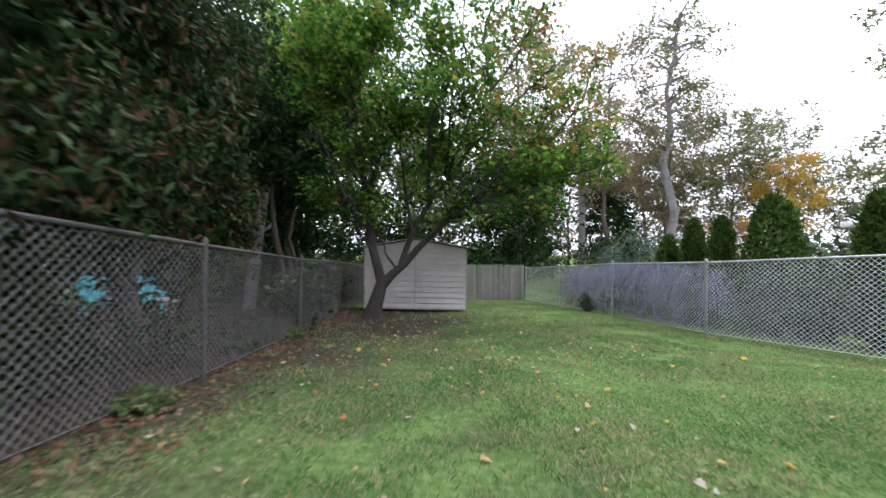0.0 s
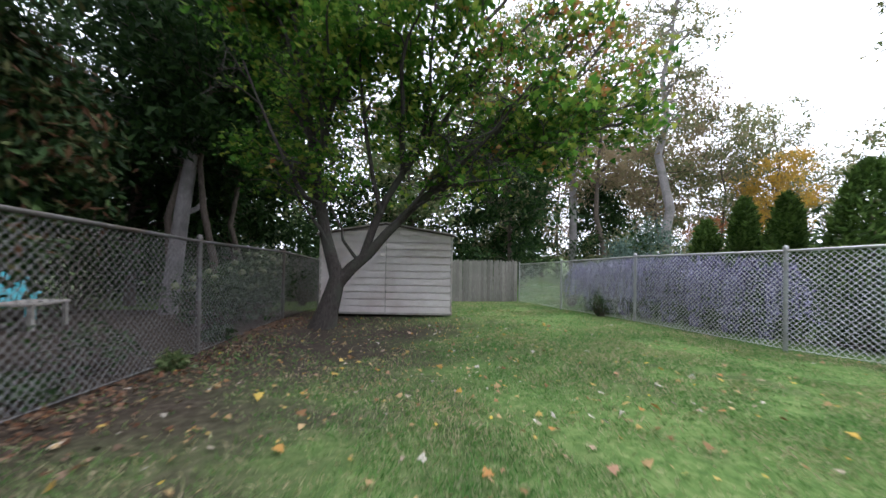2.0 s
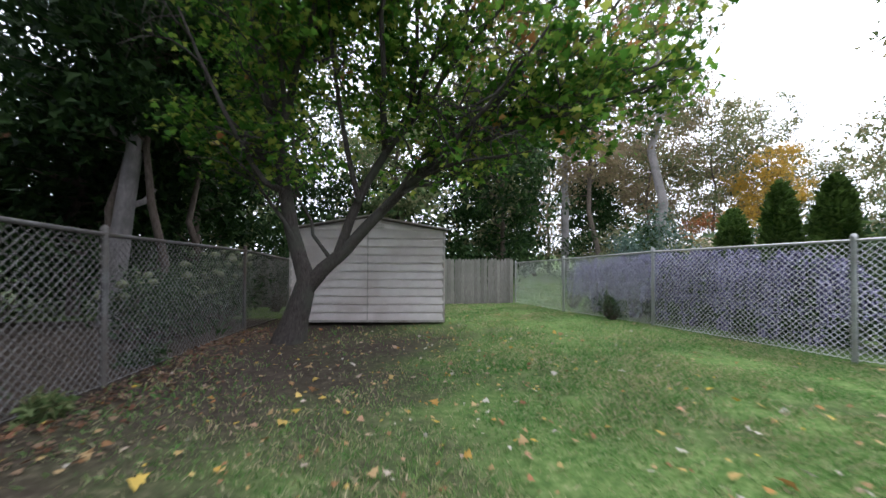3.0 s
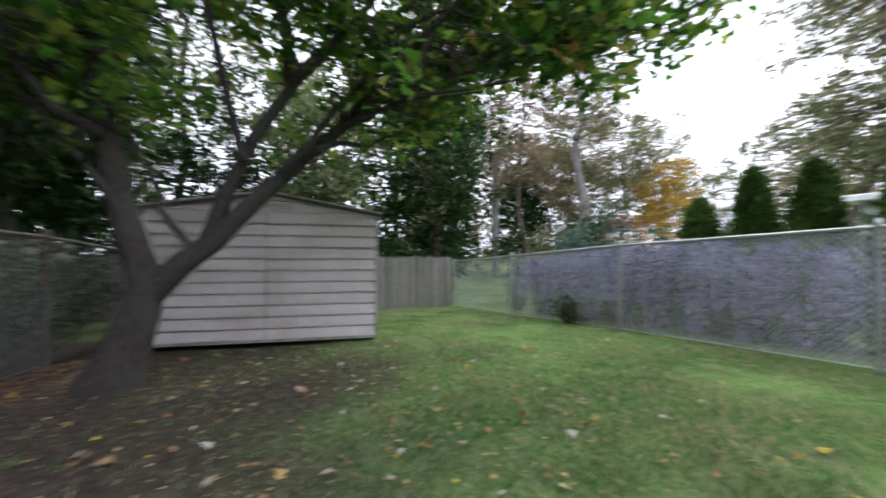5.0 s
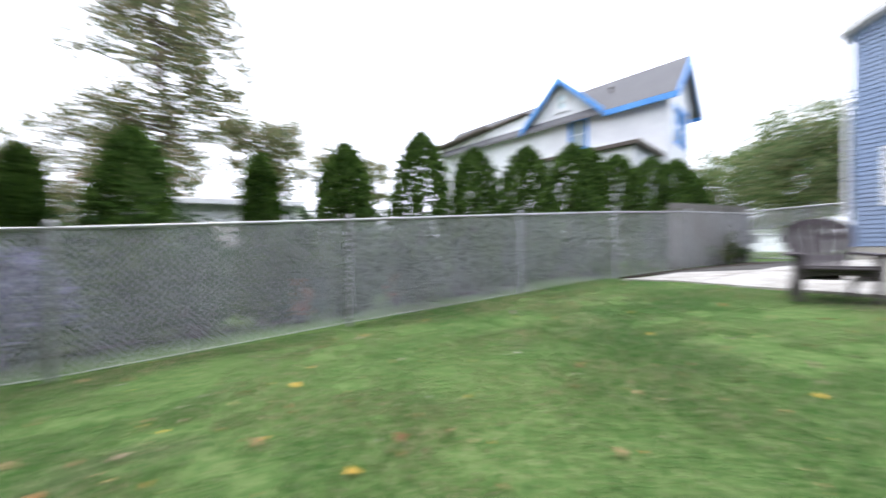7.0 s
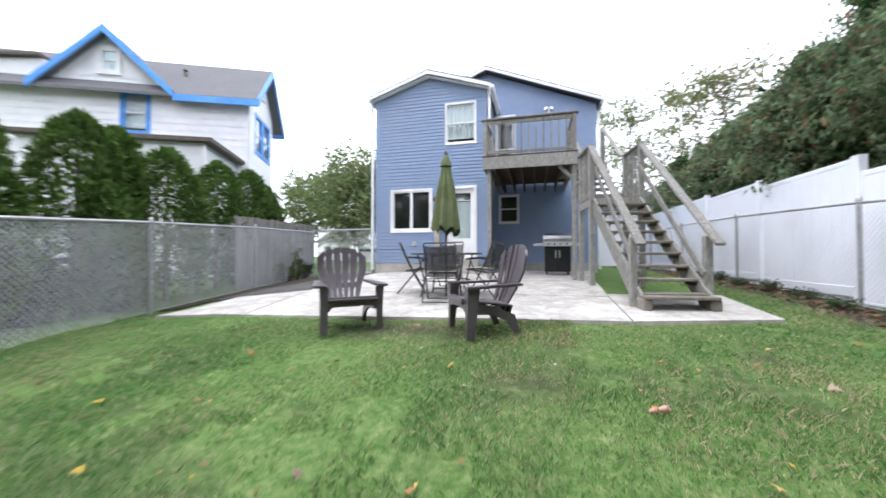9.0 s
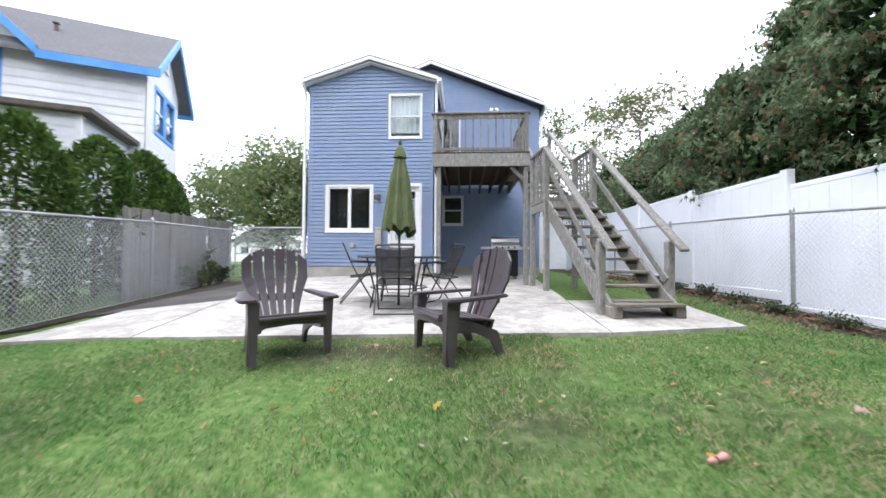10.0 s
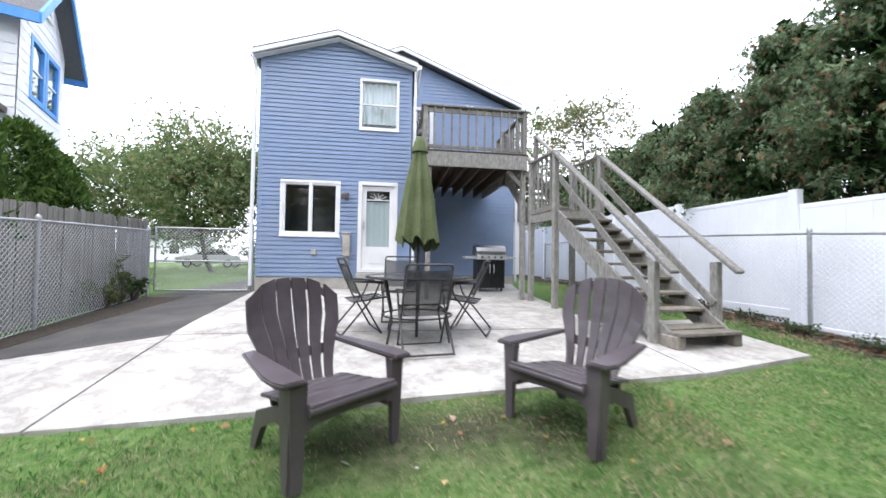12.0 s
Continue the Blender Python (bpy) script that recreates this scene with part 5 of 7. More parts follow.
    # moulded bands that join the slats: a shallow arch at the top and one at arm height
    for z0, z1, dy in ((0.26, 0.33, -0.042), (None, None, -0.012)):
        v, n = [], 12
        for q in range(n + 1):
            u = -1 + 2 * q / n
            if z0 is None:
                x, zt = u * 0.3, float(np.interp(abs(u), [0, 0.35, 0.7, 1], [0.79, 0.78, 0.735, 0.65]))
                zb = zt - 0.055
            else:
                x, zb, zt = u * 0.235, z0, z1
            y = dy + 0.04 * u * u
            v += [(x, y, zb), (x, y, zt), (x, y - 0.016, zt), (x, y - 0.016, zb)]
        f = [(a + k, a + (k + 1) % 4, a + 4 + (k + 1) % 4, a + 4 + k) for a in range(0, 4 * n, 4) for k in range(4)]
        part("back_band", Geo().add(v, f + [(0, 1, 2, 3), (4 * n + 3, 4 * n + 2, 4 * n + 1, 4 * n)]), material, ch, m=back)
    part("back_brace", Geo().box(-0.21, 0.21, -0.04, -0.012, 0.0, 0.1, 0.006), material, ch, m=back)
    return ch


lounge_chair("lawn_chair", (4.26, 0.36, gzf(4.26, 0.36)), 41, BROWN_RESIN, "dark brown resin lawn chair with fan back", "lawn chairs on the grass")
lounge_chair("lawn_chair", (2.995, 0.21, gzf(2.995, 0.21)), -60, BROWN_RESIN, "dark brown resin lawn chair with fan back", "lawn chairs on the grass")
for x, y, a in ((-7.1, 11.3, -131), (-8.0, 11.0, -120)):
    lounge_chair("lawn_chair", (x, y, gzf(x, y)), a, TURQUOISE, "bright turquoise lawn chair in the neighbouring yard", "turquoise chairs next door")
wt = thing("side_table", (-6.05, 10.6, gzf(-6.05, 10.6)), "low grey garden table in the neighbouring yard", "table")
part("tabletop", Geo().box(-0.35, 0.35, -0.35, 0.35, 0.42, 0.47, 0.01), GREY_BOX, wt)
for x in (-0.3, 0.3):
    for y in (-0.3, 0.3):
        part("leg", Geo().box(x - 0.03, x + 0.03, y - 0.03, y + 0.03, 0, 0.42), GREY_BOX, wt)

TX, TY = 3.72, -1.98
TZ = gzf(TX, TY) + 0.028
tab = thing("patio_table", (TX, TY, TZ), "round dark glass patio table on thin legs", "table")
part("tabletop", Geo().lathe([(0.02, 0.738), (0.60, 0.738), (0.60, 0.746), (0.02, 0.746)], 48), TABLE_GLASS, tab, smooth=True)
part("rim", Geo().tube([(0.615 * math.cos(2 * math.pi * k / 40), 0.615 * math.sin(2 * math.pi * k / 40), 0.737) for k in range(41)], 0.016, 8), BLACK_STEEL, tab, smooth=True)
for k in range(4):
    a = math.pi / 4 + k * math.pi / 2
    c, s = math.cos(a), math.sin(a)
    part("leg", Geo().tube([(0.56 * c, 0.56 * s, 0.73), (0.52 * c, 0.52 * s, 0.6), (0.43 * c, 0.43 * s, 0.28), (0.5 * c, 0.5 * s, 0.0)], 0.014, 8), BLACK_STEEL, tab, smooth=True)
part("leg_ring", Geo().tube([(0.43 * math.cos(2 * math.pi * k / 24), 0.43 * math.sin(2 * math.pi * k / 24), 0.28) for k in range(25)], 0.01, 6), BLACK_STEEL, tab, smooth=True)


def sling_chair(at, rz):
    ch = thing("patio_chair", at, "black folding patio chair with dark sling seat", "chair", "chairs round the patio table", rz=rz)
    for sx in (-1, 1):
        x = sx * 0.25
        part("back_frame", Geo().tube([(x, 0.2, 0.0), (x, -0.06, 0.45), (x, -0.17, 0.68), (x, -0.26, 0.90), (x * 0.93, -0.275, 0.93)], 0.012, 8), BLACK_STEEL, ch, smooth=True)
        part("leg", Geo().tube([(x * 1.06, -0.3, 0.0), (x * 1.06, 0.1, 0.47), (x * 1.06, 0.16, 0.62)], 0.012, 8), BLACK_STEEL, ch, smooth=True)
        part("arm", Geo().tube([(x * 1.06, -0.17, 0.655), (x * 1.06, 0.05, 0.645), (x * 1.06, 0.24, 0.63)], 0.017, 8), BLACK_STEEL, ch, smooth=True)
        part("seat_rail", Geo().tube([(x * 0.97, -0.16, 0.40), (x * 0.97, 0.26, 0.45)], 0.011, 8), BLACK_STEEL, ch, smooth=True)
    part("top_bar", Geo().tube([(-0.232, -0.275, 0.93), (0.232, -0.275, 0.93)], 0.012, 8), BLACK_STEEL, ch, smooth=True)
    for y in (0.2, -0.3):
        part("foot_bar", Geo().tube([(-0.25, y, 0.012), (0.25, y, 0.012)], 0.011, 8), BLACK_STEEL, ch, smooth=True)
    part("front_bar", Geo().tube([(-0.24, 0.26, 0.45), (0.24, 0.26, 0.45)], 0.012, 8), BLACK_STEEL, ch, smooth=True)

    def cloth(path):
        v = [(sx * 0.238, y, z + (0.0 if abs(sx) > 0.9 else -0.012)) for y, z in path for sx in (-1, -0.5, 0, 0.5, 1)]
        n = len(path)
        f = [(i * 5 + k, i * 5 + k + 1, i * 5 + k + 6, i * 5 + k + 5) for i in range(n - 1) for k in range(4)]
        m = len(v)
        v += [(a, b - 0.003, c - 0.004) for a, b, c in v]
        f += [tuple(reversed([q + m for q in t])) for t in f]
        return Geo().add(v, f)
    part("seat", cloth([(0.25, 0.45), (0.1, 0.425), (-0.05, 0.405), (-0.15, 0.40)]), SLING, ch)
    part("backrest", cloth([(-0.09, 0.50), (-0.14, 0.62), (-0.2, 0.75), (-0.255, 0.88)]), SLING, ch)
    return ch


def pz(x, y):
    return gzf(x, y) + 0.028


first = sling_chair((3.68, -1.5, pz(3.68, -1.5)), 188)
for x, y, a in ((4.42, -2.3, 108), (3.05, -2.22, -112), (3.9, -2.85, -4)):
    copy_thing(first, pose(x, y, pz(x, y), 0, 0, a))

umb = thing("patio_umbrella", (TX, TY, TZ), "closed olive green patio umbrella in the table", "umbrella")
part("pole", Geo().tube([(0, 0, 0.0), (0, 0, 2.5)], 0.019, 12), BLACK_STEEL, umb, smooth=True)
cv, cf, NS, NR = [], [], 48, 15
for j in range(NR + 1):
    t = j / NR
    z = 2.42 - t * 1.28
    base = 0.05 + 0.21 * t ** 0.8
    for k in range(NS):
        a = 2 * math.pi * k / NS
        fold = 0.5 + 0.5 * math.cos(a * 8 + 0.5 * t)
        r = base * (0.74 + 0.34 * fold * min(1, t * 2 + 0.25)) + 0.012 * math.sin(3 * a + 2 * t) * t
        sag = 0.05 * math.cos(a * 8 + 1.2) * t ** 4 + 0.05 * math.sin(a + 0.6) * t ** 4
        cv.append((r * math.cos(a), r * math.sin(a), z + sag))
for j in range(NR):
    for k in range(NS):
        cf.append((j * NS + k, (j + 1) * NS + k, (j + 1) * NS + (k + 1) % NS, j * NS + (k + 1) % NS))
part("canopy", Geo().add(cv, cf), UMBRELLA, umb, smooth=True)
part("vent_cap", Geo().lathe([(0.105, 2.28), (0.1, 2.31), (0.07, 2.4), (0.045, 2.46), (0.02, 2.48)], 16), UMBRELLA, umb, smooth=True)
part("finial", Geo().lathe([(0.018, 2.47), (0.03, 2.5), (0.026, 2.54), (0.008, 2.57)], 12), BLACK_STEEL, umb, smooth=True)
part("hub", Geo().lathe([(0.05, 0.7), (0.05, 0.76), (0.03, 0.8)], 14), BLACK_STEEL, umb, smooth=True)

GX, GY = 1.62, -6.35
gr = thing("gas_grill", (GX, GY, pz(GX, GY)), "black gas grill with stainless lid and side shelves", "grill")
part("cabinet", Geo().box(-0.34, 0.34, -0.27, 0.25, 0.08, 0.78, 0.012), GRILL_BLACK, gr)
for sx in (-1, 1):
    gd = part("cabinet_door", Geo().box(sx * 0.005, sx * 0.325, 0.25, 0.27, 0.1, 0.74, 0.008), GRILL_BLACK, gr)
    part("door_handle", Geo().tube([(sx * 0.05, 0.285, 0.46), (sx * 0.05, 0.305, 0.48), (sx * 0.05, 0.305, 0.64), (sx * 0.05, 0.285, 0.66)], 0.011, 8), STAINLESS, gd, "bright steel handle", True)
    part("side_shelf", Geo().box(sx * 0.38, sx * 0.64, -0.24, 0.24, 0.80, 0.86, 0.012), BRIGHT_SHELF, gr)
    for y in (-0.2, 0.18):
        part("caster", Geo().lathe([(0.04, -0.015), (0.04, 0.015)], 14, pose(sx * 0.28, y, 0.04, 0, 90, 0)), BLACK_STEEL, gr)
panel = part("control_panel", Geo().box(-0.375, 0.375, 0.2, 0.29, 0.78, 0.9, 0.015), BRIGHT_SHELF, gr)
for k in range(4):
    part("knob", Geo().lathe([(0.026, 0), (0.022, 0.03)], 14, pose(-0.24 + k * 0.16, 0.29, 0.84, -90, 0, 0)), BLACK_STEEL, panel)
lid = Geo().prism([(-0.26, 0.88), (0.24, 0.88), (0.235, 0.98), (0.19, 1.08), (0.09, 1.14), (-0.1, 1.14), (-0.2, 1.08), (-0.26, 0.96)], -0.37, 0.37, Matrix.Rotation(radians(90), 4, "Z"))
lid = part("lid", lid, STAINLESS, gr, "curved stainless lid")
part("lid_handle", Geo().tube([(-0.3, 0.25, 0.98), (-0.3, 0.3, 0.985), (0.3, 0.3, 0.985), (0.3, 0.25, 0.98)], 0.012, 8), STAINLESS, lid, smooth=True)
toy = thing("plastic_toy", (1.41, 1.58, gzf(1.41, 1.58)), "small faded pink plastic toy lying on the lawn", "toy")
part("body", Geo().tube([(-0.035, 0, 0.035), (-0.01, 0.005, 0.045), (0.03, 0.01, 0.035)], [0.012, 0.024, 0.014], 10), TERRACOTTA, toy, smooth=True)
part("end_piece", Geo().tube([(0.045, 0.02, 0.03), (0.065, 0.03, 0.036), (0.09, 0.03, 0.028)], [0.01, 0.018, 0.01], 10), TERRACOTTA, toy, smooth=True)

car = thing("parked_car", (17.59, -27.0, gzf(17.59, -27.0)), "silver saloon car parked beyond the driveway gate", "car", rz=4)
body = Geo().prism([(-2.2, 0.3), (2.15, 0.3), (2.2, 0.55), (2.1, 0.78), (1.2, 0.92), (-1.6, 0.95), (-2.15, 0.88), (-2.25, 0.6)], -0.86, 0.86)
part("body", body, STAINLESS, car, "silver painted body")
part("roof", Geo().prism([(-1.5, 0.95), (1.1, 0.92), (0.35, 1.4), (-0.1, 1.45), (-0.95, 1.42)], -0.72, 0.72), STAINLESS, car)
for sy in (-1, 1):
    part("side_window", Geo().prism([(-1.3, 0.98), (0.85, 0.97), (0.28, 1.34), (-0.88, 1.35)], sy * 0.722, sy * 0.73), GRILL_BLACK, car, "dark side window")
    for x in (-1.35, 1.35):
        wh = part("wheel", Geo().lathe([(0.2, -0.1), (0.31, -0.1), (0.32, -0.06), (0.32, 0.06), (0.31, 0.1), (0.2, 0.1)], 20, pose(x, sy * 0.8, 0.32, 90, 0, 0)), BLACK_STEEL, car, "black tyre")
        part("rim", Geo().lathe([(0.06, -0.105), (0.2, -0.103), (0.2, 0.103), (0.06, 0.105)], 16, pose(x, sy * 0.8, 0.32, 90, 0, 0)), STAINLESS, wh, "silver rim")


# ---- trees ----
def tips_of(limbs, n_sub, reach, rise=0.35, start=0.35, floor=-9.0):
    """Side branches off limbs: returns their geometry and the points along them where leaves sit."""
    g, tips = Geo(), []
    for pts, r0, r1 in limbs:
        P = [Vector(p) for p in pts]
        for i in range(n_sub):
            t = start + (1 - start) * (i + rng.uniform(0, 1)) / n_sub
            k = min(int(t * (len(P) - 1)), len(P) - 2)
            a = P[k].lerp(P[k + 1], t * (len(P) - 1) - k)
            ang = rng.uniform(0, 2 * math.pi)
            d = Vector((math.cos(ang), math.sin(ang), rng.normal(rise, 0.35))).normalized()
            L = reach * rng.uniform(0.5, 1.1) * (1.15 - 0.5 * t)
            if (a + d * L).z < floor:
                d.z = abs(d.z) + 0.4
                if a.z < floor - 0.6:
                    continue
            path = limb_path(a, a + d * L, 0.1, 5)
            r = (r0 + (r1 - r0) * t) * 0.5
            g.tube(path, [r * (1 - 0.8 * j / 5) + 0.003 for j in range(6)], 5, False)
            for s in (0.45, 0.7, 0.95):
                q = path[int(s * 5)]
                tips.append(q)
                for _ in range(2):
                    e = q + Vector(rng.normal(size=3)) * L * 0.28
                    g.tube([q, q.lerp(e, 0.5) + Vector((0, 0, 0.03)), e], [0.007, 0.005, 0.003], 4, False)
                    tips.append(e)
    return g, np.array([tuple(p) for p in tips])


def maple():
    base = Vector((-1.03, 10.48, gzf(-1.03, 10.48)))
    tree = thing("maple_tree", base, "spreading maple with two leaning stems and turning leaves", "tree")
    inv = Matrix.Translation(-base)
    y = 10.5
    stems = [
        ([(-1.04, 10.52, -0.45), (-1.0, 10.5, -0.12), (-0.91, 10.5, 0.2), (-0.82, 10.5, 0.52), (-0.77, y, 0.78), (-0.87, y, 1.11), (-0.99, y, 1.54), (-1.11, y, 2.21), (-1.21, y, 2.88), (-1.25, 10.2, 3.6), (-1.45, 10.1, 4.6), (-1.6, 10.0, 6.6)], [0.36, 0.25, 0.19, 0.165, 0.14, 0.118, 0.108, 0.098, 0.088, 0.075, 0.055, 0.025]),
        ([(-0.8, 10.5, 0.58), (-0.52, y, 0.93), (-0.2, y, 1.21), (0.13, y, 1.6), (0.7, y, 2.19), (1.17, 10.2, 2.57), (1.82, 10.15, 3.04), (2.9, 9.95, 3.58), (3.7, 9.7, 4.0)], [0.12, 0.115, 0.1, 0.088, 0.072, 0.06, 0.048, 0.03, 0.014]),
        ([(-0.3, y, 1.15), (-0.12, y, 1.69), (0.12, y, 2.26), (0.47, 10.5, 2.85), (0.76, 10.5, 3.22), (1.17, 10.5, 3.75), (1.6, 10.5, 4.5), (2.0, 10.52, 6.3)], [0.08, 0.075, 0.068, 0.06, 0.052, 0.045, 0.036, 0.016]),
    ]
    part("trunk", Geo().tube(*stems[0], 14), BARK, tree, smooth=True, m=inv)
    for s in stems[1:]:
        part("stem", Geo().tube(*s, 12), BARK, tree, smooth=True, m=inv)
    extra = []
    for a, c, r in (((-1.12, 10.3, 3.0), (-0.2, 9.2, 5.2), 0.06), ((-1.06, 10.35, 2.1), (-2.1, 9.6, 4.3), 0.055), ((-1.08, 10.3, 2.4), (-0.6, 8.6, 4.6), 0.05), ((0.0, 10.4, 2.0), (-0.3, 9.4, 4.9), 0.045),
                    ((1.08, 10.25, 2.42), (2.3, 8.4, 3.7), 0.05), ((1.5, 10.15, 2.75), (3.3, 9.0, 4.9), 0.05), ((0.44, 10.5, 2.8), (0.7, 9.0, 5.2), 0.05), ((0.9, 10.5, 3.46), (1.6, 8.9, 5.6), 0.04),
                    ((-1.4, 10.2, 4.3), (-2.4, 9.0, 5.9), 0.04), ((1.86, 10.1, 3.06), (3.9, 8.6, 3.6), 0.04), ((-0.38, y, 1.03), (-1.0, 10.45, 2.4), 0.036), ((0.5, 10.25, 2.92), (0.44, 10.2, 4.4), 0.034), ((0.9, 10.22, 2.4), (1.3, 10.25, 3.6), 0.026), ((0.98, 10.2, 2.45), (2.45, 10.2, 4.1), 0.034), ((-1.12, y, 2.2), (-2.1, 10.2, 3.05), 0.045), ((0.7, 10.3, 2.1), (2.3, 11.3, 2.9), 0.035),
                    ((0.4, 10.3, 1.9), (1.6, 9.3, 3.4), 0.04), ((-0.9, 10.4, 1.3), (-2.0, 10.9, 2.6), 0.035), ((0.44, 10.5, 2.8), (1.2, 11.6, 4.6), 0.04), ((-1.1, 10.3, 3.0), (-2.2, 11.2, 4.6), 0.04),
                    ((1.6, 10.1, 2.85), (4.4, 8.7, 3.5), 0.045), ((2.3, 10.0, 3.3), (4.6, 9.7, 4.7), 0.04), ((1.42, 10.4, 4.1), (3.4, 9.5, 6.0), 0.04), ((0.9, 10.5, 3.5), (1.0, 9.0, 6.8), 0.04), ((-1.4, 10.2, 4.3), (-0.9, 9.2, 6.9), 0.04), ((1.1, 10.2, 2.45), (2.2, 8.8, 2.4), 0.035), ((1.9, 10.0, 3.0), (3.2, 8.7, 2.8), 0.035), ((-1.4, 10.2, 4.4), (-2.9, 9.9, 6.2), 0.04),
                    ((-1.55, 10.1, 5.6), (-2.2, 9.6, 8.3), 0.04), ((-1.5, 10.1, 5.4), (-0.3, 9.6, 8.6), 0.04), ((1.7, 10.4, 5.0), (1.2, 9.6, 8.4), 0.04), ((1.9, 10.3, 5.6), (3.2, 9.6, 8.0), 0.04), ((2.3, 10.0, 3.4), (4.6, 10.2, 6.6), 0.04), ((-1.5, 10.1, 5.2), (-0.1, 10.3, 8.4), 0.04), ((0.9, 10.5, 3.6), (0.3, 10.5, 7.8), 0.045), ((1.9, 10.3, 5.8), (2.4, 10.3, 8.8), 0.035)):
        p = limb_path(a, c, 0.07, 6)
        part("branch", Geo().tube(p, [r * (1 - 0.12 * j) for j in range(7)], 8), BARK, tree, smooth=True, m=inv)
        extra.append((p, r, r * 0.3))
    limbs = [(s[0][3:], 0.06, 0.02) for s in stems[1:]] + [(stems[0][0][6:], 0.06, 0.02)] + extra
    g, tips = tips_of(limbs, 9, 1.15, 0.15, 0.3, 2.4)
    tagged(part("twig", g, BARK, tree, m=inv), kind="stuff")
    low = np.interp(tips[:, 0], [-3, -1, 0.5, 1.3, 2.2, 3.7, 4.5], [2.4, 2.2, 2.3, 1.9, 1.7, 2.3, 2.8])
    tips = tips[tips[:, 2] > low]
    luck = rng.uniform(0, 1, len(tips))
    core = (np.abs(tips[:, 0]) < 1.7) & (tips[:, 2] < 3.9) & (luck < 0.5)
    front = (tips[:, 1] < 9.7) & (tips[:, 2] < 3.9) & (tips[:, 0] < 2.2) & (luck < 0.6)
    high = (tips[:, 2] > 4.4) & (luck < 0.08)
    airy = (tips[:, 0] > 0.6) & (luck > 0.7)
    left = (tips[:, 0] < -1.2) & (tips[:, 1] < 10.1) & (tips[:, 2] < 4.8)
    tips = tips[~(core | front | high | airy | left)]
    turn = (rng.uniform(0, 1, len(tips)) < np.where((tips[:, 0] > 1.8) & (tips[:, 2] > 3.8), 0.4, 0.02))
    me = scatter("turning_leaves", around(tips[turn], 0.27, 13, 0.6), 0.1, *LOBED, flat=0.75, droop=0.9)
    part("turning_leaves", me, TURNING_LEAF, tree, "orange and yellow turning leaves", m=inv)
    tips = tips[~turn]
    at = around(tips, 0.28, 15, 0.6)
    me = scatter("crown", at, 0.102, *LOBED, flat=0.75, droop=0.9)
    part("crown", me, MAPLE_LEAF, tree, "green maple leaves with some yellow and orange", m=inv)
    # Extra leaves high in the crown, added to cut the light below.
    heart = [(x, yy, z) for x in (-2.6, -1.6, -0.6, 0.4) for yy in (9.6, 10.8, 12.0) for z in (5.6, 6.8)]
    inner_shade_leafage(tree, heart, 0.8, 5200, 0.15, MAPLE_LEAF, m=inv)


maple()


def woodland_tree(at, height, spread, leaf, bark, label, leaves=2600, size=0.3, lean=0.0, r=0.2, clumps=60, low=0.35, full=1.0, inner=0):
    x, y = at
    leaves, clumps, r = int(leaves * 1.75 * full), int(clumps * 1.4 * full), r * 0.85
    base = Vector((x, y, gzf(x, y)))
    tree = thing("tree", base, label, "tree", "woodland trees")
    top = Vector((lean * height, 0, height * 0.92))
    path = limb_path((0, 0, -0.2), top, 0.02, 7)
    part("trunk", Geo().tube(path, [r * (1 - 0.12 * j) for j in range(8)], 10), bark, tree, smooth=True)
    g, cs = Geo(), []
    for i in range(clumps):
        t = low + (1.02 - low) * rng.uniform(0, 1) ** 0.85
        k = min(t * 7, 6.99)
        a = path[int(k)].lerp(path[int(k) + 1], k - int(k))
        ang = rng.uniform(0, 2 * math.pi)
        reach = spread * math.sin(math.pi * min(max((t - low) / (1.12 - low), 0.12), 1)) ** 0.6 * rng.uniform(0.35, 1.0)
        e = a + Vector((math.cos(ang) * reach, math.sin(ang) * reach, reach * rng.uniform(0.05, 0.5)))
        if i % 2 == 0:
            g.tube(limb_path(a, e, 0.06, 4), [r * 0.28, r * 0.2, r * 0.14, r * 0.08, 0.01], 5, False)
        cs.append(tuple(e))
    tagged(part("branch", g, bark, tree), kind="stuff")
    each = max(8, leaves // clumps)
    me = scatter("crown", around(cs, spread * 0.22 * rng.uniform(0.6, 1.3, clumps), each, 0.65), size, *QUAD, droop=0.4)
    part("crown", me, leaf, tree)
    if inner:
        mid = [tuple(Vector(c) * 0.62 + Vector((top.x * 0.3, 0, top.z * 0.25))) for c in cs[::2]]
        inner_shade_leafage(tree, mid, spread * 0.3, inner, size * 1.2, leaf)
    return tree


T = woodland_tree
T((20.6, 29.5), 24, 3.6, WOOD_LEAF, PALE_BARK, "tall slender woodland tree with thin grey crown", 2600, size=0.3, lean=-0.02, r=0.52, low=0.45)
T((16, 31), 21, 4.5, RUSSET_LEAF, BROWN_BARK, "tall pine with thin brownish crown", 3600, size=0.32, lean=0.02, r=0.28)
T((24.5, 35), 19, 5, RUSSET_LEAF, BROWN_BARK, "woodland tree with thin russet crown", 3600, size=0.34)
T((32, 37), 17, 4.6, WOOD_LEAF, BROWN_BARK, "woodland tree with olive green crown", 3200, size=0.36, low=0.3)
T((39.5, 38), 19, 4.2, WOOD_LEAF, BROWN_BARK, "woodland tree with thin olive crown", 2600, size=0.34)
T((36.0, 34.5), 12.6, 3.4, YELLOW_LEAF, BROWN_BARK, "small tree in bright yellow autumn leaf", 3600, size=0.26, low=0.2, r=0.14)
T((33.0, 33.0), 8.0, 2.6, YELLOW_LEAF, BROWN_BARK, "small tree in yellow autumn leaf", 1600, size=0.24, low=0.15, r=0.1)
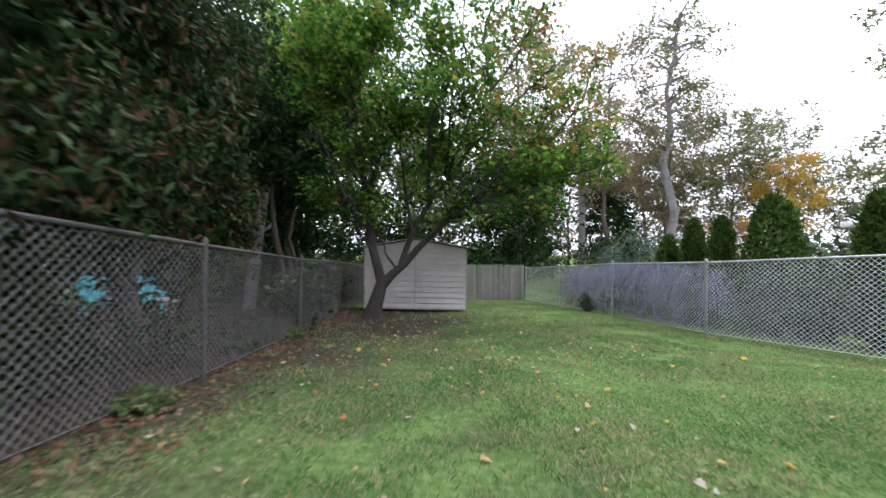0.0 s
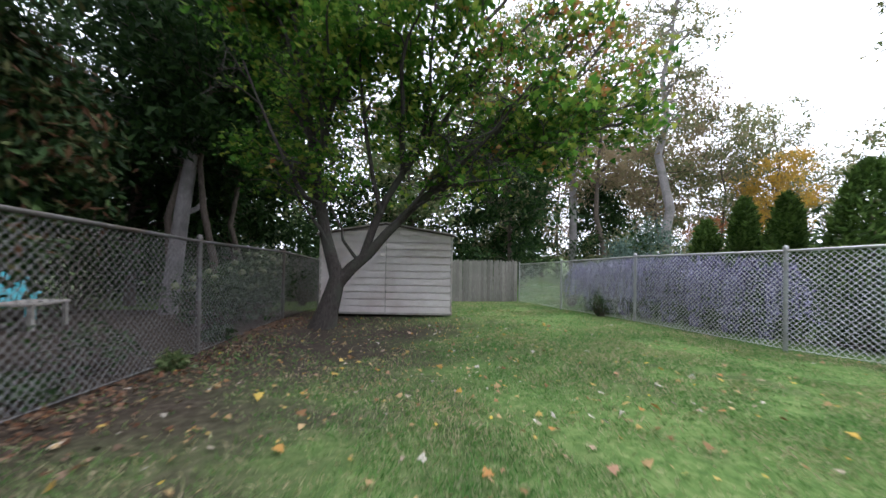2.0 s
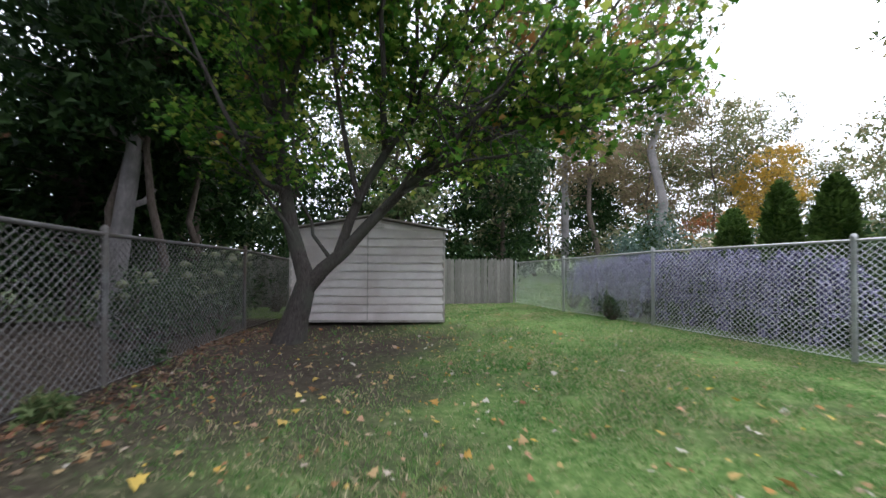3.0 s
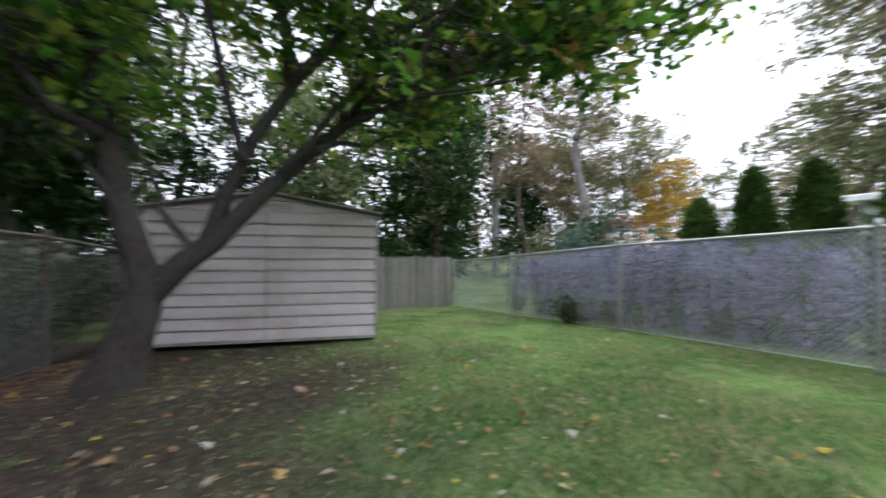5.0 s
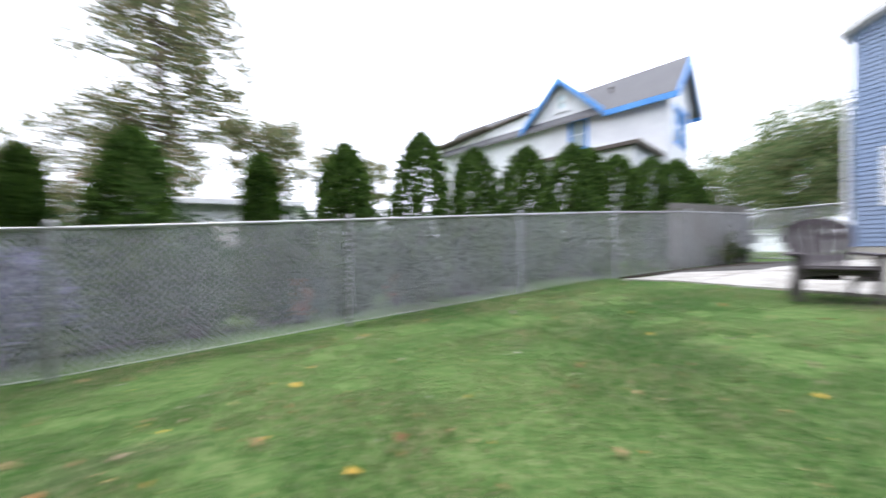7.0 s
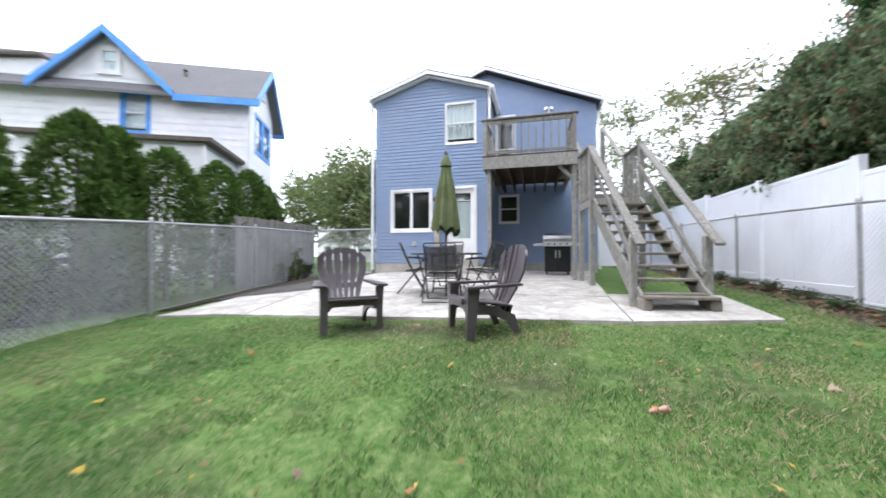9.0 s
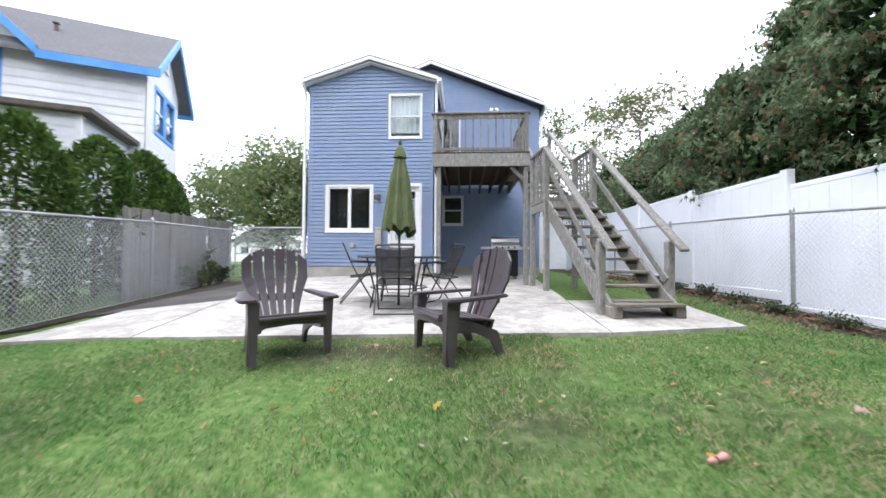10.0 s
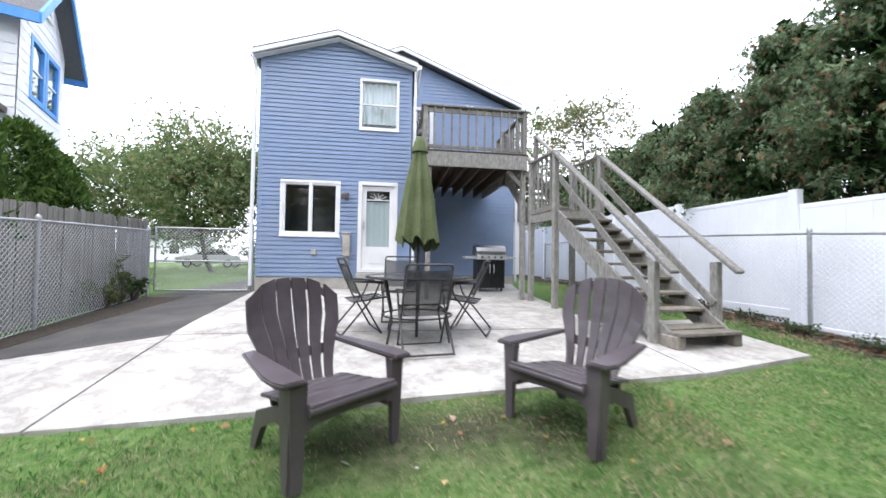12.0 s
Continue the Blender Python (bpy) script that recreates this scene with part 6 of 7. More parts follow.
T((28.0, 33.0), 5.6, 2.6, ORANGE_LEAF, BROWN_BARK, "small shrubby tree in orange autumn leaf", 1800, size=0.2, low=0.1, r=0.07)
T((27.5, 16.5), 23, 4.6, WOOD_LEAF, BROWN_BARK, "tall tree with ragged thinning crown", 6500, size=0.36, r=0.32, low=0.22, clumps=110, full=1.3, inner=900)
T((37, 12), 13, 4.4, WOOD_LEAF, BROWN_BARK, "rounded tree beyond the gardens", 4200, size=0.36, low=0.35, inner=500)
T((44, 4), 12, 4.7, WOOD_LEAF, BROWN_BARK, "rounded tree beyond the gardens", 4000, size=0.38, low=0.35, inner=500)
T((34, 22), 12, 4.5, WOOD_LEAF, BROWN_BARK, "spreading tree beyond the gardens", 2600, size=0.36, low=0.3)
T((46, 24), 13, 5.5, RUSSET_LEAF, BROWN_BARK, "spreading tree in brownish leaf", 2600, size=0.4, low=0.3)
# Dark trees at the far left are added to block sky light.
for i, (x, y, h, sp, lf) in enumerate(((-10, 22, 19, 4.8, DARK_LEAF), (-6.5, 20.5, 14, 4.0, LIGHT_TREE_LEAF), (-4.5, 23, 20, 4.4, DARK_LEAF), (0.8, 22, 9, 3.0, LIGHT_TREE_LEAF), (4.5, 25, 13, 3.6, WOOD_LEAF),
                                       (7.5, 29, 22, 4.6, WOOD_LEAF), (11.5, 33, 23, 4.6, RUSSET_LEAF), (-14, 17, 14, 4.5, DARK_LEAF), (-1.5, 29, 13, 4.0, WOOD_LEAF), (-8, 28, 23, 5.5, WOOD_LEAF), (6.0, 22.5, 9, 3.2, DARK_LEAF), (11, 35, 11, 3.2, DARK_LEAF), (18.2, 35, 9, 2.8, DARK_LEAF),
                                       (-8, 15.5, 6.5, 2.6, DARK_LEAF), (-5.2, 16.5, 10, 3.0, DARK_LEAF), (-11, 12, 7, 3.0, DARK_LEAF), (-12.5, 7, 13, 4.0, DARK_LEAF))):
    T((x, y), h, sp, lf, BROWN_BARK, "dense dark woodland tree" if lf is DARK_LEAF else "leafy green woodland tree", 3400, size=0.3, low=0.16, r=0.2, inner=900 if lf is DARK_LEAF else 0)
for x, y, h, sp, lf in ((21.5, 40, 15, 5.0, RUSSET_LEAF), (26, 41, 14.5, 5.0, WOOD_LEAF), (30.5, 42, 15, 5.0, WOOD_LEAF), (35.5, 43, 15, 5.0, RUSSET_LEAF), (16.5, 41, 17, 5.0, RUSSET_LEAF), (42, 40, 14, 5.0, WOOD_LEAF), (47, 36, 12, 5.0, WOOD_LEAF), (50, 29, 11, 5.0, RUSSET_LEAF), (12, 43, 18, 5.0, WOOD_LEAF)):
    T((x, y), h, sp, lf, BROWN_BARK, "hazy olive and brown tree in the far wood", 3600, size=0.34, low=0.08, r=0.2, full=1.3)
# pale trunks
for x, y, h, r, lean, lab in ((14.75, 33.1, 10.5, 0.34, -0.01, "bare pale grey tree trunk beyond the fence"), (-5.2, 12.85, 4.4, 0.19, 0.13, "leaning pale tree trunk beyond the old fence")):
    dead = thing("bare_tree", (x, y, gzf(x, y)), lab, "tree")
    p = [(lean * h * (j / 7) ** 1.2, 0.02 * math.sin(j), -0.2 + (h + 0.2) * j / 7) for j in range(8)]
    part("trunk", Geo().tube(p, [r * (1.05 - 0.05 * j) for j in range(8)], 14), PALE_BARK, dead, smooth=True)
    for j, ang in ((4, 0.7), (6, 3.6)):
        a = Vector(p[j])
        part("broken_limb", Geo().tube([a, a + Vector((math.cos(ang), math.sin(ang), 0.5)) * r * 1.6, a + Vector((math.cos(ang), math.sin(ang), 0.9)) * r * 2.6], [r * 0.4, r * 0.3, r * 0.14], 8), PALE_BARK, dead, smooth=True)
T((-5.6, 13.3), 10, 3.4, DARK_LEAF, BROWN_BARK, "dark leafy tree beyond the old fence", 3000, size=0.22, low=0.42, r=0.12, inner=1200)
# Overhead canopy, added to shade the yard beyond the old fence.
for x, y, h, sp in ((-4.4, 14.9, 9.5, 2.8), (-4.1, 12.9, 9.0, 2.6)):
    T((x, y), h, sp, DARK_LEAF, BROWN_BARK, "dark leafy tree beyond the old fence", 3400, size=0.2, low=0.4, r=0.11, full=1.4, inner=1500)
# light tree beside the house front, trees beyond the roofs
T((14.0, -19), 7.4, 4.2, LIGHT_TREE_LEAF, BROWN_BARK, "light green leafy tree beyond the gate", 7000, size=0.27, low=0.2, r=0.16, clumps=150, inner=3200)
T((10.2, -24), 7.8, 3.4, LIGHT_TREE_LEAF, BROWN_BARK, "light green leafy tree beyond the gate", 4200, size=0.24, low=0.22, r=0.16, inner=1800)
T((19.5, -21), 7.0, 3.4, LIGHT_TREE_LEAF, BROWN_BARK, "light green leafy tree beyond the drive", 4200, size=0.24, low=0.25, r=0.16, inner=1800)
T((-4.6, -24), 11.5, 4.0, LIGHT_TREE_LEAF, BROWN_BARK, "leafy tree beyond the white house", 3600, size=0.26, low=0.3, r=0.18)
T((-8, -19), 10.5, 3.6, WOOD_LEAF, BROWN_BARK, "leafy tree beyond the white house", 3200, size=0.26, low=0.3, r=0.18)


for x, y, z1, r, lf in ((-13.5, 22, 6.8, 2.4, DARK_LEAF), (-10.5, 22.5, 6.6, 2.4, DARK_LEAF), (-7.5, 22.2, 6.8, 2.4, DARK_LEAF), (-4.5, 22, 6.4, 2.4, DARK_LEAF), (-1.5, 22.5, 6.0, 2.4, DARK_LEAF), (1.5, 23, 5.4, 2.4, DARK_LEAF), (-11.5, 16.5, 6.0, 2.2, DARK_LEAF), (-8.5, 17.5, 6.2, 2.2, DARK_LEAF), (-10.5, 10.0, 5.0, 2.0, DARK_LEAF), (-13, 19.5, 3.0, 2.4, DARK_LEAF), (-9, 18.9, 2.6, 2.0, DARK_LEAF), (-5.5, 19.0, 2.8, 2.0, DARK_LEAF), (-2, 19.6, 2.6, 2.0, DARK_LEAF), (1.5, 20.0, 2.4, 2.0, DARK_LEAF), (5, 24.5, 2.8, 2.2, DARK_LEAF), (9, 30.5, 3.2, 2.6, DARK_LEAF), (13.5, 32, 3.4, 2.8, DARK_LEAF), (18.5, 33, 3.6, 2.8, WOOD_LEAF),
                        (23.5, 36, 3.6, 2.8, WOOD_LEAF), (30, 37, 3.8, 2.8, WOOD_LEAF), (34, 27, 3.6, 2.8, WOOD_LEAF), (38, 20, 3.6, 2.8, WOOD_LEAF), (40, 14, 3.6, 2.8, WOOD_LEAF), (41, 8, 3.6, 2.8, WOOD_LEAF), (42, 1, 3.4, 2.8, WOOD_LEAF), (-13, 14, 3.4, 2.4, DARK_LEAF), (-14, 9.5, 3.4, 2.4, DARK_LEAF), (-14.5, 4.5, 3.6, 2.6, DARK_LEAF), (-13.5, 0, 3.6, 2.6, DARK_LEAF),
                        (11.2, 9.5, 1.9, 1.6, HEDGE_LEAF), (11.4, 6.6, 1.9, 1.6, HEDGE_LEAF), (11.8, 3.8, 2.0, 1.6, HEDGE_LEAF), (12.0, 1.2, 2.1, 1.6, HEDGE_LEAF), (11.0, 12.4, 1.8, 1.6, HEDGE_LEAF), (17, -34, 3.0, 2.4, HEDGE_LEAF), (38, -44, 3.2, 2.6, HEDGE_LEAF), (38, -22, 3.4, 2.8, WOOD_LEAF), (-9, -24, 3.4, 2.6, WOOD_LEAF)):
    base = (x, y, gzf(x, y))
    th = thing("thicket", base, "tangled woodland undergrowth beyond the gardens", "shrub", "undergrowth at the wood edge", kind="stuff")
    c = [(rng.uniform(-1, 1) * r * 1.2, rng.uniform(-1, 1) * r * 0.6, (z1 - base[2]) * rng.uniform(0.08, 0.85)) for _ in range(46 if z1 < 4 else 90)]
    part("leafage", scatter("leafage", around(c, 0.75, 42, 0.8), 0.26, *QUAD, droop=0.3), lf, th)


def cedar(x, y, h, spread, seed_droop=0.6, leaves=5200, rise=0.9):
    base = Vector((x, y, gzf(x, y)))
    tree = thing("cedar_tree", base, "tall evergreen over the old fence, sprays coloured dark for shade" if y > 1 else "tall grey-green cedar above the white fence", "tree", "dark evergreens along the fence" if y > 1 else "cedars along the white fence")
    part("trunk", Geo().tube(limb_path((0, 0, -0.2), (0, 0, h), 0.01, 6), [0.16, 0.145, 0.13, 0.11, 0.085, 0.055, 0.02], 9), BROWN_BARK, tree, smooth=True)
    g, cs, rad = Geo(), [], []
    n = 90
    for i in range(n):
        t = rng.uniform(0, 1)
        z = rise + (h - rise) * t
        ang = rng.uniform(0, 2 * math.pi)
        reach = spread * (1 - 0.72 * t ** 1.5) * rng.uniform(0.55, 1.05)
        e = Vector((math.cos(ang) * reach, math.sin(ang) * reach, z + reach * 0.1 - seed_droop * rng.uniform(0.1, 0.7)))
        if i % 2 == 0:
            g.tube([(0, 0, z - 0.1), (e.x * 0.5, e.y * 0.5, (z + e.z) / 2 + 0.12), tuple(e)], [0.03, 0.02, 0.006], 5, False)
        for s in (0.55, 0.8, 1.0):
            cs.append((e.x * s, e.y * s, z + (e.z - z) * s + 0.06))
            rad.append(0.34 if s > 0.6 else 0.28)
    tagged(part("branch", g, BROWN_BARK, tree), kind="stuff")
    # Trees by the old fence take the shade-darkened copy of the cedar leaf.
    leaf = SHADED_CEDAR_LEAF if y > 1 else CEDAR_LEAF
    if y < 1:
        at = around(cs, np.array(rad) * 0.8, max(4, int(leaves * 1.1) // len(cs)), 0.8)
        me = scatter("sprays", at, 0.17, *FAN, droop=1.7)
    else:
        at = around(cs, np.array(rad), max(4, int(leaves * 1.7) // len(cs)), 0.8)
        me = scatter("sprays", at, 0.125, *FROND, droop=1.2)
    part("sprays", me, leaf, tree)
    # Dark leaves round the trunk: the crown's inner shade is in their colour.
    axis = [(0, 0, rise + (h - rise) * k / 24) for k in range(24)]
    inner_shade_leafage(tree, axis, [spread * 0.6 * (1 - 0.68 * (k / 24) ** 1.5) for k in range(24)], 2600, 0.24, DARK_LEAF)


# The back row (x below -6) is added to keep out sky light.
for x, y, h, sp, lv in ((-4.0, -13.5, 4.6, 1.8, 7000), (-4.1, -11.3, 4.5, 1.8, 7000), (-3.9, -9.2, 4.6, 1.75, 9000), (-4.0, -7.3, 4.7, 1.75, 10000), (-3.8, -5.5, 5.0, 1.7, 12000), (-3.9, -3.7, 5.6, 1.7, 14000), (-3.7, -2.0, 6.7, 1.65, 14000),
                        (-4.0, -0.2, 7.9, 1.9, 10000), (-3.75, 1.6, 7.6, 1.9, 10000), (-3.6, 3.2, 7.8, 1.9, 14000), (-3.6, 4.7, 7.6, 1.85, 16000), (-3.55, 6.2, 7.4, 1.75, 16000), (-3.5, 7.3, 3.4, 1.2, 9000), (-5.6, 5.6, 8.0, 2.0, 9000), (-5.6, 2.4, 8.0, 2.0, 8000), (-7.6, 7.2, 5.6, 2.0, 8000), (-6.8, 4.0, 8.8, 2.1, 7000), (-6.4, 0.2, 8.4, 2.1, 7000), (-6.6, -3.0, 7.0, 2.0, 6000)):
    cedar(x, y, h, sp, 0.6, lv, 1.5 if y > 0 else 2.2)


def arborvitae(x, y, top, w):
    base = Vector((x, y, gzf(x, y)))
    h = top - base.z
    tree = thing("arborvitae", base, "dense green cone-shaped arborvitae behind the fence", "shrub", "row of arborvitae")
    part("trunk", Geo().tube([(0, 0, -0.1), (0, 0, h * 0.8)], [0.06, 0.02], 7), BROWN_BARK, tree)
    n = 6000
    t = rng.uniform(0, 1, n) ** 0.85
    ang = rng.uniform(0, 2 * math.pi, n)
    lump = 1 + 0.13 * np.sin(ang * 3 + 5 * t + x * 9) + 0.1 * np.sin(ang * 5 - 9 * t + y * 7)
    prof = np.interp(t, [0, 0.12, 0.35, 0.6, 0.8, 0.93, 1.0], [0.85, 1.0, 1.02, 0.93, 0.74, 0.46, 0.06])
    r = w * 0.52 * prof * lump * rng.uniform(0.6, 1.03, n) ** 0.7
    at = np.stack([r * np.cos(ang), r * np.sin(ang), 0.08 + (h - 0.08) * t], -1)
    # sprays stand upright and outwards
    me = scatter("sprays", at, 0.14, *FROND, droop=-1.6)
    part("sprays", me, ARBOR_LEAF, tree)


for y, top, w in ((10.9, 2.0, 0.55), (10.15, 2.4, 0.5), (9.46, 2.38, 0.55), (8.4, 2.76, 1.0), (6.86, 2.6, 0.55), (5.55, 2.93, 1.0), (4.12, 3.36, 1.15), (2.9, 3.22, 1.1), (1.47, 3.45, 1.25), (0.05, 3.72, 1.35), (-0.6, 3.7, 0.9), (-1.68, 3.66, 1.4), (-3.2, 3.78, 1.4), (-4.5, 3.88, 1.4), (-5.4, 3.6, 1.0)):
    arborvitae(8.83 + (2.7 - y) * 0.2054, y, top, w)


def shrub(name, x, y, z1, rx, ry, leaf, label, n=1800, size=0.08, flat=None, twig=True, droop=0.3, group=""):
    base = Vector((x, y, gzf(x, y)))
    sh = thing(name, base, label, "shrub", group)
    h = z1 - base.z
    g, cs = Geo(), []
    for i in range(34):
        a, rr = rng.uniform(0, 2 * math.pi), rng.uniform(0.1, 1) ** 0.6
        e = (math.cos(a) * rx * rr * 0.9, math.sin(a) * ry * rr * 0.9, h * rng.uniform(0.25, 0.98) * (1.05 - 0.35 * rr))
        g.tube(limb_path((e[0] * 0.15, e[1] * 0.15, -0.03), e, 0.1, 3), [0.014, 0.01, 0.007, 0.004], 4, False)
        cs.append(e)
    tagged(part("stem", g, BROWN_BARK, sh), kind="stuff")
    at = around(cs, min(rx, ry, h) * 0.42, max(6, n // 34), 0.8)
    at[:, 2] = np.abs(at[:, 2] - 0.02) + 0.02
    part("leaves", scatter("leaves", at, size, *QUAD, flat=flat, droop=droop), leaf, sh)
    # Dark core leaves paint the shade inside the fuller shrubs.
    if n > 2000:
        inner_shade_leafage(sh, [(0, 0, h * k) for k in (0.2, 0.4, 0.6, 0.75)], min(rx, ry) * 0.75, 520, 0.17, DARK_LEAF)
    return sh


# arching purple barberry hedge behind the chain-link
for i, (x, y, z1) in enumerate(((6.3, 14.2, 1.0), (6.4, 13.5, 1.05), (6.45, 12.8, 1.15), (6.6, 12.1, 1.2), (6.65, 11.4, 1.25), (6.75, 10.7, 1.3), (6.85, 10.0, 1.3), (6.95, 9.4, 1.2), (7.4, 13.2, 1.15), (7.5, 11.8, 1.25), (7.8, 10.4, 1.3))):
    base = Vector((x, y, gzf(x, y)))
    sh = thing("barberry_bush", base, "arching purple barberry bush behind the chain-link", "shrub", "purple hedge")
    h = z1 - base.z
    g, cs = Geo(), []
    for k in range(95):
        a = rng.uniform(0, 2 * math.pi)
        out = rng.uniform(0.35, 0.85)
        top = h * rng.uniform(0.75, 1.05)
        P = [Vector((0.12 * math.cos(a), 0.12 * math.sin(a), 0)), Vector((0.3 * out * math.cos(a), 0.3 * out * math.sin(a), top * 0.75)), Vector((0.65 * out * math.cos(a), 0.65 * out * math.sin(a), top)), Vector((out * math.cos(a), out * math.sin(a), top * 0.72)), Vector((1.1 * out * math.cos(a), 1.1 * out * math.sin(a), top * 0.35))]
        g.tube(P, [0.008, 0.007, 0.006, 0.004, 0.002], 4, False)
        for s in range(4):
            for u in (0.2, 0.5, 0.8):
                cs.append(tuple(P[s].lerp(P[s + 1], u)))
    tagged(part("stem", g, PURPLE_TWIG, sh), kind="stuff")
    part("leaves", scatter("leaves", around(cs, 0.032, 5), 0.055, *QUAD, droop=0.8), PURPLE_TWIG, sh)
    # Dark green leaves in the middle stand in for shade within the bush.
    inner_shade_leafage(sh, [(0, 0, h * k) for k in (0.15, 0.35, 0.55, 0.72)], 0.42, 900, 0.13, DARK_LEAF)
S = shrub
for i, (x, y, z1, rx) in enumerate(((7.5, 8.6, 1.35, 0.7), (7.6, 7.6, 1.25, 0.6), (7.9, 6.6, 1.2, 0.6), (8.1, 5.5, 1.2, 0.6), (8.3, 4.4, 1.25, 0.6), (8.5, 3.3, 1.3, 0.6), (8.8, 2.1, 1.35, 0.6), (9.2, 0.8, 1.4, 0.6), (9.6, -0.6, 1.4, 0.6), (9.4, 6.2, 1.9, 1.0), (9.9, 8.6, 1.8, 1.0), (9.6, 10.8, 1.7, 1.0), (11.5, 4.0, 1.9, 1.2), (10.6, 13.0, 1.8, 1.1))):
    S("shrub", x, y, z1, rx, rx, HEDGE_LEAF, "leafy green shrub behind the chain-link fence", 2600, 0.09, group="shrubs behind the fence")
for x, y, z1 in ((7.7, 6.25, 0.75), (8.05, 4.7, 0.8)):
    S("flowering_plant", x, y, z1, 0.2, 0.2, ORANGE_LEAF, "orange flowering plant behind the chain-link fence", 260, 0.06, group="orange flowers behind the fence")
S("shrub", 8.3, 14.8, 2.75, 0.95, 0.95, BLUE_LEAF, "blue-green leafy shrub beyond the fence", 5000, 0.11)
S("shrub", 8.7, 17.5, 1.6, 0.8, 0.8, LIGHT_TREE_LEAF, "bright green shrub beyond the fence", 1500, 0.1)
S("shrub", 6.2, 15.4, 0.9, 0.45, 0.45, HEDGE_LEAF, "small dark shrub at the fence corner", 900, 0.07)
S("shrub", 13.5, 20.5, 2.2, 1.1, 1.1, LIGHT_TREE_LEAF, "bright green shrub beyond the fence", 1800, 0.12)
S("shrub", 17.0, 22.0, 2.8, 1.3, 1.3, WOOD_LEAF, "olive green shrub beyond the fence", 1800, 0.14)
S("shrub", 5.55, 12.4, 0.35, 0.3, 0.3, HEDGE_LEAF, "small green weed shrub at the fence foot", 500, 0.07)
# hydrangea and undergrowth beyond the old fence
for x, y, z1 in ((-2.95, 12.2, 1.15), (-3.4, 13.3, 1.2), (-3.1, 10.9, 0.85)):
    h_ = S("hydrangea_bush", x, y, z1, 0.75, 0.75, HEDGE_LEAF, "green hydrangea with pale flower heads", 1500, 0.12)
    for k in range(16):
        g = Geo()
        a, r = rng.uniform(0, 6.28), rng.uniform(0.2, 0.75)
        g.lathe([(0.015, -0.05), (0.06, -0.03), (0.075, 0.01), (0.05, 0.05), (0.012, 0.065)], 8, pose(r * math.cos(a), r * math.sin(a), (z1 - gzf(x, y)) * rng.uniform(0.65, 1.0), rng.uniform(-30, 30), rng.uniform(-30, 30), 0))
        part("flower_head", g, FLOWER, h_, "pale cream flower head", True)
for x, y, z1, r, lf in ((-2.9, 3.4, 1.25, 0.55, DARK_LEAF), (-3.3, 4.6, 1.0, 0.6, DARK_LEAF), (-3.0, 6.0, 0.75, 0.5, HEDGE_LEAF), (-3.9, 7.2, 0.9, 0.7, DARK_LEAF), (-2.75, 7.6, 0.5, 0.4, HEDGE_LEAF), (-3.6, 14.8, 1.6, 0.9, DARK_LEAF), (-5.5, 14.0, 1.8, 1.1, DARK_LEAF), (-2.9, 15.9, 1.7, 0.7, DARK_LEAF),
                         (-7.5, 13.0, 1.9, 1.2, DARK_LEAF), (-6.5, 7.0, 1.6, 1.1, DARK_LEAF), (-7, 4.0, 2.0, 1.2, DARK_LEAF), (-6.4, 1.5, 2.0, 1.2, DARK_LEAF), (-9, 9.0, 2.2, 1.4, DARK_LEAF), (-1.98, 4.35, 0.38, 0.2, LIGHT_TREE_LEAF), (-2.35, 6.6, 0.3, 0.22, HEDGE_LEAF), (-2.0, 7.8, 0.12, 0.13, LIGHT_TREE_LEAF), (-2.3, 9.3, 0.12, 0.2, HEDGE_LEAF), (-2.4, 3.4, 0.75, 0.25, HEDGE_LEAF)):
    S("shrub", x, y, z1, r, r, lf, "leafy undergrowth along the old fence", 1100 if z1 > 0.9 else 300, 0.1 if z1 > 0.6 else 0.085, group="undergrowth by the old fence")
for x, y, z1, r in ((9.22, -4.85, 1.35, 0.3), (9.32, -5.4, 1.75, 0.26), (9.42, -5.9, 1.3, 0.28)):
    S("climbing_vine", x, y, z1, 0.1, r * 1.5, LIGHT_TREE_LEAF if z1 > 1.3 else HEDGE_LEAF, "green vine climbing the fence by the drive", 800, 0.07, group="vines on the fence")
for y in (-1.2, -2.0, -2.9, -3.7, -4.6, -5.6, -6.6):
    S("groundcover_plant", -1.95 + rng.uniform(-0.1, 0.1), y, gzf(-2, y) + rng.uniform(0.12, 0.25), 0.16, 0.3, HEDGE_LEAF, "low ivy at the foot of the white fence", 110, 0.05, group="ivy along the white fence")

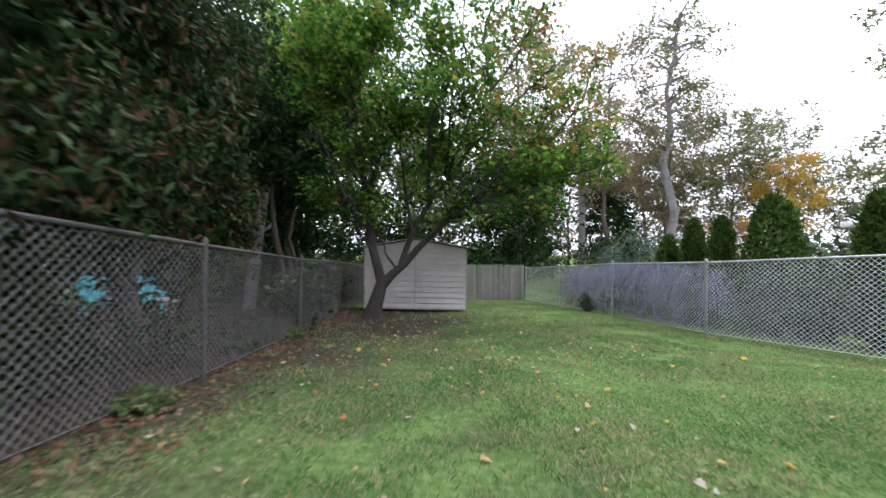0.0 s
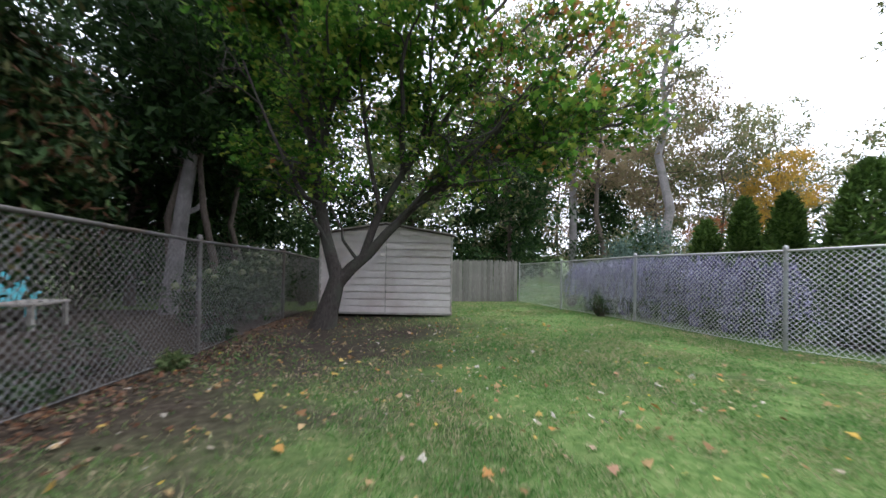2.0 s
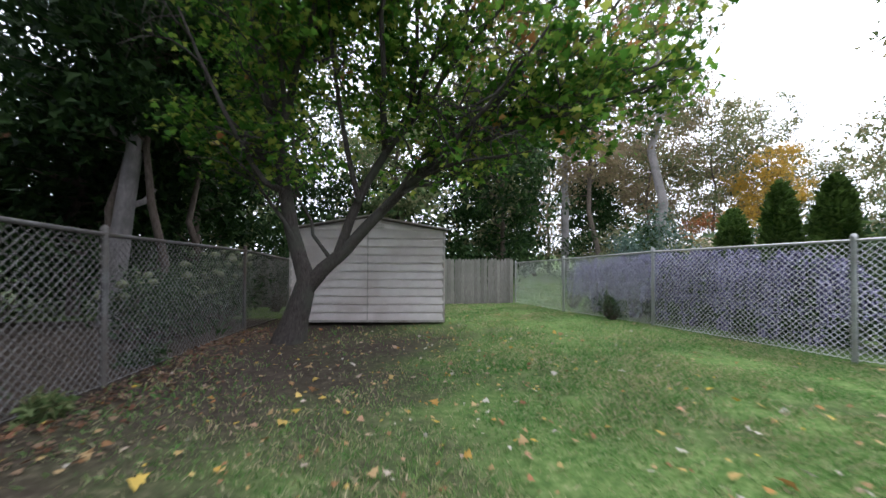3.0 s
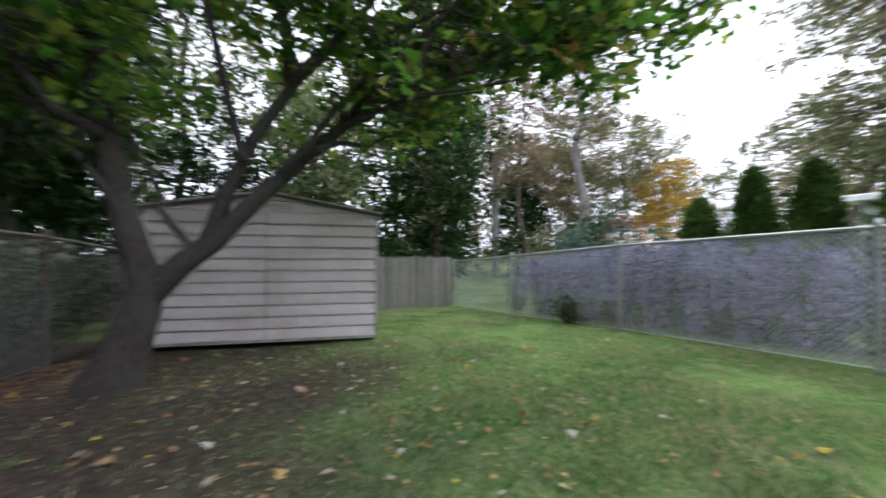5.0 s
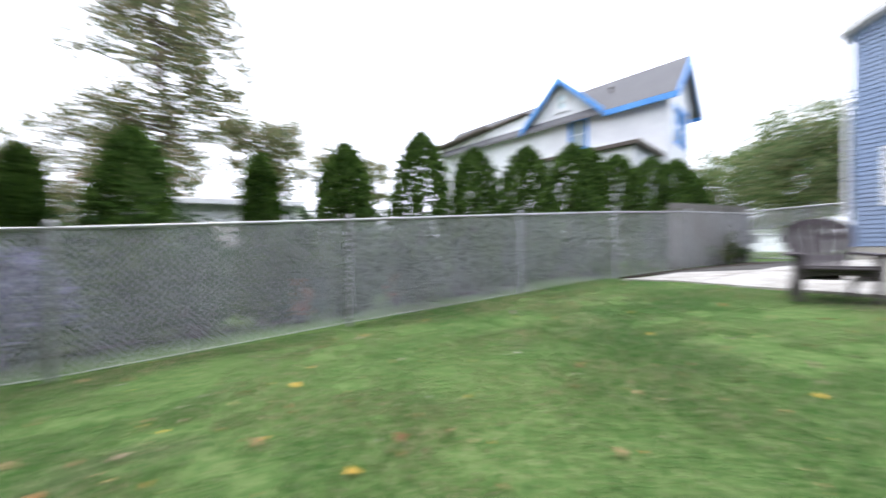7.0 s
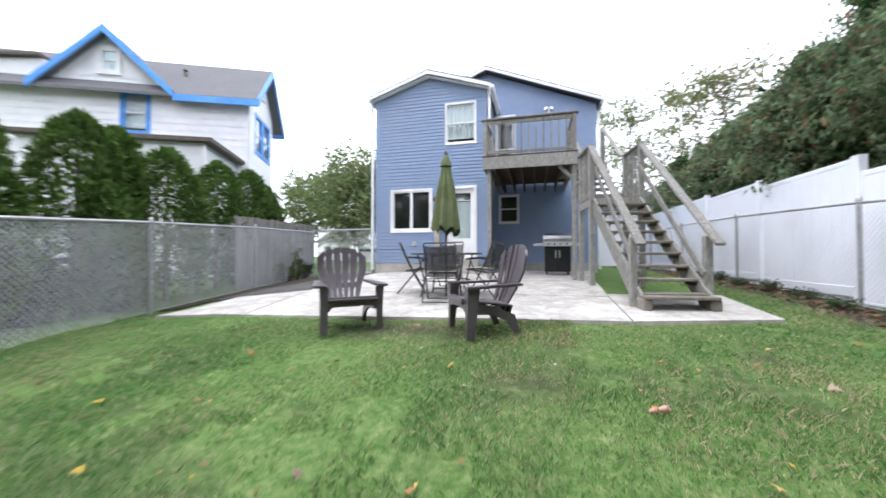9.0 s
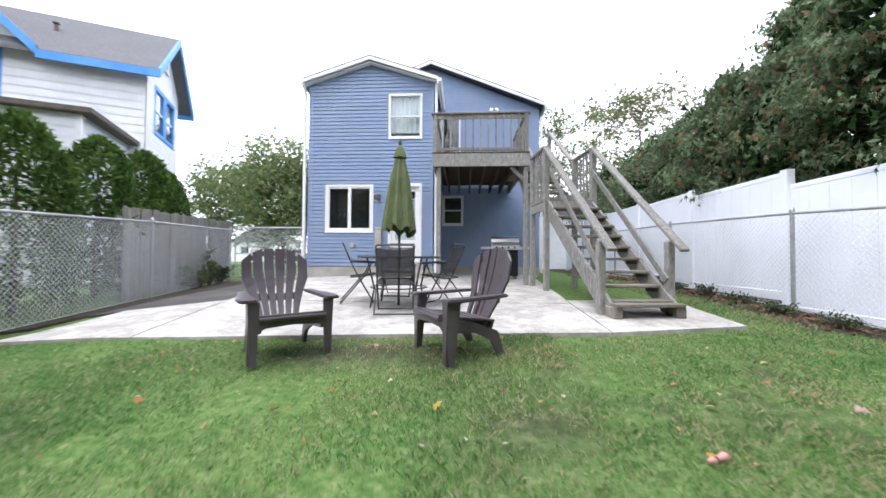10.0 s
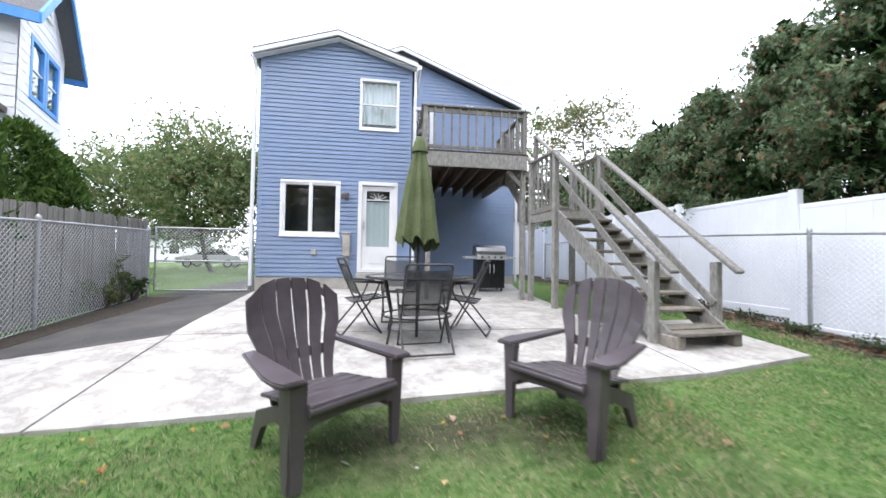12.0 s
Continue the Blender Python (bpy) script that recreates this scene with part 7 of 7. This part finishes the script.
# ---- grass, litter ----
def blades(name, x0, x1, y0, y1, n, h, keep, label):
    x, y = rng.uniform(x0, x1, n), rng.uniform(y0, y1, n)
    k = keep(x, y) > rng.uniform(0, 1, n)
    x, y = x[k], y[k]
    n = len(x)
    gx = np.arange(x0, x1 + 0.31, 0.3)
    gy = np.arange(y0, y1 + 0.31, 0.3)
    GX_, GY_ = np.meshgrid(gx, gy)
    tall = 0.8 + 0.7 * blotch(GX_, GY_, 0.8) + 0.4 * blotch(GX_, GY_, 2.2)
    hh = h * np.clip(tall[((y - y0) / 0.3).astype(int), ((x - x0) / 0.3).astype(int)], 0.5, 1.35) * rng.uniform(0.5, 1.25, n)
    a = rng.uniform(0, 2 * math.pi, n)
    w = rng.uniform(0.0022, 0.005, n)
    lean = rng.normal(0, 0.55, (n, 2)) * hh[:, None]
    z = turf_z(x, y) - 0.004
    p0 = np.stack([x + w * np.cos(a), y + w * np.sin(a), z], -1)
    p1 = np.stack([x - w * np.cos(a), y - w * np.sin(a), z], -1)
    p2 = np.stack([x + lean[:, 0] * 0.4 - 0.7 * w * np.cos(a), y + lean[:, 1] * 0.4 - 0.7 * w * np.sin(a), z + hh * 0.62], -1)
    p3 = np.stack([x + lean[:, 0], y + lean[:, 1], z + hh], -1)
    me = bpy.data.meshes.new(name)
    me.from_pydata(np.stack([p0, p1, p2, p3], 1).reshape(-1, 3), [], np.arange(4 * n).reshape(-1, 4)[:, [1, 0, 3, 2]])
    me.update()
    me.materials.append(GRASS)
    tagged(new(name, me), label, "grass", kind="stuff")


def lawn_keep(x, y):
    near_edge = np.interp(x, [-2, -0.63, 1.06, 3.7, 6.24, 7.6, 8.4], [-1.0, -0.95, -0.57, -0.42, -0.1, 0.03, 0.1])
    inside = (x > -2.1) & (x < fence_x(y) - 0.02) & (y > near_edge) & ~((y > 11.9) & (x < 1.65) & (x > -1.6))
    gx, gy = np.meshgrid(np.arange(-3, 10, 0.25), np.arange(-2, 19, 0.25))
    bare = bareness(gx, gy)
    worn = np.clip(2.2 * blotch(gx, gy, 1.1) + 2.0 * blotch(gx, gy, 2.7) - 0.15, 0, 0.9)
    ix, iy = np.clip(((x + 3) / 0.25).astype(int), 0, 51), np.clip(((y + 2) / 0.25).astype(int), 0, 83)
    return inside * (1 - 0.93 * bare[iy, ix]) * (1 - worn[iy, ix])


blades("lawn_grass", -2.1, 8.6, -1.2, 9.6, 540000, 0.042, lawn_keep, "short green lawn grass with thin worn patches")
blades("lawn_grass", -2.1, 7.2, 9.6, 17.6, 130000, 0.045, lawn_keep, "short green lawn grass around the shed")
blades("lawn_grass", -1.8, -0.75, -9, -1.0, 26000, 0.05, lambda x, y: np.where(x < -0.75 - 0.06 * (y + 2.7) * (y < -2.7), np.where(x < -1.45, 0.15, 0.75), 0.0), "thin grass strip beside the white fence")
blades("rough_grass", 5.2, 14, 13.5, 26, 30000, 0.1, lambda x, y: (x > fence_x(y) + 0.1) * 0.9, "rough grass beyond the fence")
blades("rough_grass", 10.0, 22, -30, -8, 26000, 0.09, lambda x, y: 0.9 * (x > 10.6), "grass beside the driveway")

n = 2000
lx = np.concatenate([rng.uniform(-2, 7, 1200), rng.normal(0.8, 1.7, n - 1200)])
ly = np.concatenate([rng.uniform(-0.3, 16, 1200), rng.normal(8.4, 1.9, n - 1200)])
ok = (lx > -2) & (lx < fence_x(ly) - 0.1) & ~((ly > 11.8) & (lx < 1.7))
lx, ly = lx[ok], ly[ok]
me = scatter("fallen_leaves", np.stack([lx, ly, turf_z(lx, ly) + 0.03], -1), 0.026 + 0.05 * rng.uniform(0, 1, len(lx)) ** 3, *LOBED, flat=0.35)
me.materials.append(FALLEN)
tagged(new("fallen_leaves", me), "scattered yellow and brown fallen leaves on the lawn", "leaves", kind="stuff")
m_ = 2600
ly = rng.uniform(0.5, 11.8, m_)
lx = -2.12 + np.abs(rng.normal(0, 0.34, m_)) * np.interp(ly, [0, 4, 12], [1.2, 1.3, 1.0])
me = scatter("leaf_litter", np.stack([lx, ly, turf_z(lx, ly) + 0.02], -1), 0.045, *LOBED, flat=0.4)
me.materials.append(RED_FALLEN)
tagged(new("leaf_litter", me), "red-brown leaf litter along the old fence", "leaves", kind="stuff")
m_ = 1100
ly = rng.uniform(-9, -0.8, m_)
lx = -2.1 + np.abs(rng.normal(0, 0.3, m_))
me = scatter("leaf_litter", np.stack([lx, ly, turf_z(lx, ly) + 0.02], -1), 0.06, *LOBED, flat=0.4)
me.materials.append(RED_FALLEN)
tagged(new("leaf_litter", me), "brown leaf litter along the white fence", "leaves", kind="stuff")
